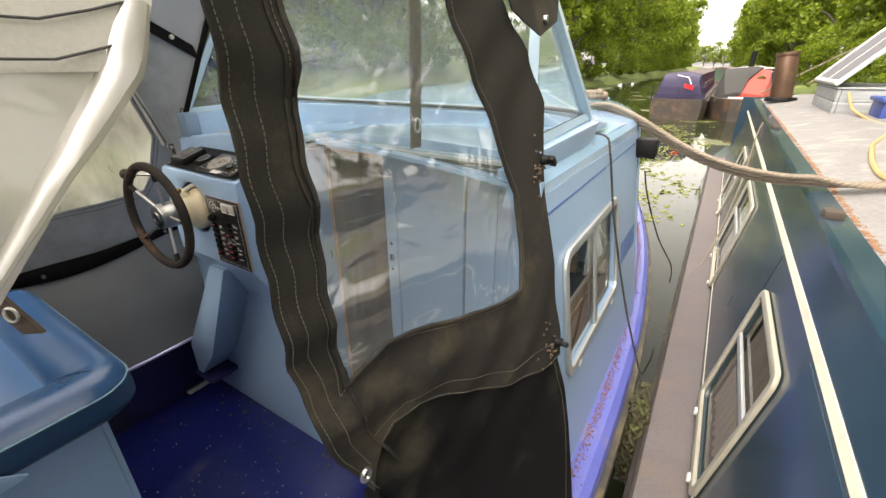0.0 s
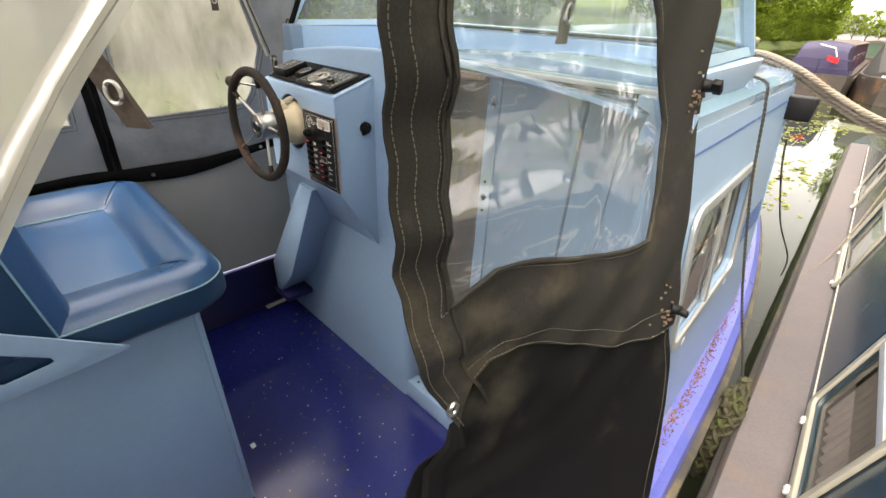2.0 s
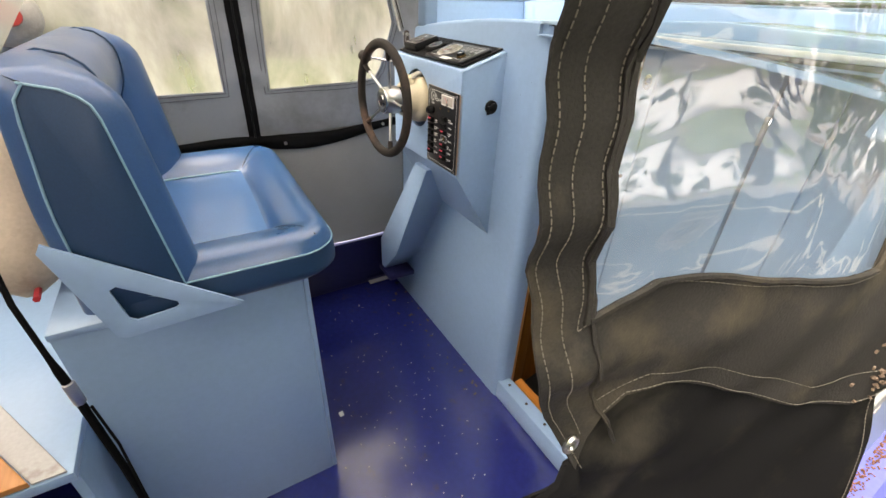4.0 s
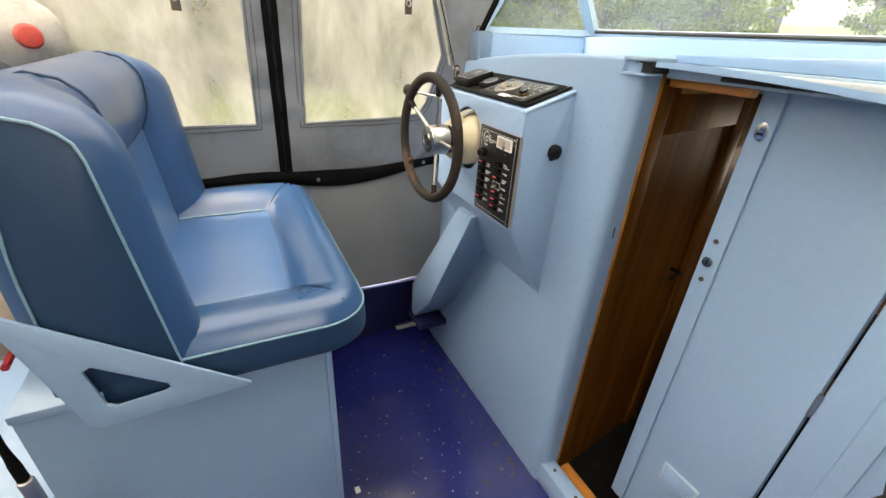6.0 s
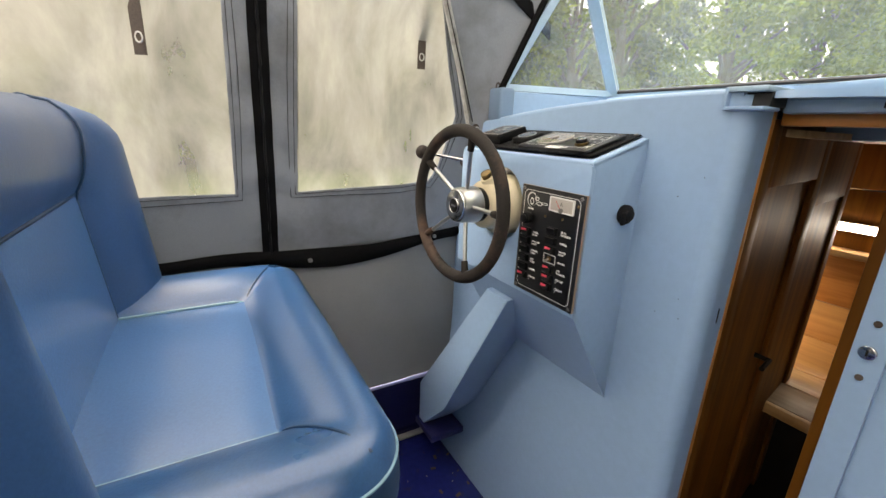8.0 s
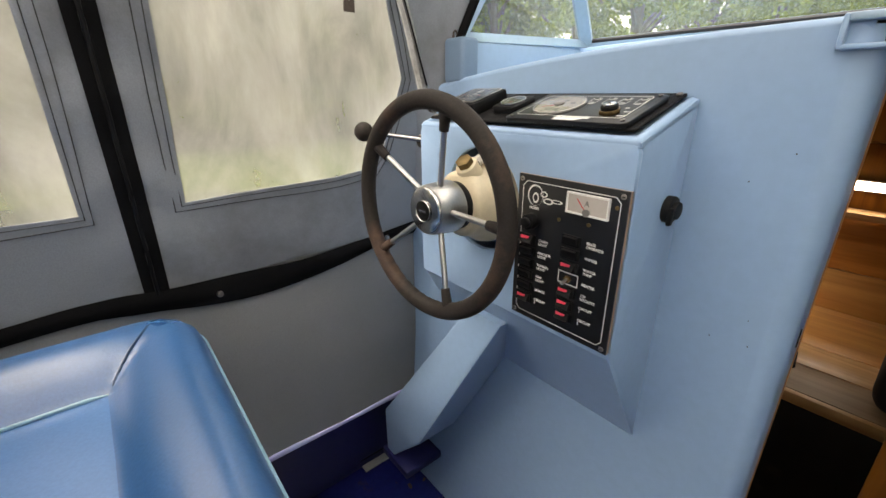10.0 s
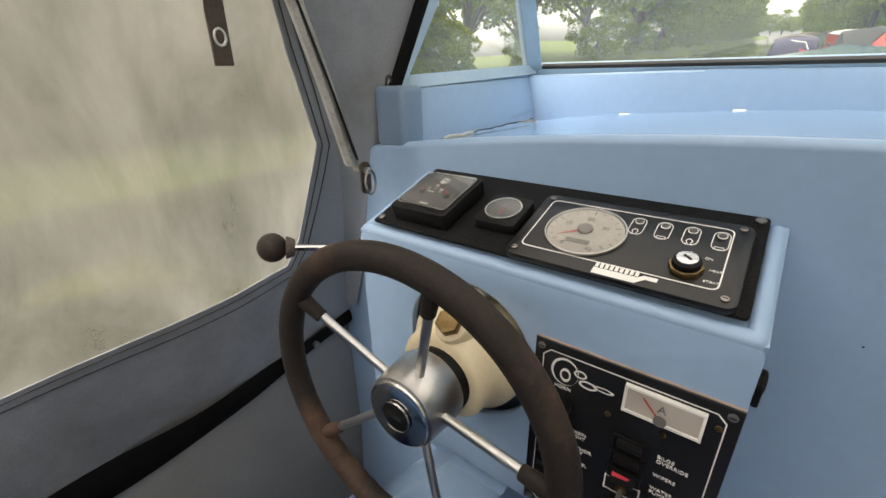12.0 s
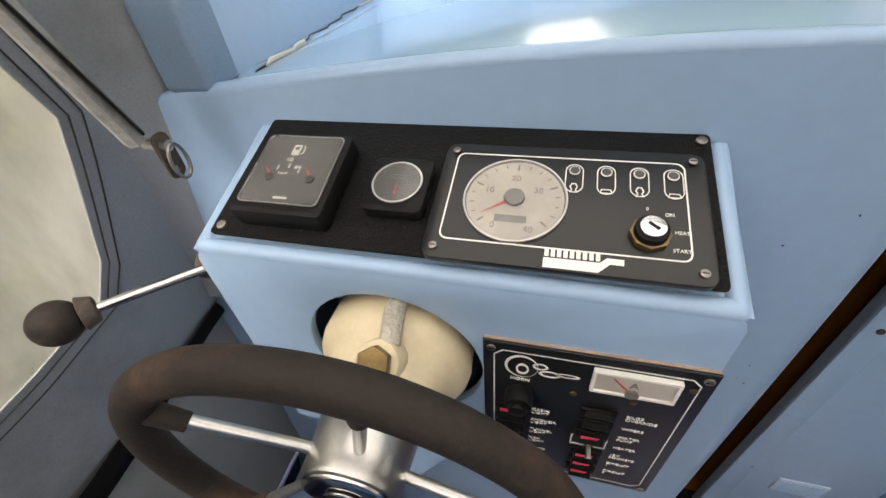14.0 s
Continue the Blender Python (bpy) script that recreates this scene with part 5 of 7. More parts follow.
def band(u, v):
    y = Y0 + (0.15 - Y0) * u
    mid = 0.975 + 0.030 * smooth(-0.35, 0.1, y) + 0.012 * math.sin(7 * y)
    half = 0.020 + 0.014 * max(0, math.sin(5.2 * y + 3.2))
    return pc(y, mid + half * (2 * v - 1), 0.010 + 0.012 * math.sin(math.pi * v) + 0.006 * math.sin(23 * y) * v)


part("black_band", sheet(band, 90, 6), WEBBING, curtain, "sagging black webbing band")
zp = part("zip", sheet(lambda u, v: pc(-0.512 + 0.045 * (u - 0.5) - 0.010 * v, 0.99 + (ZH - 0.99) * v, 0.008 + 0.006 * math.sin(math.pi * u)), 4, 30), WEBBING, curtain, "black zip closing the curtain")
part("zip_teeth", tube([pc(-0.512 - 0.010 * t, 0.99 + (ZH - 0.99) * t, 0.016) for t in np.linspace(0, 1, 40)], 0.004, 6), BLACKPLASTIC, zp)
for y, z in ((-0.40, 0.968), (0.04, 1.01), (-0.9, 0.975)):
    part("snap_stud", rod(pc(y, z, 0.02), pc(y, z, 0.030), 0.007, seg=14, bevel=0.002), DULLSTEEL, curtain)

# added sheet that blocks light leaking between curtain edge and bulkhead
setting("corner_blocker_port", box((-0.83, 0.185, 0.30), (-0.50, 0.195, 1.38), 0.002), CANVAS, "grey sheet added to block the light gap behind the curtain")
# gusset between the curtain and the windscreen, strut, zip edge
gus = thing("canopy_gusset", (-0.58, 0.12, 1.42), "grey canvas gusset between side curtain and windscreen", "canvas")
bm = bmesh.new()
L = [pc(0.15, 1.05, -0.004), pc(0.117, 1.40, -0.004), pc(0.002, 1.75, -0.004), pc(-0.098, 1.99, -0.004)]
Rr = [Vector((-0.69, 0.150, 1.06)), Vector((-0.585, 0.195, 1.50)), Vector((-0.54, 0.30, 1.74)), Vector((-0.50, 0.38, 1.96))]


def gusset(u, v):
    i = min(2, int(v * 3))
    t = v * 3 - i
    a, b = L[i].lerp(L[i + 1], t), Rr[i].lerp(Rr[i + 1], t)
    return a.lerp(b, u) + Vector((0.012 * math.sin(math.pi * u) * math.sin(6 * v), 0, 0))


part("cloth", sheet(gusset, 14, 30, 0.003), CANVAS, gus)
part("zip_edge", tube([Rr[1].lerp(Rr[3], t) + Vector((0.012, -0.012, 0)) for t in np.linspace(-0.05, 1, 16)], 0.011, 6), WEBBING, gus, "black zip edge beside the windscreen")
for k in range(5):
    p = Rr[1] + Vector((0.014, -0.018, 0.02 - 0.026 * k))
    part("zip_chain", tube([p + Vector((0, 0.007 * math.cos(t), 0.014 * math.sin(t))) for t in np.linspace(0, 2 * math.pi, 13)[:-1]], 0.0025, 5, closed=True), RUST, gus)
part("hood_band", sheet(lambda u, v: Vector((-0.548, 0.02 + 0.33 * u, 1.865 - 0.19 * u + 0.045 * v)), 8, 2, 0.004), WEBBING, gus, "black webbing band")
part("band_stud", rod((-0.545, 0.19, 1.795), (-0.535, 0.19, 1.795), 0.009, seg=14, bevel=0.002), STEEL, gus)
pad = tagged(part("corner_pad", box((-0.595, 0.160, 1.418), (-0.527, 0.216, 1.518), 0.010, 3), PADCLOTH), "grey blue padded end of the window coaming", "pad")
strut = thing("hood_strut", (-0.57, 0.09, 1.39), "grey metal hood strut hinged on the bulkhead", "strut")
part("rail", tube([(-0.575, 0.080, 1.405), (-0.572, 0.042, 1.535), (-0.570, 0.0, 1.66), (-0.555, -0.115, 1.97)], 0.019, 8, flat=0.6), WORNALU, strut)
part("rail_slot", tube([(-0.556, 0.078, 1.412), (-0.554, 0.036, 1.535), (-0.554, -0.008, 1.66), (-0.539, -0.122, 1.97)], 0.004, 5, flat=0.5), BLACKPLASTIC, strut)
hb = part("hinge_plate", plate(rounded(0.082, 1.352, 0.104, 1.405, 0.009), [ring((0.093, 1.362), 0.004, 12)], 0.004, lambda u, v, w: Vector((-0.560 + w, u, v)), bevel=0.001), RUST, strut)
part("hinge_pin", rod((-0.580, 0.092, 1.392), (-0.548, 0.092, 1.392), 0.006, seg=10), STEEL, strut)
part("hinge_ring", tube([(-0.548, 0.094 + 0.011 * math.cos(t), 1.372 + 0.020 * math.sin(t)) for t in np.linspace(0, 2 * math.pi, 21)[:-1]], 0.0022, 6, closed=True), DULLSTEEL, strut)

# hood roof, added aft light screen, starboard header
# roof is mostly out of view; its aft reach is set to hold down daylight
hood = thing("canopy_hood", (0.2, -0.8, 2.0), "grey canvas hood, mostly unseen, sized to set the cockpit light", "canopy")


def hood_at(u, v):
    x = -0.575 + 1.35 * u
    y = 0.39 - 2.54 * v
    return Vector((x, y, 1.965 + 0.13 * math.sin(math.pi * u) - 0.02 * math.sin(math.pi * 3 * v) ** 2 - 0.03 * smooth(0.10, 0, v)))


part("roof_cloth", sheet(hood_at, 30, 30), ROOFCLOTH, hood)
for k, v in enumerate((0.28, 0.60, 0.97)):
    part("hood_bow", tube([hood_at(u, v) + Vector((0, 0, -0.018)) for u in np.linspace(0.01, 0.99, 18)], 0.011, 8), ALU, hood)
# unseen cloth added to cut the daylight coming in from aft
aft = thing("aft_curtain", (0.1, -2.15, 0.4), "unseen plain grey canvas added to keep light out aft", "curtain")
part("cloth", sheet(lambda u, v: Vector((-0.76 + 1.60 * u + 0.18 * (0.5 - u) * 2 * smooth(0.5, 1, v), -2.15 + 0.01 * math.sin(14 * u), 0.40 + (1.55 + 0.13 * math.sin(math.pi * u)) * v)), 20, 10, 0.003), CANVAS, aft)


# hanging straps with eyelets
def strap(p, length, width, group="window straps", twist=0.0, lean=0.0, label="rusty brown strap with a metal eyelet hanging from the hood"):
    s = thing("hood_strap", p, label, "strap", group)
    q = Vector(p)
    bm = sheet(lambda u, v: q - Vector((0.74, 0.68, 0)) * lean * length * v + Vector((math.sin(twist) * width * (u - 0.5) + 0.006 * math.sin(3 * v), math.cos(twist) * width * (u - 0.5), length * v)), 2, 10, 0.003)
    part("webbing", bm, RUST, s)
    c = q - Vector((0.74, 0.68, 0)) * lean * 1.35 * width + Vector((0, 0, 1.35 * width))
    ax = Vector((math.sin(twist), math.cos(twist), 0))
    part("eyelet", tube([c + ax * 0.30 * width * math.cos(t) + Vector((0.004, 0, 0.40 * width * math.sin(t))) for t in np.linspace(0, 2 * math.pi, 17)[:-1]], 0.085 * width, 6, closed=True), STEEL, s)
    return s


strap((-0.612, -0.078, 1.552), 0.42, 0.024)
strap((-0.618, -0.40, 1.60), 0.38, 0.012, twist=1.2)
strap((-0.618, -0.757, 1.515), 0.46, 0.026, twist=0.5)
strap((-0.590, -1.10, 1.52), 0.46, 0.028)
strap((0.935, -0.705, 1.525), 0.36, 0.013, group="", twist=0.9, lean=0.45, label="rusty strap with a steel eyelet hanging in the canopy opening")
strap((0.838, -0.122, 1.552), 0.40, 0.030, group="", label="black hood strap with an eyelet behind the clear flap")

# ---- the open flap on the starboard side ----
flap = thing("canopy_flap", (1.0, -0.1, 0.5), "weathered black canvas flap with a creased clear window", "canopy flap")


def fl(y, z, w=0.0):
    """The flap hangs inward at its free aft edge; slack waves run along that edge."""
    free = smooth(0.0, -0.42, y)
    wave = free * (0.007 * math.sin(34 * z + 2 * y) + 0.004 * math.sin(71 * z)) + 0.006 * math.sin(11 * y + 7 * z) + 0.0035 * math.sin(37 * y - 21 * z + 3 * math.sin(9 * z))
    xl, xr = 0.905 - 0.09 * (z - 1.031), 1.065 - 0.239 * (z - 1.066)
    x = xl + (y + 0.46) / 0.61 * (xr - xl)
    if z < 0.95:
        x += 0.05 * (0.95 - z) * math.sin(9 * y)
    return Vector((x + wave + w, y + 0.004 * free * math.sin(31 * z), z))


def fl_plate(outer, holes, thick=0.004, off=0.0):
    return plate(outer, holes, thick, lambda u, v, w: fl(u, v, w + off), cuts=5)


win = [(-0.385, 1.97), (-0.395, 1.76), (-0.402, 1.64), (-0.403, 1.548), (-0.408, 1.394), (-0.411, 1.228), (-0.379, 1.246), (-0.33, 1.266), (-0.231, 1.258), (-0.097, 1.231), (0.032, 1.226), (0.060, 1.314), (0.072, 1.432), (0.005, 1.617), (-0.071, 1.792), (-0.12, 1.97)]
edge = [(-0.480, 1.97), (-0.482, 1.753), (-0.482, 1.657), (-0.482, 1.545), (-0.480, 1.44), (-0.484, 1.30), (-0.464, 1.165), (-0.448, 1.099), (-0.408, 1.016)]
hem = [(-0.371, 1.081), (-0.336, 1.104), (-0.278, 1.107), (-0.204, 1.085), (-0.113, 1.044), (-0.043, 1.018), (0.057, 1.002), (0.146, 1.005)]
right = [(0.150, 1.045), (0.184, 1.231), (0.180, 1.416), (0.216, 1.614), (0.174, 1.719), (0.098, 1.808), (0.03, 1.97)]
part("upper_cloth", fl_plate(edge + hem + right, [win]), BLACKCLOTH, flap, "weathered black canvas with green-brown stains")
pn = part("clear_pane", fl_plate(win, [], 0.0, 0.001), FLAPPANE, flap, "creased clear vinyl window")
pn.visible_shadow = False
low = [(-0.408, 1.016), (-0.412, 0.985), (-0.455, 0.97), (-0.49, 0.90), (-0.51, 0.72), (-0.51, 0.47), (0.10, 0.45), (0.115, 0.60), (0.140, 0.80), (0.146, 1.005)]
part("lower_panel", fl_plate(low + hem[::-1], [], 0.003, -0.008), BLACKPANEL, flap, "plain black lower panel")


def seam(pts, off, name="stitching", mat=None, r=0.0007, dash=0.007):
    """A run of short raised stitches along a line on the flap."""
    bm = bmesh.new()
    ps = [Vector(p) for p in pts]
    for a, b in zip(ps, ps[1:]):
        n = max(1, int((b - a).length / dash))
        for k in range(n):
            p, q = a.lerp(b, (k + 0.12) / n), a.lerp(b, (k + 0.80) / n)
            for s in (1,):
                P, Q = fl(p.x, p.y, off), fl(q.x, q.y, off)
                rod(P, Q, r, seg=5, bm=bm)
    return part(name, bm, mat or THREAD, flap, "pale stitching")


seam([(y + 0.008, z) for y, z in edge], 0.006, r=0.0007)
seam([(y + 0.033, z + 0.004) for y, z in edge[:-1]] + [(-0.400, 1.06)], 0.006, r=0.0007)
seam([(y - 0.002, z + 0.006) for y, z in hem], 0.006)
seam([(-0.377, 1.105), (-0.308, 1.135), (-0.2, 1.116), (-0.037, 1.056), (0.148, 1.053)], 0.006, r=0.0006)
seam([(0.125, 0.99), (0.118, 0.80), (0.09, 0.60), (0.075, 0.47)], 0.0, r=0.0007)
c = (-0.2, 1.5)
wl2 = [Vector(p) for p in win[1:-1]]
part("window_binding", tube([fl(p.x, p.y, 0.006) for a, b in zip(wl2, wl2[1:]) for p in [a.lerp(b, t) for t in np.linspace(0, 1, 8)[:-1]]], 0.0042, 6), BLACKCLOTH, flap)
seam([(p.x + (0.010 if p.x > c[0] else -0.010), p.y - (0.008 if p.y < 1.26 else 0)) for p in wl2], 0.006, r=0.0007)
rib = part("zip_strip", tube([fl(y + 0.070, z, 0.006) for y, z in [(Vector(a).lerp(Vector(b), t)) for a, b in zip(edge[:-1], edge[1:]) for t in np.linspace(0, 1, 7)[:-1]]], lambda t: 0.0045 + 0.001 * math.sin(t * 150), 6, flat=0.6), BLACKCLOTH, flap, "coarse zip strip on the free edge")
ey = fl(-0.414, 1.050, 0.008)
part("eyelet", tube([ey + Vector((0.0, 0.009 * math.cos(t), 0.011 * math.sin(t))) for t in np.linspace(0, 2 * math.pi, 19)[:-1]], 0.0042, 6, closed=True), STEEL, flap, "steel eyelet at the lower corner")
for y, z in ((0.181, 1.490), (0.122, 1.055)):
    p = fl(y, z, 0.004)
    kn = part("turn_button", rod(p, p + Vector((0.020, 0.006, 0)), 0.0125, 0.010, 16, bevel=0.002), BLACKPLASTIC, flap, "black turn button")
    part("button_wing", box((0.018, -0.006, -0.016), (0.034, 0.007, 0.016), 0.003, m=Matrix.Translation(p) @ pose(0, 0, 0, 50, 0, 0)), BLACKPLASTIC, kn)
bm = bmesh.new()
random.seed(9)
for cy, cz in ((0.165, 1.47), (0.10, 1.05)):
    for k in range(24):
        y, z = random.gauss(cy, 0.020), random.gauss(cz, 0.024)
        box((-0.002, -0.003, -0.0015), (0.002, 0.003, 0.0015), m=Matrix.Translation(fl(y, z, 0.0065)) @ pose(0, 0, 0, random.uniform(0, 360), random.uniform(0, 90), 0), bm=bm)
tagged(part("seed_debris", bm, surface("dry_seed_husks", (0.09, 0.06, 0.04), 0.8, 0.3, 40, 200, 0.1)), "dry seed husks caught on the canvas", "debris", "", "stuff")
tab = part("corner_tab", plate([(0.04, 1.97), (0.29, 1.97), (0.293, 1.827), (0.261, 1.779), (0.183, 1.747), (0.103, 1.789)], [], 0.004, lambda u, v, w: fl(0.2, v, 0.030 + w) + Vector((0.20 * (u - 0.2), u - 0.2, 0))), BLACKCLOTH, flap)
for y, z in ((0.15, 1.82), (0.205, 1.78)):
    p = fl(0.2, z, 0.034) + Vector((0.2 * (y - 0.2), y - 0.2, 0))
    part("snap_stud", rod(p, p + Vector((0.010, 0, 0)), 0.008, seg=14, bevel=0.002), STEEL, tab)
# gathered tie under the eyelet
part("gather", tube([fl(-0.408, 1.02, -0.004), fl(-0.412, 0.985, 0.002), fl(-0.435, 0.93, -0.004), fl(-0.46, 0.80, -0.006)], lambda t: 0.014 + 0.016 * t, 8, flat=0.4), BLACKPANEL, flap)

# ---- the folded-back clear sheet at the aft side of the opening ----
sheet_t = thing("clear_sheet", (0.98, -1.0, 1.0), "folded back cream edged clear canopy sheet", "canopy sheet")


def cs(u, v, w=0.0):
    return Vector((0.978 - 0.165 * (v - 1.45) + 0.012 * math.sin(9 * u + 12 * v) + w, u, v))


ed = [(-0.545, 1.86), (-0.573, 1.735), (-0.600, 1.690), (-0.655, 1.632), (-0.722, 1.552), (-0.80, 1.449), (-0.90, 1.30), (-1.02, 1.10)]
pn = part("clear_pane", plate(ed[2:] + [(-1.05, 0.6), (-2.1, 0.6), (-2.1, 1.69)], [], 0.0, lambda u, v, w: cs(u, v), cuts=4), CREAMSHEET, sheet_t, "cream hazed clear vinyl")
pn.visible_shadow = False
part("header_cloth", plate(ed[:3] + [(-2.1, 1.685), (-2.1, 1.98), (-0.54, 1.98)], [], 0.004, lambda u, v, w: cs(u, v, w - 0.02 * smooth(1.8, 2.0, v) * 5), cuts=3), CREAMCLOTH, sheet_t, "cream canvas header")
for dz in (0.0, 0.022):
    part("dark_seam", tube([cs(y, 1.697 + dz + 0.016 * smooth(-0.64, -0.59, y), 0.005) for y in np.linspace(-0.588, -2.0, 50)], 0.0009, 5), DARKTHREAD, sheet_t)
part("rolled_edge", tube([cs(a[0] + (b[0] - a[0]) * t - 0.012, a[1] + (b[1] - a[1]) * t, 0.004) for a, b in zip(ed[1:], ed[2:]) for t in np.linspace(0, 1, 6)[:-1]], lambda t: 0.009 + 0.004 * math.sin(t * 9), 10, flat=0.5), CREAMSHEET, sheet_t, "folded shiny edge")

# ---- aft corner beside the seat ----
locker = thing("aft_locker", (-0.2, -1.5, 0.0), "pale blue painted locker with chipped edges and an orange wood strip", "locker")
part("locker_lid", plate([(-0.9, -2.1), (0.26, -2.1), (0.26, -1.125), (-0.9, -1.125)], [], 0.03, lambda u, v, w: Vector((u, v, 0.57 + w)), bevel=0.006), BLUE, locker)
part("locker_front", box((-0.9, -1.150, 0.0), (0.24, -1.128, 0.57), 0.003), BLUE, locker)
part("chipped_band", plate([(0.255, -1.135), (0.255, -1.195), (-0.40, -1.60), (-0.46, -1.55)], [], 0.006, lambda u, v, w: Vector((u, v, 0.601 + w)), bevel=0.002), WORNWHITE, locker, "off-white band with chipped paint")
part("wood_strip", plate([(0.258, -1.196), (0.258, -1.245), (-0.36, -1.640), (-0.40, -1.602)], [], 0.018, lambda u, v, w: Vector((u, v, 0.601 + w)), bevel=0.004), ORANGEWOOD, locker)
hose = thing("black_hose", (0.2, -1.07, 0.0), "black hose with a steel joiner beside the seat box", "hose")
hp = [(0.05, -1.13, 1.14), (0.15, -1.105, 0.98), (0.19, -1.085, 0.87), (0.207, -1.073, 0.769), (0.210, -1.068, 0.62), (0.212, -1.064, 0.50), (0.222, -1.060, 0.2), (0.23, -1.06, 0.012)]
part("hose_line", tube([Vector(hp[i]).lerp(Vector(hp[i + 1]), t) for i in range(7) for t in np.linspace(0, 1, 6)[:-1]], lambda t: 0.0055 + 0.003 * smooth(0.3, 0.36, t), 8), WEBBING, hose)
part("side_cable", tube([(0.205, -1.060, 0.72), (0.225, -1.045, 0.6), (0.228, -1.05, 0.4), (0.24, -1.05, 0.01)], 0.003, 6), WEBBING, hose)
part("joiner", rod((0.2045, -1.0745, 0.80), (0.2085, -1.071, 0.74), 0.0115, seg=14, bevel=0.003), STEEL, hose)
cord = tagged(part("red_cord", tube([(-0.52, -1.06, 1.30), (-0.30, -1.10, 0.96), (-0.10, -1.13, 0.90), (0.06, -1.10, 0.93)], 0.007, 6), surface("red_rope", (0.4, 0.02, 0.03), 0.8, 0.2, 60, 300, 0.3)), "red cord tied behind the seat", "cord")


def fender(name, a, b, r, mat, label, capped):
    f = thing(name, a, label, "fender")
    a, b = Vector(a), Vector(b)
    d = (b - a)
    bm = bmesh.new()
    q = d.to_track_quat("Z", "Y")
    secs_ = []
    for t in np.linspace(0, 1, 19):
        e = min(t, 1 - t) / 0.22
        rr = r * (math.sqrt(max(0.02, 1 - (1 - min(1, e)) ** 2)))
        secs_.append([a + d * t + q @ Vector((rr * math.cos(k), rr * math.sin(k), 0)) for k in np.linspace(0, 2 * math.pi, 25)[:-1]])
    part("body", loft(secs_, bm), mat, f)
    if capped:
        part("end_cap", rod(b - d * 0.04, b + d * 0.06, r * 0.34, r * 0.26, 16, bevel=0.004), surface("red_fender_end", (0.45, 0.05, 0.04), 0.5, 0.2, 20, 100, 0.05), f, "red moulded eye")
    return f


BUFF = surface("grubby_cream_fender", (0.52, 0.42, 0.32), 0.6, 0.15, 8, 100, 0.1, stain=(0.25, 0.17, 0.1), stain_scale=5, stain_amount=0.4)
GREYFEND = surface("grubby_grey_fender", (0.42, 0.40, 0.36), 0.6, 0.15, 8, 100, 0.1, stain=(0.2, 0.18, 0.15), stain_scale=5, stain_amount=0.3)
fender("boat_fender", (-0.02, -1.13, 0.895), (-0.30, -1.15, 1.36), 0.085, BUFF, "grubby cream boat fender behind the seat", True)
fender("boat_fender", (-0.95, -1.22, 1.44), (-0.50, -1.06, 1.44), 0.085, GREYFEND, "grubby grey boat fender with a red eye", True)

# ---- litter on the floor ----
bm = bmesh.new()
random.seed(21)
for k in range(150):
    x, y = random.uniform(-0.75, 1.0), random.uniform(-0.56, 0.14)
    if random.random() < 0.4:
        x, y = random.gauss(0.10, 0.2), random.gauss(-0.25, 0.16)
    if not (-0.82 < x < 1.05 and -0.54 < y < 0.14):
        continue
    s = random.uniform(0.0008, 0.0028)
    box((-s, -s * 0.6, 0), (s, s * 0.6, 0.0015), m=Matrix.Translation((x, y, 0.0002)) @ pose(0, 0, 0, 0, 0, random.uniform(0, 180)), bm=bm)
tagged(part("floor_litter", bm, surface("pale_crumbs", (0.55, 0.5, 0.42), 0.8, 0.4, 200, 400, 0.0)), "pale crumbs and leaf scraps on the floor", "litter", "", "stuff")
bm = bmesh.new()
for k in range(34):
    x, y = random.uniform(-0.8, 0.15), random.gauss(0.10, 0.05)
    if y > 0.15:
        continue
    s = random.uniform(0.004, 0.012)
    box((-s, -s * 0.5, 0), (s, s * 0.5, 0.002), m=Matrix.Translation((x, y, 0.0002)) @ pose(0, 0, 0, 0, 0, random.uniform(0, 180)), bm=bm)
tagged(part("dead_leaf_scraps", bm, surface("brown_leaf", (0.06, 0.035, 0.02), 0.8, 0.4, 60, 400, 0.0)), "brown leaf scraps along the bulkhead foot", "litter", "", "stuff")
tagged(part("paint_flake", box((-0.076, -0.475, 0.0), (-0.052, -0.457, 0.004), 0.001), WHITE), "pale paint flake on the floor", "paint flake")

# pale plate paints the daylight that comes through the scupper slot
tagged(part("scupper_light_plate", box((-0.905, -0.01, 0.001), (-0.872, 0.13, 0.010), 0.002), SEALANTLIGHT), "pale plate painting the daylight through the scupper slot", "scupper cover")

# ---- our boat outside, starboard ----
def plan(y):
    return 0.0 if y < 1.45 else -0.30 * (y - 1.45) ** 1.5


SEC = [(1.125, 0.44), (0.993, 1.405), (0.986, 1.432), (0.965, 1.452), (0.90, 1.458), (0.90, 1.42), (0.955, 1.40), (1.085, 0.44)]


def side_x(z):
    return 1.125 - 0.137 * (z - 0.44) / 0.965


wy0, wy1, wz0, wz1 = 0.295, 0.985, 0.795, 1.215
bm = plate([(0.182, 0.44), (1.45, 0.44), (1.45, 1.405), (0.182, 1.405)], [rounded(wy0 + 0.02, wz0 + 0.02, wy1 - 0.02, wz1 - 0.02, 0.04)], 0.02, lambda u, v, w: Vector((side_x(v) - w, u, v)))
setting("cabin_side", bm, BLUE, "pale blue painted steel cabin side with a window")
secs_ = [[Vector((x + plan(y), y, z)) for x, z in SEC] for y in np.linspace(1.45, 3.2, 12)]
setting("cabin_side_forward", loft(secs_), BLUE, "pale blue painted cabin side curving towards the bow")
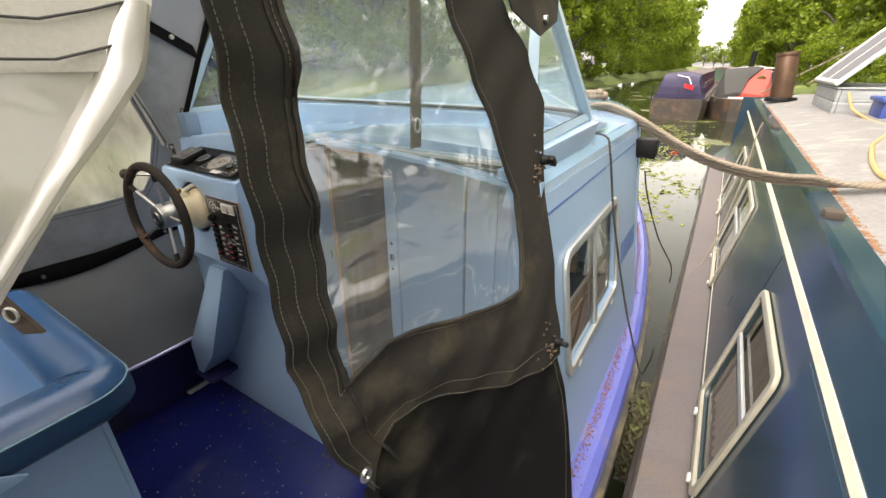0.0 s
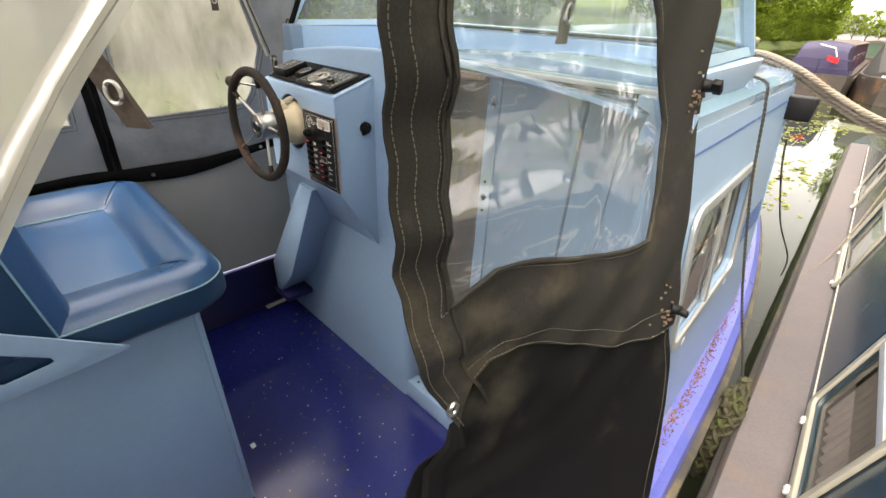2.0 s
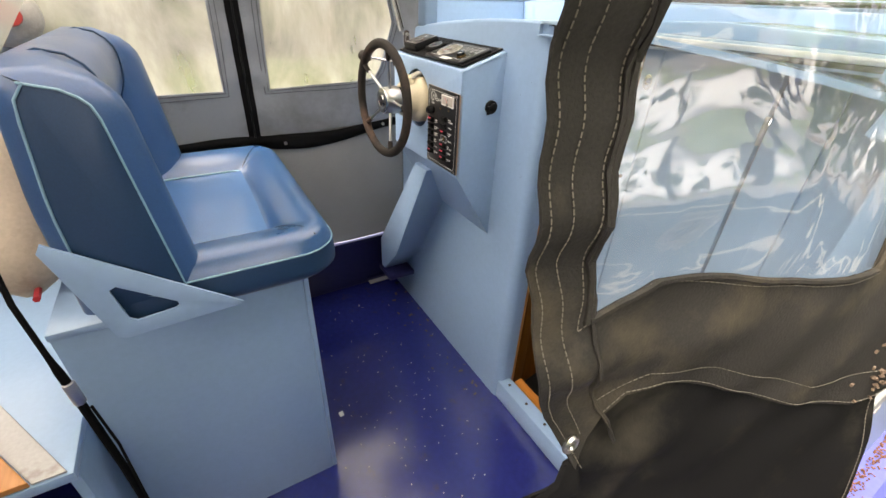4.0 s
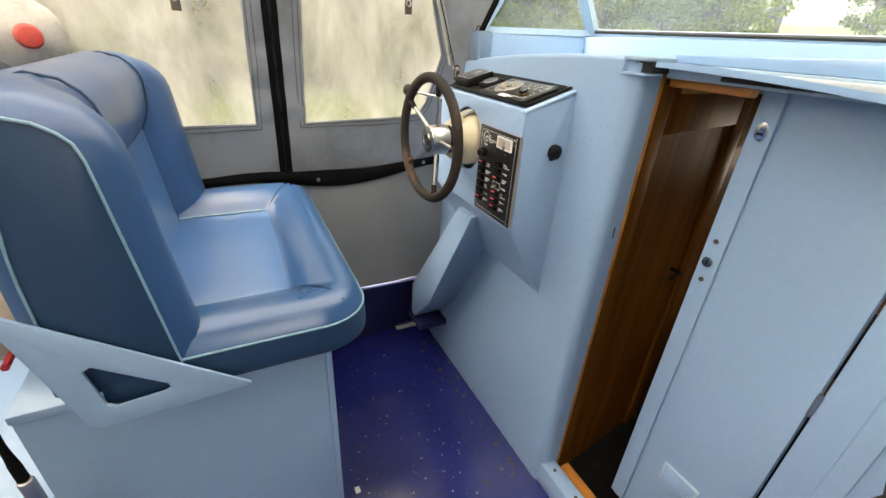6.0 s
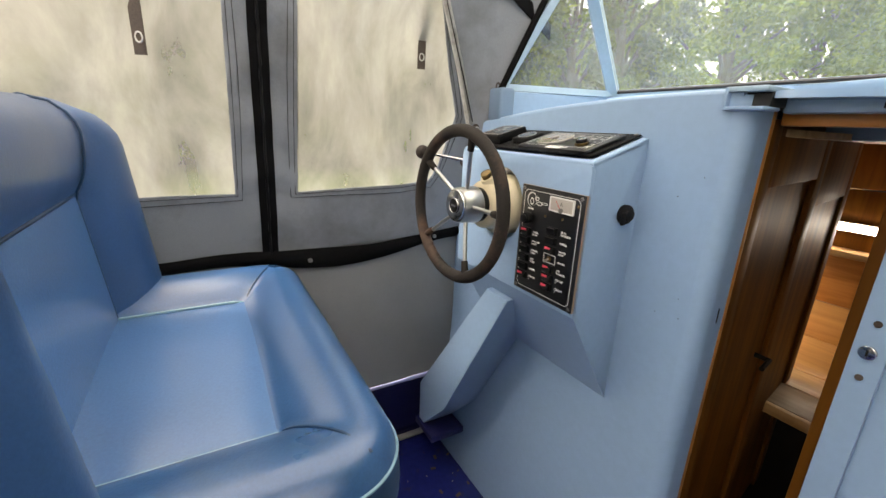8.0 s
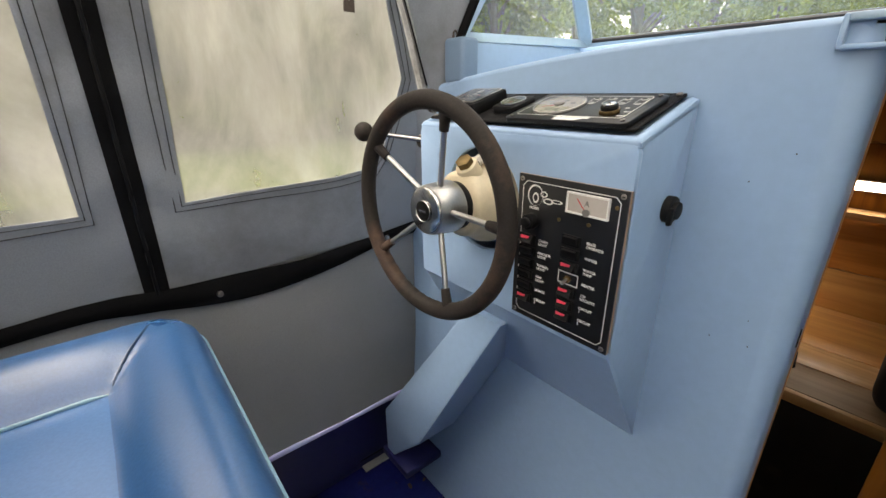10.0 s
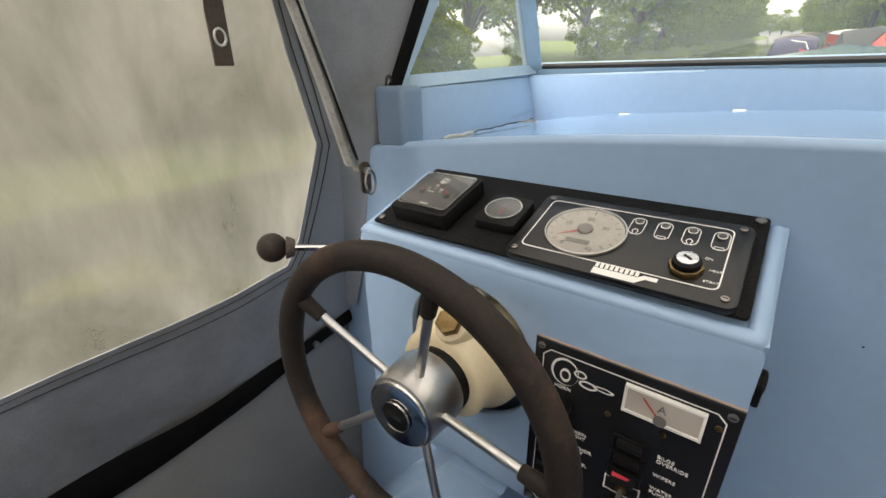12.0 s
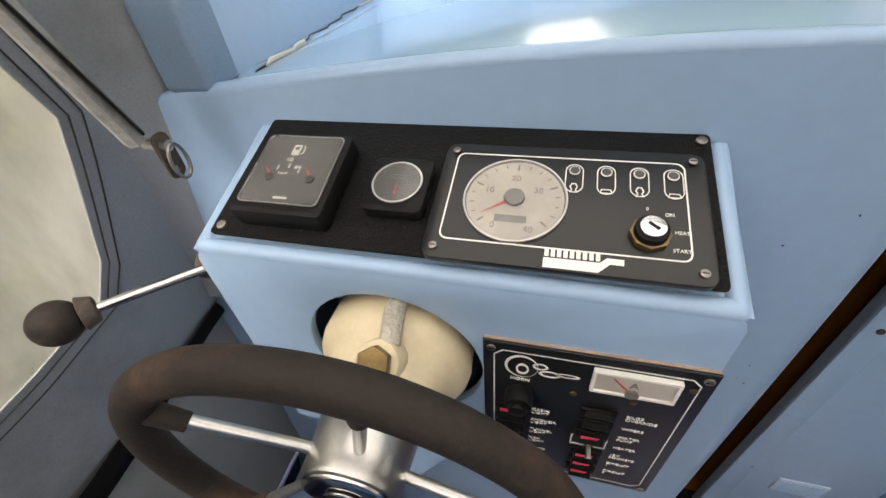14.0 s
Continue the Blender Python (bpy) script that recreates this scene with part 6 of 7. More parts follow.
secs_ = [[Vector((side_x(1.405) - 0.001, y, 1.403)), Vector((0.984, y, 1.432)), Vector((0.964, y, 1.452)), Vector((0.87, y, 1.458)), Vector((0.87, y, 1.44)), Vector((0.96, y, 1.403))] for y in (0.165, 0.8, 1.45)]
setting("cabin_shoulder", loft(secs_), DECKBLUE, "pale blue painted rounded cabin shoulder")
bm = sheet(lambda u, v: Vector((-0.56 + 1.52 * u + (plan(0.74 + 2.46 * v) if u > 0.5 else -plan(0.74 + 2.46 * v)) * abs(2 * u - 1), 0.74 + 2.46 * v, 1.456 + 0.05 * math.sin(math.pi * u))), 16, 12, 0.02)
setting("cabin_roof", bm, DECKBLUE, "pale blue painted cabin roof")
bm = box((-0.45, 3.0, -0.1), (0.5, 3.04, 1.44))
setting("cabin_front", bm, BLUE, "pale blue painted front of the cabin")
# opening is added out of view to let daylight into the cabin
bm = plate([(0.165, -0.1), (3.0, -0.1), (3.0, 1.42), (0.74, 1.45), (0.183, 1.40)], [rounded(0.95, 0.72, 2.5, 1.28, 0.05)], 0.02, lambda u, v, w: Vector((-0.56 - 0.137 * (1.40 - v) / 0.965 - plan(u) + w, u, v)))
setting("cabin_side_port", bm, BLUE, "pale blue painted port cabin side with an added light opening")
cw = thing("window_1", (1.07, 0.64, 1.0), "rounded aluminium framed sliding cabin window", "window", kind="structure")
sp = lambda off: (lambda u, v, w: Vector((side_x(v) + off + w, u, v)))
part("window_frame", plate(rounded(wy0, wz0, wy1, wz1, 0.055), [rounded(wy0 + 0.028, wz0 + 0.028, wy1 - 0.028, wz1 - 0.028, 0.035)], 0.012, sp(0.001), bevel=0.003), ALU, cw)
for a, b in ((wy0 + 0.024, 0.64), (0.625, wy1 - 0.024)):
    g_ = part("pane", plate(rounded(a, wz0 + 0.024, b, wz1 - 0.024, 0.025), [], 0.0, sp(-0.004 if a < 0.5 else -0.010)), GLASS, cw)
    g_.visible_shadow = False
part("mullion", plate([(0.618, wz0 + 0.026), (0.645, wz0 + 0.026), (0.645, wz1 - 0.026), (0.618, wz1 - 0.026)], [], 0.010, sp(0.0), bevel=0.002), ALU, cw)
part("pane_bar", plate([(0.33, wz0 + 0.20), (0.62, wz0 + 0.20), (0.62, wz0 + 0.212), (0.33, wz0 + 0.212)], [], 0.004, sp(-0.02)), ALU, cw)
for y in (0.40, 0.86):
    part("drain_clip", plate(rounded(y, wz0 - 0.012, y + 0.03, wz0 + 0.006, 0.006), [], 0.012, sp(0.002), bevel=0.002), WHITE, cw)
bm = bmesh.new()
gsec = []
for y in np.linspace(-2.3, 5.1, 38):
    k = -bow_curve(y)
    gsec.append([Vector((x + k, y, z)) for x, z in ((1.08, 0.452), (1.185, 0.446), (1.212, 0.425), (1.222, 0.39), (1.20, 0.36), (1.08, 0.36))])
setting("gunwale_starboard", loft(gsec), LAVENDER, "violet blue painted gunwale strewn with leaf debris")
hsec = []
for y in np.linspace(-2.3, 5.1, 38):
    k = -bow_curve(y)
    hsec.append([Vector((x + k, y, z)) for x, z in ((1.20, 0.375), (1.244, 0.37), (1.248, 0.335), (1.215, 0.325), (1.19, -0.5), (1.1, -0.5), (1.1, 0.375))])
setting("hull_starboard", loft(hsec), surface("weathered_hull_black", (0.05, 0.045, 0.035), 0.6, 0.4, 6, 100, 0.2, stain=(0.22, 0.17, 0.08), stain_scale=4, stain_amount=0.5), "weathered dark hull with a rubbing strake")
bm = bmesh.new()
random.seed(5)
for k in range(1500):
    y = random.uniform(-0.2, 3.0)
    x = side_x(0.45) + 0.012 + abs(random.gauss(0, 0.014)) - bow_curve(y)
    s = random.uniform(0.0007, 0.0022)
    box((-s, -s, 0), (s, s, 0.003), m=Matrix.Translation((x, y, 0.4495)) @ pose(0, 0, 0, 0, 0, random.uniform(0, 180)), bm=bm)
tagged(part("gunwale_debris", bm, surface("rusty_leaf_debris", (0.25, 0.11, 0.05), 0.8, 0.4, 60, 300, 0.0)), "rusty leaf debris along the gunwale", "debris", "", "stuff")
STRIPE = surface("mid_blue_coach_line", (0.06, 0.13, 0.36), 0.35, 0.1, 8, 90, 0.03)
for y0_, y1_ in ((0.19, 0.80), (0.83, 1.44)):
    tagged(part("coach_line", plate([(y0_, 1.352), (y1_, 1.352), (y1_, 1.358), (y0_, 1.358)], [], 0.001, lambda u, v, w: Vector((side_x(v) + 0.0008 + w, u, v))), STRIPE), "thin mid blue coach line on the cabin side", "coach line", "", "structure")
name_plate = thing("painted_name", (1.08, 1.25, 0.9), "faded blue painted name on the cabin side", "lettering")
for k in range(6):
    y_ = 1.10 + 0.055 * k
    part("letter_bar", plate([(y_, 0.86), (y_ + 0.034, 0.86), (y_ + 0.034, 0.96), (y_, 0.96)], [[(y_ + 0.010, 0.872), (y_ + 0.024, 0.872), (y_ + 0.024, 0.948), (y_ + 0.010, 0.948)]], 0.001, lambda u, v, w: Vector((side_x(v) + 0.0008 + w, u, v))), STRIPE, name_plate)
nav = thing("side_lamp", (1.0, 1.42, 1.33), "small black side lamp housing on the cabin side", "lamp")
part("housing", box((0.985, 1.40, 1.285), (1.085, 1.50, 1.370), 0.006), BLACKPLASTIC, nav)
part("bracket", box((0.975, 1.42, 1.30), (0.99, 1.48, 1.35), 0.003), STEEL, nav)
ROPE = surface("weathered_three_strand_rope", (0.20, 0.165, 0.125), 0.85, 0.2, 40, 300, 0.4)
DARKROPE = surface("dark_thin_line", (0.035, 0.032, 0.028), 0.8, 0.2, 40, 300, 0.3)


def rope(name, pts, r, mat, label, strands=3, pitch=0.05):
    """A laid rope: strands twisted round the line through pts."""
    t_ = thing(name, pts[0], label, "rope")
    ps = [Vector(p) for p in pts]
    fine = []
    for i in range(len(ps) - 1):
        p0, p1, p2, p3 = ps[max(0, i - 1)], ps[i], ps[i + 1], ps[min(len(ps) - 1, i + 2)]
        n = max(4, int((p2 - p1).length / (pitch / 6)))
        for k in range(n):
            t = k / n
            fine.append(0.5 * ((2 * p1) + (p2 - p0) * t + (2 * p0 - 5 * p1 + 4 * p2 - p3) * t * t + (3 * p1 - p0 - 3 * p2 + p3) * t ** 3))
    fine.append(ps[-1])
    for s in range(strands):
        out, dist = [], 0.0
        for i, p in enumerate(fine):
            d = (fine[min(i + 1, len(fine) - 1)] - fine[max(i - 1, 0)]).normalized()
            if i:
                dist += (p - fine[i - 1]).length
            side = d.cross(Vector((0.1, 0.2, 0.97))).normalized()
            up = side.cross(d)
            a = 2 * math.pi * (dist / pitch + s / strands)
            out.append(p + (side * math.cos(a) + up * math.sin(a)) * r * 0.5)
        part("strand", tube(out, r * 0.58, 6), mat, t_)
    return t_


for k in range(3):
    o = 0.017 * k
    rope("mooring_rope", [(0.55, 1.66 - o, 1.522), (0.70, 1.60 - o, 1.500), (0.83, 1.56 - o, 1.472 + o), (0.985, 1.45 - o, 1.432 + o), (1.117, 1.43 - o, 1.365 + o), (1.25, 1.37 - o, 1.312 + o), (1.40, 1.33 - o, 1.276 + o), (1.55, 1.345 - o, 1.256 + o), (1.66, 1.37 - o, 1.256 + o), (1.76, 1.39 - 2 * o, 1.262 + o * 0.5), (1.90, 1.42 - 2 * o, 1.283), (2.4, 1.5 - 3 * o, 1.345)], 0.0108, ROPE, "weathered three strand mooring rope slung between the two boats", 3, 0.06)
coil = rope("rope_coil", [(0.72 + 0.06 * math.cos(t), 1.60 + 0.05 * math.sin(t), 1.530 + 0.008 * t / 3) for t in np.linspace(0, 12, 36)], 0.014, ROPE, "turns of weathered rope on the cabin roof", 3, 0.05)
rope("hanging_line", [(0.88, 0.84, 1.466), (0.975, 0.815, 1.460), (1.002, 0.81, 1.40), (1.055, 0.81, 1.15), (1.15, 0.805, 0.82), (1.255, 0.80, 0.53), (1.272, 0.80, 0.46)], 0.0045, DARKROPE, "thin dark line hanging over the cabin side", 2, 0.03)
rope("bow_line", [(1.02, 1.72, 1.16), (1.05, 1.80, 1.0), (1.13, 2.1, 0.66), (1.235, 2.3, 0.40), (1.25, 2.35, 0.25)], 0.005, DARKROPE, "thin dark line tied forward", 2, 0.03)
MOSSROPE = surface("mossy_rope_fender", (0.06, 0.055, 0.028), 0.9, 0.4, 30, 200, 0.6, stain=(0.10, 0.12, 0.03), stain_scale=12, stain_amount=0.5)
rf = thing("rope_fender", (1.28, 0.85, 0.3), "mossy woven rope fender between the hulls", "fender")
def fender_r(t):
    return 0.034 * (0.30 + 0.85 * smooth(0.0, 0.25, t)) * (1 - 0.35 * smooth(0.75, 1.0, t))


part("core", tube([(1.278, 0.80 - 0.02 * t, 0.50 - 0.52 * t) for t in np.linspace(0, 1, 24)], lambda t: 0.85 * fender_r(t), 10), MOSSROPE, rf)
for s in range(12):
    turn, ph = (9 if s % 2 else -9), (s // 2) * 2 * math.pi / 6
    part("strand", tube([(1.278 + (fender_r(t) + 0.004 * math.sin(60 * t + s)) * math.cos(ph + turn * t), 0.80 - 0.02 * t + (fender_r(t) + 0.004 * math.sin(60 * t + s)) * math.sin(ph + turn * t), 0.50 - 0.52 * t) for t in np.linspace(0, 1, 60)], 0.0085, 5), MOSSROPE, rf)

# ---- the neighbouring narrowboat ----
NB0, NB1 = -4.0, 6.9


def nb_x(z):
    return 1.490 + 0.170 * (z - 0.31)


NAVY = surface("weathered_navy_paint", (0.010, 0.033, 0.056), 0.22, 0.25, 2.5, 60, 0.03, stain=(0.05, 0.07, 0.075), stain_scale=2, stain_amount=0.35, coat=0.3)
DARKGREEN = surface("grey_green_side_paint", (0.030, 0.050, 0.062), 0.22, 0.2, 2.5, 60, 0.03, coat=0.3)
GREYDECK = surface("weathered_grey_gunwale", (0.115, 0.10, 0.10), 0.65, 0.2, 5, 90, 0.1, stain=(0.15, 0.11, 0.085), stain_scale=6, stain_amount=0.3)
ROOFGREY = surface("peeling_grey_roof_paint", (0.17, 0.165, 0.165), 0.6, 0.25, 4, 60, 0.4, stain=(0.31, 0.29, 0.27), stain_scale=6, stain_amount=0.45)
CREAMLINE = surface("cream_coach_line", (0.78, 0.73, 0.60), 0.4, 0.1, 8, 60, 0.03)
RUSTLINE = surface("rust_and_moss", (0.20, 0.10, 0.05), 0.9, 0.4, 30, 200, 0.5)
nbt = thing("narrowboat", (2.35, 1.5, WATER), "navy narrowboat moored alongside with cream coach lines", "boat")
holes = [rounded(0.475, 0.385, 1.035, 0.905, 0.05), rounded(2.24, 0.345, 2.96, 0.895, 0.05), rounded(3.9, 0.36, 4.6, 0.89, 0.05)]
part("cabin_side", plate([(NB0, 0.31), (NB1, 0.31), (NB1, 1.045), (NB0, 1.045)], holes, -0.02, lambda u, v, w: Vector((nb_x(v) - w, u, v))), DARKGREEN, nbt)
part("upper_band", plate([(NB0, 1.075), (NB1, 1.075), (NB1, 1.205), (NB0, 1.205)], [], -0.02, lambda u, v, w: Vector((nb_x(v) - w, u, v))), NAVY, nbt)
part("coach_line", plate([(NB0, 1.045), (NB1, 1.045), (NB1, 1.075), (NB0, 1.075)], [], -0.018, lambda u, v, w: Vector((nb_x(v) - 0.002 - w, u, v))), CREAMLINE, nbt)
part("coach_line", plate([(NB0, 0.352), (NB1, 0.352), (NB1, 0.362), (NB0, 0.362)], [], -0.003, lambda u, v, w: Vector((nb_x(v) - 0.002 - w, u, v))), CREAMLINE, nbt)
part("navy_panel", plate([(NB0, 0.37), (0.40, 0.37), (0.40, 1.03), (NB0, 1.03)], [], -0.003, lambda u, v, w: Vector((nb_x(v) - 0.002 - w, u, v)), bevel=0.0), NAVY, nbt)
part("navy_panel", plate([(1.12, 0.37), (2.12, 0.37), (2.12, 1.03), (1.12, 1.03)], [], -0.003, lambda u, v, w: Vector((nb_x(v) - 0.002 - w, u, v))), NAVY, nbt)
secs_ = [[Vector((x, y, z)) for x, z in ((1.640, 1.20), (1.642, 1.222), (1.655, 1.236), (1.72, 1.238), (1.73, 1.225), (1.70, 1.20))] for y in (NB0, 1.0, NB1)]
part("roof_rail", loft(secs_), NAVY, nbt, "navy handrail along the roof edge")
part("roof_plate", sheet(lambda u, v: Vector((1.70 + 1.35 * u, NB0 + (NB1 - NB0) * v, 1.225 + 0.085 * math.sin(math.pi * u))), 14, 30, 0.02), ROOFGREY, nbt, "peeling grey painted steel roof")
bm = bmesh.new()
random.seed(13)
for k in range(2600):
    y = random.uniform(-0.5, 5.5)
    s = random.uniform(0.0015, 0.008)
    x = 1.733 + abs(random.gauss(0, 0.030 * (0.4 + abs(math.sin(y * 3.1) * math.sin(y * 1.3 + 1)))))
    box((-s, -s, 0), (s, s, s * 0.5), m=Matrix.Translation((x, y, 1.228 + 0.06 * (x - 1.70))) @ pose(0, 0, 0, 0, 0, random.uniform(0, 180)), bm=bm)
tagged(part("roof_moss", bm, RUSTLINE), "rust flakes and moss along the roof rail", "moss", "", "stuff")
part("far_side", box((3.05, NB0, 0.31), (3.08, NB1, 1.23)), NAVY, nbt)
part("bow_hull", loft([[Vector((2.25 + (x - 2.25) * k, y, z)) for x, z in ((1.32, 0.30), (1.36, -0.5), (3.14, -0.5), (3.18, 0.30))] for y, k in ((NB1 + 0.4, 1.0), (NB1 + 1.6, 0.8), (NB1 + 2.6, 0.25))]), NAVY, nbt)
part("bow_cover", loft([[Vector((2.25 + (x - 2.25) * k, y, z)) for x, z in ((1.50, 0.30), (1.62, 1.02), (2.25, 1.12), (2.88, 1.02), (3.0, 0.30))] for y, k in ((NB1 + 0.03, 1.0), (NB1 + 1.5, 0.8))]), surface("purple_bow_canvas", (0.05, 0.035, 0.11), 0.7, 0.2, 4, 60, 0.2), nbt)
part("cabin_end", box((1.52, NB1, 0.2), (3.06, NB1 + 0.03, 1.25)), NAVY, nbt)
part("gunwale", loft([[Vector((x, y, z)) for x, z in ((1.318, 0.285), (1.330, 0.305), (1.500, 0.318), (1.500, 0.27), (1.318, 0.25))] for y in (NB0, 1, 4, NB1 + 0.4)]), GREYDECK, nbt, "weathered grey brown gunwale")
part("hull", loft([[Vector((x, y, z)) for x, z in ((1.322, 0.262), (1.300, 0.25), (1.300, 0.21), (1.322, 0.20), (1.34, -0.6), (3.2, -0.6), (3.2, 0.262))] for y in (NB0, 1, 4, NB1 + 0.4)]), surface("dark_tarred_hull", (0.03, 0.028, 0.024), 0.6, 0.4, 6, 100, 0.2, stain=(0.12, 0.1, 0.04), stain_scale=4, stain_amount=0.4), nbt)
for y0, y1, z0, z1 in ((0.455, 1.055, 0.365, 0.925), (2.22, 2.98, 0.325, 0.915), (3.88, 4.62, 0.34, 0.91)):
    pf = lambda off: (lambda u, v, w: Vector((nb_x(v) - off - w, u, v)))
    wf = part("window", plate(rounded(y0, z0, y1, z1, 0.045), [rounded(y0 + 0.03, z0 + 0.03, y1 - 0.03, z1 - 0.03, 0.02)], 0.014, pf(0.003), bevel=0.003), surface("cream_window_frame", (0.33, 0.31, 0.25), 0.4, 0.12, 9, 200, 0.05), nbt, "cream aluminium framed window")
    zt = z0 + 0.62 * (z1 - z0)
    part("transom", plate([(y0 + 0.02, zt - 0.012), (y1 - 0.02, zt - 0.012), (y1 - 0.02, zt + 0.012), (y0 + 0.02, zt + 0.012)], [], 0.012, pf(0.0), bevel=0.002), ALU, wf)
    gp_ = part("pane", plate(rounded(y0 + 0.02, z0 + 0.02, y1 - 0.02, z1 - 0.02, 0.02), [], 0.0, pf(-0.006)), GLASS, wf)
    gp_.visible_shadow = False
    part("net_curtain", sheet(lambda u, v: Vector((nb_x(z0 + (z1 - z0) * v) + 0.05 + 0.008 * math.sin(u * 70), y0 + (y1 - y0) * u, z0 + (z1 - z0) * v)), 90, 2), surface("brown_net_curtain", (0.16, 0.13, 0.11), 0.9, 0.2, 20, 200, 0.2) if y0 < 1 else surface("white_slat_blind", (0.5, 0.52, 0.5), 0.6, 0.2, 20, 200, 0.1), wf)
    for y in (y0 + 0.08, y1 - 0.16):
        part("window_clip", plate(rounded(y, z0 - 0.006, y + 0.035, z0 + 0.012, 0.006), [], 0.010, pf(0.016), bevel=0.002), WHITE, wf)
for y in (0.96, 3.3):
    part("rope_guide", box((1.648, y, 1.236), (1.70, y + 0.05, 1.262), 0.004), RUST, nbt)
fid = rope("side_line", [(1.70, 4.3, 1.245), (1.62, 4.0, 1.15), (1.56, 3.4, 0.75), (1.45, 2.8, 0.36), (1.33, 2.3, 0.30)], 0.006, ROPE, "thin pale line lashed over the neighbouring boat", 2, 0.03)
YELLOW = surface("dirty_yellow_hose", (0.34, 0.25, 0.11), 0.5, 0.12, 20, 200, 0.05)
hose_pts = [(2.16, 4.17, 1.46), (2.19, 4.02, 1.34), (2.24, 3.6, 1.296), (2.27, 3.2, 1.300), (2.14, 2.75, 1.292), (2.02, 2.4, 1.284), (1.93, 1.9, 1.273), (1.90, 1.6, 1.270), (1.95, 1.25, 1.276), (2.1, 0.9, 1.290), (2.4, 0.5, 1.312)]
fine = [Vector(hose_pts[i]).lerp(Vector(hose_pts[i + 1]), t) for i in range(10) for t in np.linspace(0, 1, 5)[:-1]]
fine = [fine[0]] + [(fine[i - 1] + fine[i] * 2 + fine[i + 1]) / 4 for i in range(1, len(fine) - 1)] + [fine[-1]]
tagged(part("yellow_hose", tube(fine, 0.012, 8), YELLOW), "dirty yellow hose lying on the boat roof", "hose")
bx = thing("roof_box", (2.5, 4.3, 1.3), "grey painted plank box on the boat roof", "box")
GREYWOOD = wood("grey_painted_planks", (0.20, 0.21, 0.22), (0.34, 0.36, 0.37), 0, 0.7)
for k in range(2):
    part("plank", box((2.12, 4.20, 1.288 + 0.10 * k), (2.9, 4.23, 1.385 + 0.10 * k), 0.006), GREYWOOD, bx)
    part("plank", box((2.09, 4.20, 1.288 + 0.10 * k), (2.118, 5.3, 1.385 + 0.10 * k), 0.006), GREYWOOD, bx)
part("box_lid", box((2.08, 4.19, 1.488), (2.92, 5.31, 1.504), 0.005), GREYWOOD, bx)
sol = thing("solar_panel", (2.6, 4.3, 1.57), "tilted grey solar panel propped above the box", "solar panel")
sp_ = lambda u, v, w: Vector((2.07 + u * 0.80 - w * 0.7, 4.17 + v * 0.9, 1.51 + u * 0.92 + w * 0.7))
part("panel_frame", plate([(0, 0), (1, 0), (1, 1.3), (0, 1.3)], [[(0.03, 0.03), (0.97, 0.03), (0.97, 1.27), (0.03, 1.27)]], 0.035, sp_, bevel=0.003), ALU, sol)
part("panel_face", plate([(0.02, 0.02), (0.98, 0.02), (0.98, 1.28), (0.02, 1.28)], [], 0.02, sp_), surface("pale_dusty_panel", (0.12, 0.12, 0.135), 0.75, 0.1, 3, 40, 0.02), sol)
part("cell_line", plate([(0.02, 0.64), (0.98, 0.64), (0.98, 0.65), (0.02, 0.65)], [], 0.003, lambda u, v, w: sp_(u, v, w + 0.02)), WHITE, sol)
for u in (0.05, 0.9):
    part("prop", rod((2.12 + u * 0.78, 4.9, 1.504), sp_(u, 0.8, 0), 0.015, seg=8), ALU, sol)
cr = thing("blue_crate", (2.7, 3.4, 1.3), "blue plastic crate on the boat roof", "crate")
BLUEP = surface("blue_plastic", (0.03, 0.06, 0.25), 0.4, 0.2, 10, 100, 0.05)
part("crate_body", box((2.30, 3.72, 1.296), (2.70, 4.05, 1.44), 0.012), BLUEP, cr)
part("crate_rim", box((2.28, 3.70, 1.42), (2.72, 4.07, 1.452), 0.006), BLUEP, cr)
ch = thing("boat_chimney", (1.875, 6.0, 1.27), "rusty brown steel chimney on the boat roof", "chimney")
CHIM = surface("rusty_brown_steel", (0.13, 0.075, 0.05), 0.4, 0.3, 8, 100, 0.1, metal=0.5)
part("flue", rod((1.875, 6.0, 1.27), (1.82, 6.0, 1.80), 0.112, 0.108, 24, bevel=0.006), CHIM, ch)
part("collar", rod((1.875, 6.0, 1.262), (1.875, 6.0, 1.31), 0.17, 0.16, 24, bevel=0.008), BLACKPLASTIC, ch)
part("rim_band", rod((1.823, 6.0, 1.77), (1.818, 6.0, 1.81), 0.117, seg=24, bevel=0.004), CHIM, ch)
lan = thing("roof_lantern", (2.75, 6.0, 1.3), "pale metal lantern vent on a post", "lantern")
part("post", rod((2.78, 6.0, 1.29), (2.78, 6.0, 1.95), 0.03, seg=10), GREYWOOD, lan)
part("drum", rod((2.78, 6.0, 1.90), (2.78, 6.0, 2.10), 0.09, seg=16, bevel=0.01), ALU, lan)
part("cap", rod((2.78, 6.0, 2.10), (2.78, 6.0, 2.15), 0.13, 0.08, 16, bevel=0.01), ALU, lan)
mast = thing("boat_mast", (3.2, 6.2, 1.3), "dark slender post with stay lines", "mast")
part("post", rod((3.25, 6.4, 1.0), (3.36, 6.4, 3.2), 0.06, 0.04, 12), RUST, mast)
for e in ((2.1, 6.2, 1.45), (1.7, 6.9, 1.3)):
    part("stay", rod((3.3, 6.4, 2.4), e, 0.008, seg=6), ROPE, mast)

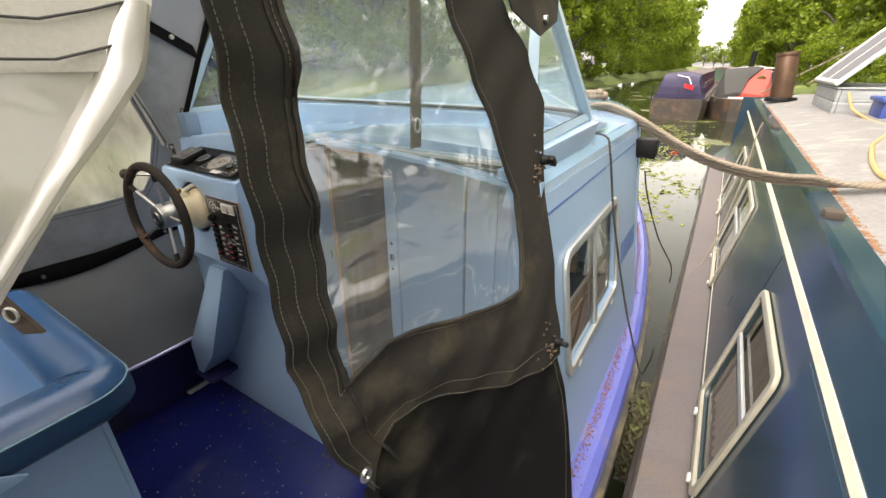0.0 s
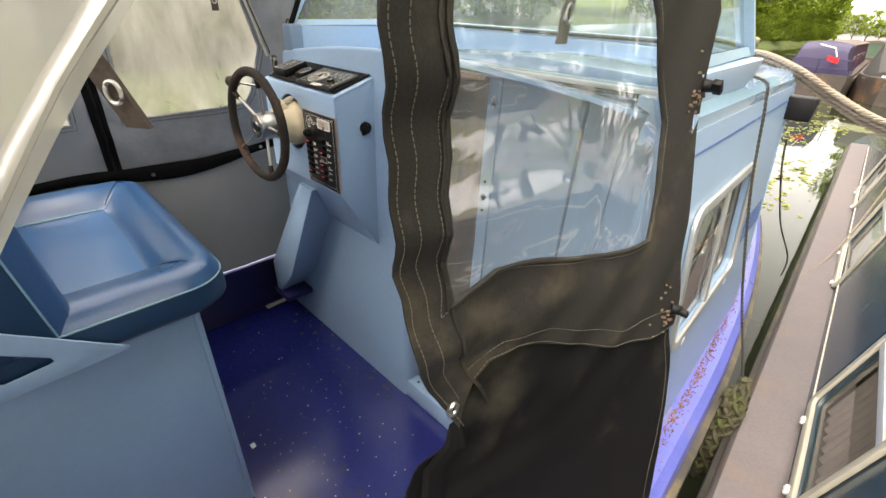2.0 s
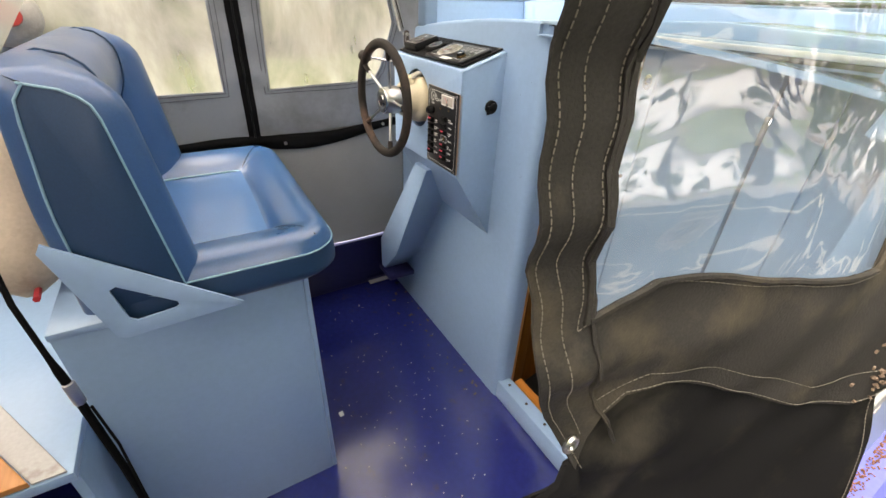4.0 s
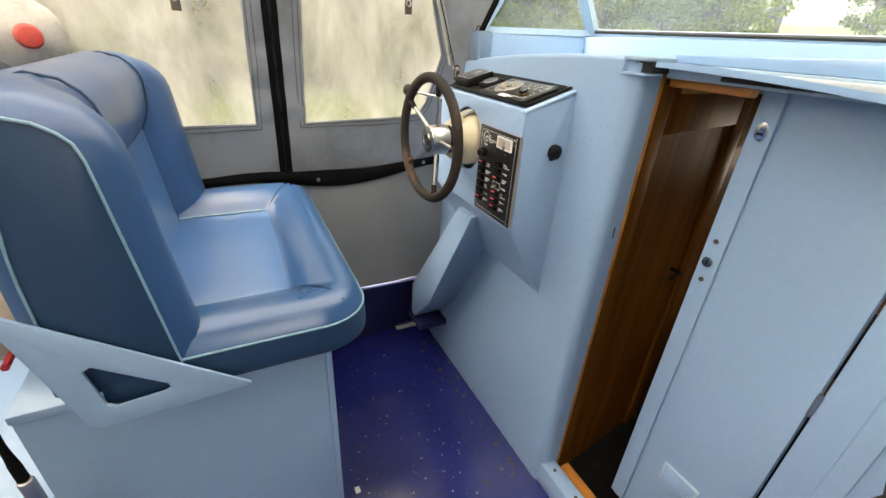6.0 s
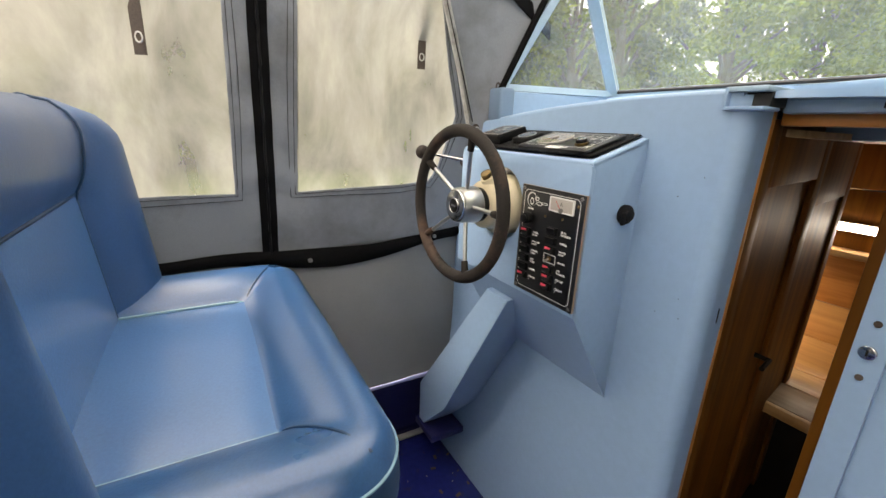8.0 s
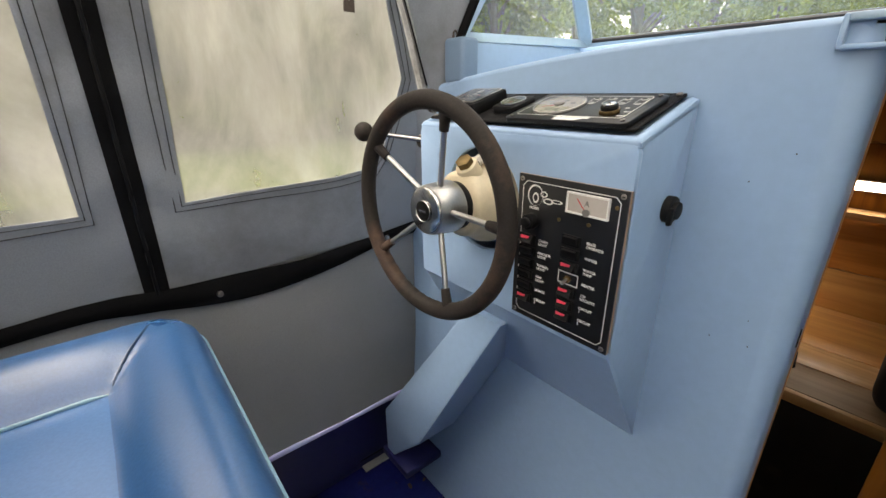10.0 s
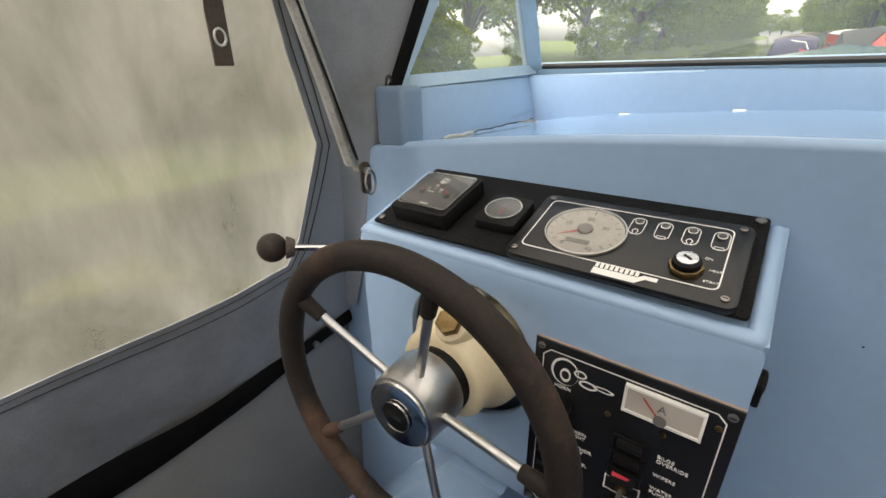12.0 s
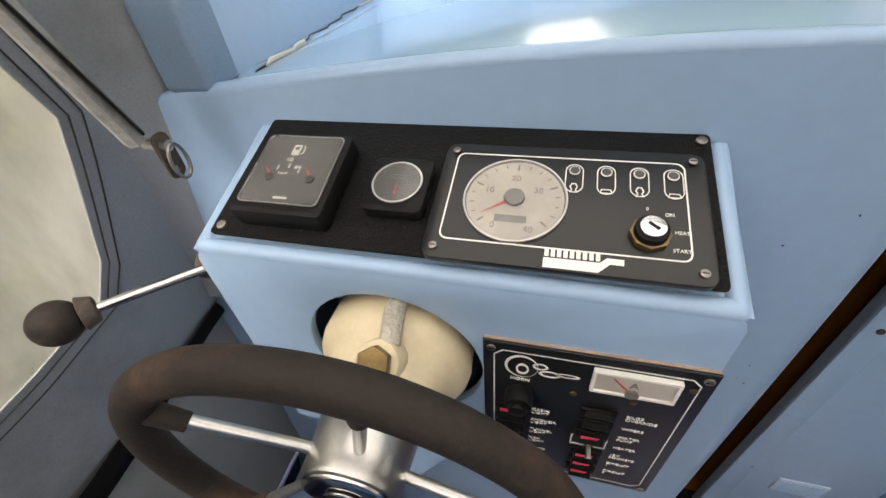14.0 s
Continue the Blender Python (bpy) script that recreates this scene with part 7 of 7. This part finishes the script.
# ---- boats moored ahead ----
def far_boat(x0, x1, y0, length, hull_m, cabin_m, roof_m, label, cab_h, stern):
    b = thing("narrowboat", ((x0 + x1) / 2, y0, WATER), label, "boat", "boats moored ahead")
    m = (x0 + x1) / 2

    def sec(y, k, zs):
        return [Vector((m + (x - m) * k, y, z)) for x, z in zs]

    hull = ((x0, 0.62), (x0 - 0.04, 0.5), (x0 + 0.02, -0.4), (x1 - 0.02, -0.4), (x1 + 0.04, 0.5), (x1, 0.62))
    part("hull", loft([sec(y0, 0.86 if stern else 0.35, hull), sec(y0 + 0.7, 0.98 if stern else 0.8, hull), sec(y0 + 1.8, 1, hull), sec(y0 + length - 2, 1, hull), sec(y0 + length, 0.4, hull)]), hull_m, b)
    c0 = y0 + (1.0 if stern else 2.6)
    i = 0.16
    cab = ((x0 + i, 0.62), (x0 + i + 0.14, cab_h), (m, cab_h + 0.08), (x1 - i - 0.14, cab_h), (x1 - i, 0.62))
    part("cabin", loft([sec(c0, 1, cab), sec(y0 + length - 2.4, 1, cab)]), cabin_m, b)
    part("roof", loft([[Vector((x, y, z)) for x, z in ((x0 + i + 0.10, cab_h + 0.005), (m, cab_h + 0.10), (x1 - i - 0.10, cab_h + 0.005), (x1 - i - 0.10, cab_h - 0.03), (x0 + i + 0.10, cab_h - 0.03))] for y in (c0 - 0.03, y0 + length - 2.3)]), roof_m, b)
    part("rubbing_band", loft([sec(y0 + 0.66, 1.0 if stern else 0.82, ((x0 - 0.05, 0.50), (x0 - 0.05, 0.56), (x1 + 0.05, 0.56), (x1 + 0.05, 0.50))), sec(y0 + length - 2, 1.0, ((x0 - 0.05, 0.50), (x0 - 0.05, 0.56), (x1 + 0.05, 0.56), (x1 + 0.05, 0.50)))]), RUST, b)
    for k in range(4):
        y = c0 + 1.0 + 2.2 * k
        for s, xx in ((-1, x0 + i), (1, x1 - i)):
            if y + 0.8 < y0 + length - 2.4:
                part("window", box((xx + 0.03 * -s - 0.012, y, 0.80), (xx + 0.10 * -s + 0.012, y + 0.7, 1.06), 0.01), DARKGLASS, b)
    return b, c0


PURPLE = surface("purple_navy_paint", (0.022, 0.016, 0.062), 0.6, 0.2, 3, 60, 0.03)
OLDHULL = surface("rusty_black_hull", (0.045, 0.035, 0.030), 0.6, 0.4, 3, 60, 0.2, stain=(0.18, 0.10, 0.05), stain_scale=2.5, stain_amount=0.5)
BROWNROOF = surface("dull_brown_roof", (0.12, 0.095, 0.085), 0.8, 0.2, 2, 40, 0.1)
REDCAB = surface("faded_red_paint", (0.42, 0.06, 0.045), 0.5, 0.15, 3, 60, 0.05)
TARP = surface("dark_grey_tarpaulin", (0.035, 0.035, 0.034), 0.8, 0.2, 4, 60, 0.2)
GREENCAB = surface("dull_green_paint", (0.05, 0.09, 0.06), 0.5, 0.2, 3, 60, 0.05)
WHITEROOF = surface("off_white_roof_paint", (0.62, 0.60, 0.55), 0.6, 0.1, 2, 40, 0.05)
b1, c0 = far_boat(-0.86, 0.80, 15.6, 15, OLDHULL, PURPLE, BROWNROOF, "purple navy narrowboat with a covered stern moored ahead", 1.36, True)
part("stern_cover", loft([[Vector((x, y, z)) for x, z in ((-0.75, 0.62), (-0.55, zt), (-0.03, zt + 0.06), (0.49, zt), (0.69, 0.62))] for y, zt in ((15.72, 1.16), (15.80, 1.30), (16.6, 1.38))]), PURPLE, b1, "purple canvas stern cover")
for z in (0.78, 1.0):
    part("stern_rail", tube([(-0.80, 15.7, z), (-0.03, 15.55, z), (0.74, 15.7, z)], 0.012, 6), PURPLE, b1)
for x in (-0.8, -0.03, 0.74):
    part("rail_post", rod((x, 15.66, 0.6), (x, 15.66, 1.02), 0.014, seg=6), PURPLE, b1)
part("red_flag", sheet(lambda u, v: Vector((0.10 + 0.28 * u, 15.5 + 0.03 * math.sin(9 * u), 0.98 + 0.13 * v - 0.08 * u)), 8, 4, 0.004), REDPAINT, b1, "small red and white flag")
part("white_pole", tube([(-0.15, 15.6, 1.35), (0.20, 15.5, 1.28), (0.30, 15.5, 1.08)], 0.015, 6), WHITE, b1)
b2, c0 = far_boat(1.18, 3.1, 16.1, 14, OLDHULL, REDCAB, WHITEROOF, "faded red narrowboat with a grey tarpaulin moored ahead", 1.42, False)
part("fore_cabin", loft([[Vector((2.14 + (x - 2.14) * k, y, z)) for x, z in ((1.30, 0.60), (1.50, zt), (2.14, zt + 0.06), (2.78, zt), (2.98, 0.60))] for y, zt, k in ((17.0, 0.72, 0.75), (17.6, 1.10, 0.92), (18.5, 1.46, 1.0), (18.8, 1.46, 1.0))]), REDCAB, b2, "faded red sloping cabin front")
part("tarpaulin", loft([[Vector((2.14 + (x - 2.14) * k, y, z)) for x, z in ((1.26, 0.62), (1.44, zt), (2.05 + s, zt + 0.09), (2.25 + s, zt + 0.05), (1.95 + s, 0.62))] for y, zt, k, s in ((16.9, 0.72, 0.78, -0.25), (17.5, 1.14, 0.95, -0.1), (18.5, 1.50, 1.03, 0.25), (18.85, 1.50, 1.03, 0.3))]), TARP, b2, "dark grey tarpaulin over the fore deck")
part("white_bow_band", box((1.70, 16.72, 0.50), (2.75, 16.80, 0.66), 0.01), WHITE, b2)
part("porthole", rod((2.52, 17.95, 1.20), (2.52, 17.80, 1.17), 0.13, seg=20, bevel=0.01), BRASS, b2)
part("chimney", rod((2.2, 20.0, 1.45), (2.2, 20.0, 2.1), 0.09, seg=12), BLACKPLASTIC, b2)
b2.location.x -= 0.32
far_boat(-0.3, 1.7, 33.0, 16, OLDHULL, GREENCAB, BROWNROOF, "dull green narrowboat far ahead", 1.35, True)
far_boat(1.9, 3.9, 32.0, 16, OLDHULL, PURPLE, WHITEROOF, "dark narrowboat with a pale roof far ahead", 1.4, True)
far_boat(1.9, 3.9, 50.0, 16, OLDHULL, GREENCAB, BROWNROOF, "green narrowboat in the far line of boats", 1.4, True)
# ---- water, banks ----
def water_mat():
    m, n, l, p = node_mat("still_canal_water")
    p.inputs["Base Color"].default_value = (0.020, 0.026, 0.014, 1)
    p.inputs["Roughness"].default_value = 0.03
    p.inputs["IOR"].default_value = 1.33
    co = n.new("ShaderNodeTexCoord")
    nz = n.new("ShaderNodeTexNoise")
    nz.inputs["Scale"].default_value, nz.inputs["Detail"].default_value = 2.2, 3
    l.new(co.outputs["Object"], nz.inputs["Vector"])
    b = n.new("ShaderNodeBump")
    b.inputs["Strength"].default_value, b.inputs["Distance"].default_value = 0.05, 0.03
    l.new(nz.outputs["Fac"], b.inputs["Height"])
    l.new(b.outputs["Normal"], p.inputs["Normal"])
    wd = n.new("ShaderNodeTexNoise")
    wd.inputs["Scale"].default_value, wd.inputs["Detail"].default_value = 0.5, 8
    l.new(co.outputs["Object"], wd.inputs["Vector"])
    r_ = n.new("ShaderNodeMapRange")
    r_.inputs["From Min"].default_value, r_.inputs["From Max"].default_value = 0.56, 0.66
    l.new(wd.outputs["Fac"], r_.inputs["Value"])
    mix = n.new("ShaderNodeMix")
    mix.data_type = "RGBA"
    mix.inputs["A"].default_value, mix.inputs["B"].default_value = (0.020, 0.026, 0.014, 1), (0.085, 0.095, 0.025, 1)
    l.new(r_.outputs["Result"], mix.inputs["Factor"])
    l.new(mix.outputs["Result"], p.inputs["Base Color"])
    rr = n.new("ShaderNodeMapRange")
    rr.inputs["To Min"].default_value, rr.inputs["To Max"].default_value = 0.03, 0.35
    l.new(r_.outputs["Result"], rr.inputs["Value"])
    l.new(rr.outputs["Result"], p.inputs["Roughness"])
    return m


bm = bmesh.new()
bm.faces.new([bm.verts.new(p) for p in ((-400, -600, WATER), (400, -600, WATER), (400, 900, WATER), (-400, 900, WATER))])
setting("water", bm, water_mat(), "still green canal water with weed")
WEED = surface("yellow_green_weed", (0.17, 0.19, 0.045), 0.8, 0.4, 40, 200, 0.2)
bm = bmesh.new()
random.seed(77)
for k in range(900):
    y = random.uniform(4.5, 14.5)
    band_x = 0.55 + 0.35 * math.sin(y * 1.3) + 0.25 * math.sin(y * 3.1)
    x = band_x + random.gauss(0, 0.22) if random.random() < 0.75 else random.uniform(-1.5, 1.25)
    if x > 1.27:
        continue
    s_ = random.uniform(0.010, 0.045)
    n_ = random.randint(5, 7)
    a0 = random.uniform(0, 6)
    bm.faces.new([bm.verts.new((x + s_ * random.uniform(0.6, 1.2) * math.cos(a0 + 2 * math.pi * q / n_), y + 1.6 * s_ * random.uniform(0.6, 1.2) * math.sin(a0 + 2 * math.pi * q / n_), WATER + 0.004)) for q in range(n_)])
tagged(part("floating_weed", bm, WEED), "yellow green weed and leaf scraps floating on the water", "water weed", "", "stuff")
GRASS = surface("bank_grass", (0.11, 0.15, 0.040), 0.9, 0.4, 1.2, 30, 0.5, stain=(0.20, 0.19, 0.07), stain_scale=0.5, stain_amount=0.5)


def bank(x_in, x_out, s):
    def at(u, v):
        y = -120 + 320 * v
        wob = 0.5 * math.sin(y * 0.31) + 0.3 * math.sin(y * 0.83 + 1)
        x = x_in + (x_out - x_in) * u ** 1.6
        z = -0.3 + 0.75 * smooth(0, 0.02, u) + 0.5 * smooth(0.02, 0.2, u) + 0.06 * math.sin(y * 1.7 + u * 40)
        return Vector((x + wob * s, y, z))
    return sheet(at, 26, 200)


setting("ground_port", bank(-7.8, -300, 1), GRASS, "grassy far bank of the canal")
setting("ground_starboard", bank(4.3, 300, -0.5), GRASS, "grassy near bank behind the boats")

# ---- trees ----
def leaf_mat(name, a, b):
    m, n, l, p = node_mat(name)
    geo = n.new("ShaderNodeNewGeometry")
    cr_ = n.new("ShaderNodeValToRGB")
    cr_.color_ramp.elements[0].color, cr_.color_ramp.elements[1].color = (*a, 1), (*b, 1)
    l.new(geo.outputs["Random Per Island"], cr_.inputs["Fac"])
    l.new(cr_.outputs["Color"], p.inputs["Base Color"])
    p.inputs["Roughness"].default_value = 0.55
    tr = n.new("ShaderNodeBsdfTranslucent")
    l.new(cr_.outputs["Color"], tr.inputs["Color"])
    mx = n.new("ShaderNodeMixShader")
    mx.inputs["Fac"].default_value = 0.5
    l.new(p.outputs[0], mx.inputs[1])
    l.new(tr.outputs[0], mx.inputs[2])
    l.new(mx.outputs[0], n["Material Output"].inputs["Surface"])
    return m


LEAF = leaf_mat("spring_leaves", (0.10, 0.16, 0.010), (0.28, 0.36, 0.030))
LEAFDARK = leaf_mat("dull_leaves", (0.05, 0.08, 0.02), (0.13, 0.17, 0.05))
BARK = surface("grey_bark", (0.12, 0.10, 0.085), 0.9, 0.3, 6, 60, 0.5)


def crown_mesh(seed, h, spread, clumps, leaves, size, low=0.22):
    """Many small leaves in clumps round the ends of limbs."""
    rng = np.random.default_rng(seed)
    cz = rng.uniform(low, 1.0, clumps)
    ang = rng.uniform(0, 2 * np.pi, clumps)
    prof = np.sqrt(np.clip(1 - ((cz - 0.55) / 0.52) ** 2, 0.05, 1))
    rad = spread * prof * np.sqrt(rng.uniform(0.1, 1.0, clumps))
    centre = np.stack([rad * np.cos(ang), rad * np.sin(ang), cz * h], 1)
    size_c = spread * rng.uniform(0.13, 0.32, clumps)
    idx = rng.integers(0, clumps, leaves)
    d = rng.normal(size=(leaves, 3))
    d /= np.linalg.norm(d, axis=1)[:, None]
    pos = centre[idx] + d * (size_c[idx] * rng.uniform(0.3, 1.0, leaves) ** 0.5)[:, None] * np.array([1, 1, 0.75])
    a = rng.normal(size=(leaves, 3))
    a /= np.linalg.norm(a, axis=1)[:, None]
    b = np.cross(a, rng.normal(size=(leaves, 3)))
    b /= np.linalg.norm(b, axis=1)[:, None]
    s = (size * rng.uniform(0.6, 1.3, leaves))[:, None]
    verts = np.stack([pos - a * s, pos + b * s * 0.5, pos + a * s, pos - b * s * 0.5], 1).reshape(-1, 3)
    faces = np.arange(leaves * 4).reshape(-1, 4)
    me = bpy.data.meshes.new("crown")
    me.from_pydata(verts.tolist(), [], faces.tolist())
    return me, centre


def tree(name, seed, h, spread, clumps, leaves, size, mat, label, low=0.22):
    t_ = thing(name, (0, 0, 0), label, "tree", "trees along the banks")
    me, centre = crown_mesh(seed, h, spread, clumps, leaves, size, low)
    me.materials.append(mat)
    cr_ = new("crown", me)
    cr_.parent = t_
    rnd = random.Random(seed)
    bm = tube([(0.15 * math.sin(2 * t), 0.12 * math.cos(3 * t) - 0.12, h * 0.8 * t) for t in np.linspace(0, 1, 9)], lambda t: 0.026 * h * (1 - 0.8 * t), 8)
    for c in centre[:: max(1, len(centre) // 14)]:
        z0 = c[2] * rnd.uniform(0.35, 0.6)
        p0 = Vector((0, 0, z0))
        p2 = Vector(c)
        p1 = p0.lerp(p2, 0.5) + Vector((rnd.uniform(-0.2, 0.2), rnd.uniform(-0.2, 0.2), 0.25))
        tube([p0, p1, p2], lambda t: 0.009 * h * (1 - 0.8 * t), 5, bm)
    part("trunk", bm, BARK, t_)
    return t_


kinds = [tree("leafy_tree", 3, 10.0, 3.6, 95, 15000, 0.15, LEAF, "broad tree in fresh spring leaf on the bank"),
         tree("leafy_tree", 8, 12.0, 3.2, 100, 15000, 0.15, LEAF, "tall tree in fresh spring leaf on the bank", 0.15),
         tree("bush", 12, 3.2, 2.4, 50, 9000, 0.10, LEAF, "dense leafy bush at the water's edge", 0.05),
         tree("sparse_tree", 17, 11.0, 3.0, 70, 6500, 0.12, LEAFDARK, "half bare tree with dull young leaves on the bank", 0.2)]
spots = []
random.seed(31)
for k in range(15):
    y = 12 + 8.5 * k
    spots.append((k % 2, -11.5 + random.uniform(-1.5, 1.2), y + random.uniform(-2, 2), random.uniform(1.15, 1.5)))
    spots.append((2, -9.2 + random.uniform(-0.4, 0.4), y + 3 + random.uniform(-2, 2), random.uniform(0.6, 1.0)))
for k in range(13):
    y = 14 + 9.0 * k
    spots.append(((k + 1) % 2, 8.6 + random.uniform(-1.0, 1.5), y + random.uniform(-2, 2), random.uniform(1.1, 1.4)))
    spots.append((2, 6.2 + random.uniform(-0.5, 0.5), y - 2 + random.uniform(-2, 2), random.uniform(0.6, 0.9)))
for k in range(13):
    spots.append((3, -10.0 + random.uniform(-0.7, 0.5), -14 + 2.1 * k + random.uniform(-0.8, 0.8), random.uniform(0.55, 0.8)))
    spots.append((2, -10.0 + random.uniform(-0.5, 0.3), -13 + 2.2 * k, random.uniform(0.5, 0.8)))
for k, x in enumerate((5.2, 5.2, 4.9, 4.7, 4.2, 3.0)):
    spots.append((k % 2, x, 46 + 16 * k, 1.15))
    spots.append((2, x - 0.6, 52 + 16 * k, 1.0))
for k in range(14):
    spots.append((k % 2, -26 + 3.0 * k + random.uniform(-0.8, 0.8), 178 + random.uniform(-5, 5), random.uniform(0.5, 0.72)))
for k in range(11):
    spots.append((k % 2, -14.0 + random.uniform(-1.0, 0.6), -15 + 2.6 * k + random.uniform(-0.8, 0.8), random.uniform(0.75, 1.0)))
for k in range(16):
    spots.append((2, -12.6 + random.uniform(-0.8, 0.8), -17 + 2.1 * k + random.uniform(-0.5, 0.5), random.uniform(1.0, 1.35)))
spots += [(1, 7.5, 4.0, 1.0), (0, 9.0, -4.0, 1.0), (1, 8.5, -12.0, 1.0), (2, 6.5, 8.5, 0.8)]
for k in range(8):
    spots.append((k % 2, (-22, -18, -14, -11, 7, 10, 14, 18)[k], 165 + 6 * (k % 3), 0.45))
first = {}
for i, (kd, x, y, s) in enumerate(spots):
    rot = random.uniform(0, 360)
    m = Matrix.Translation((x, y, 0.55)) @ pose(0, 0, 0, 0, 0, rot)
    if kd not in first:
        first[kd] = kinds[kd]
        kinds[kd].matrix_basis = m
        kinds[kd].scale = (s, s, s)
    else:
        c_ = copy_thing(kinds[kd], m)
        c_.scale = (s, s, s)
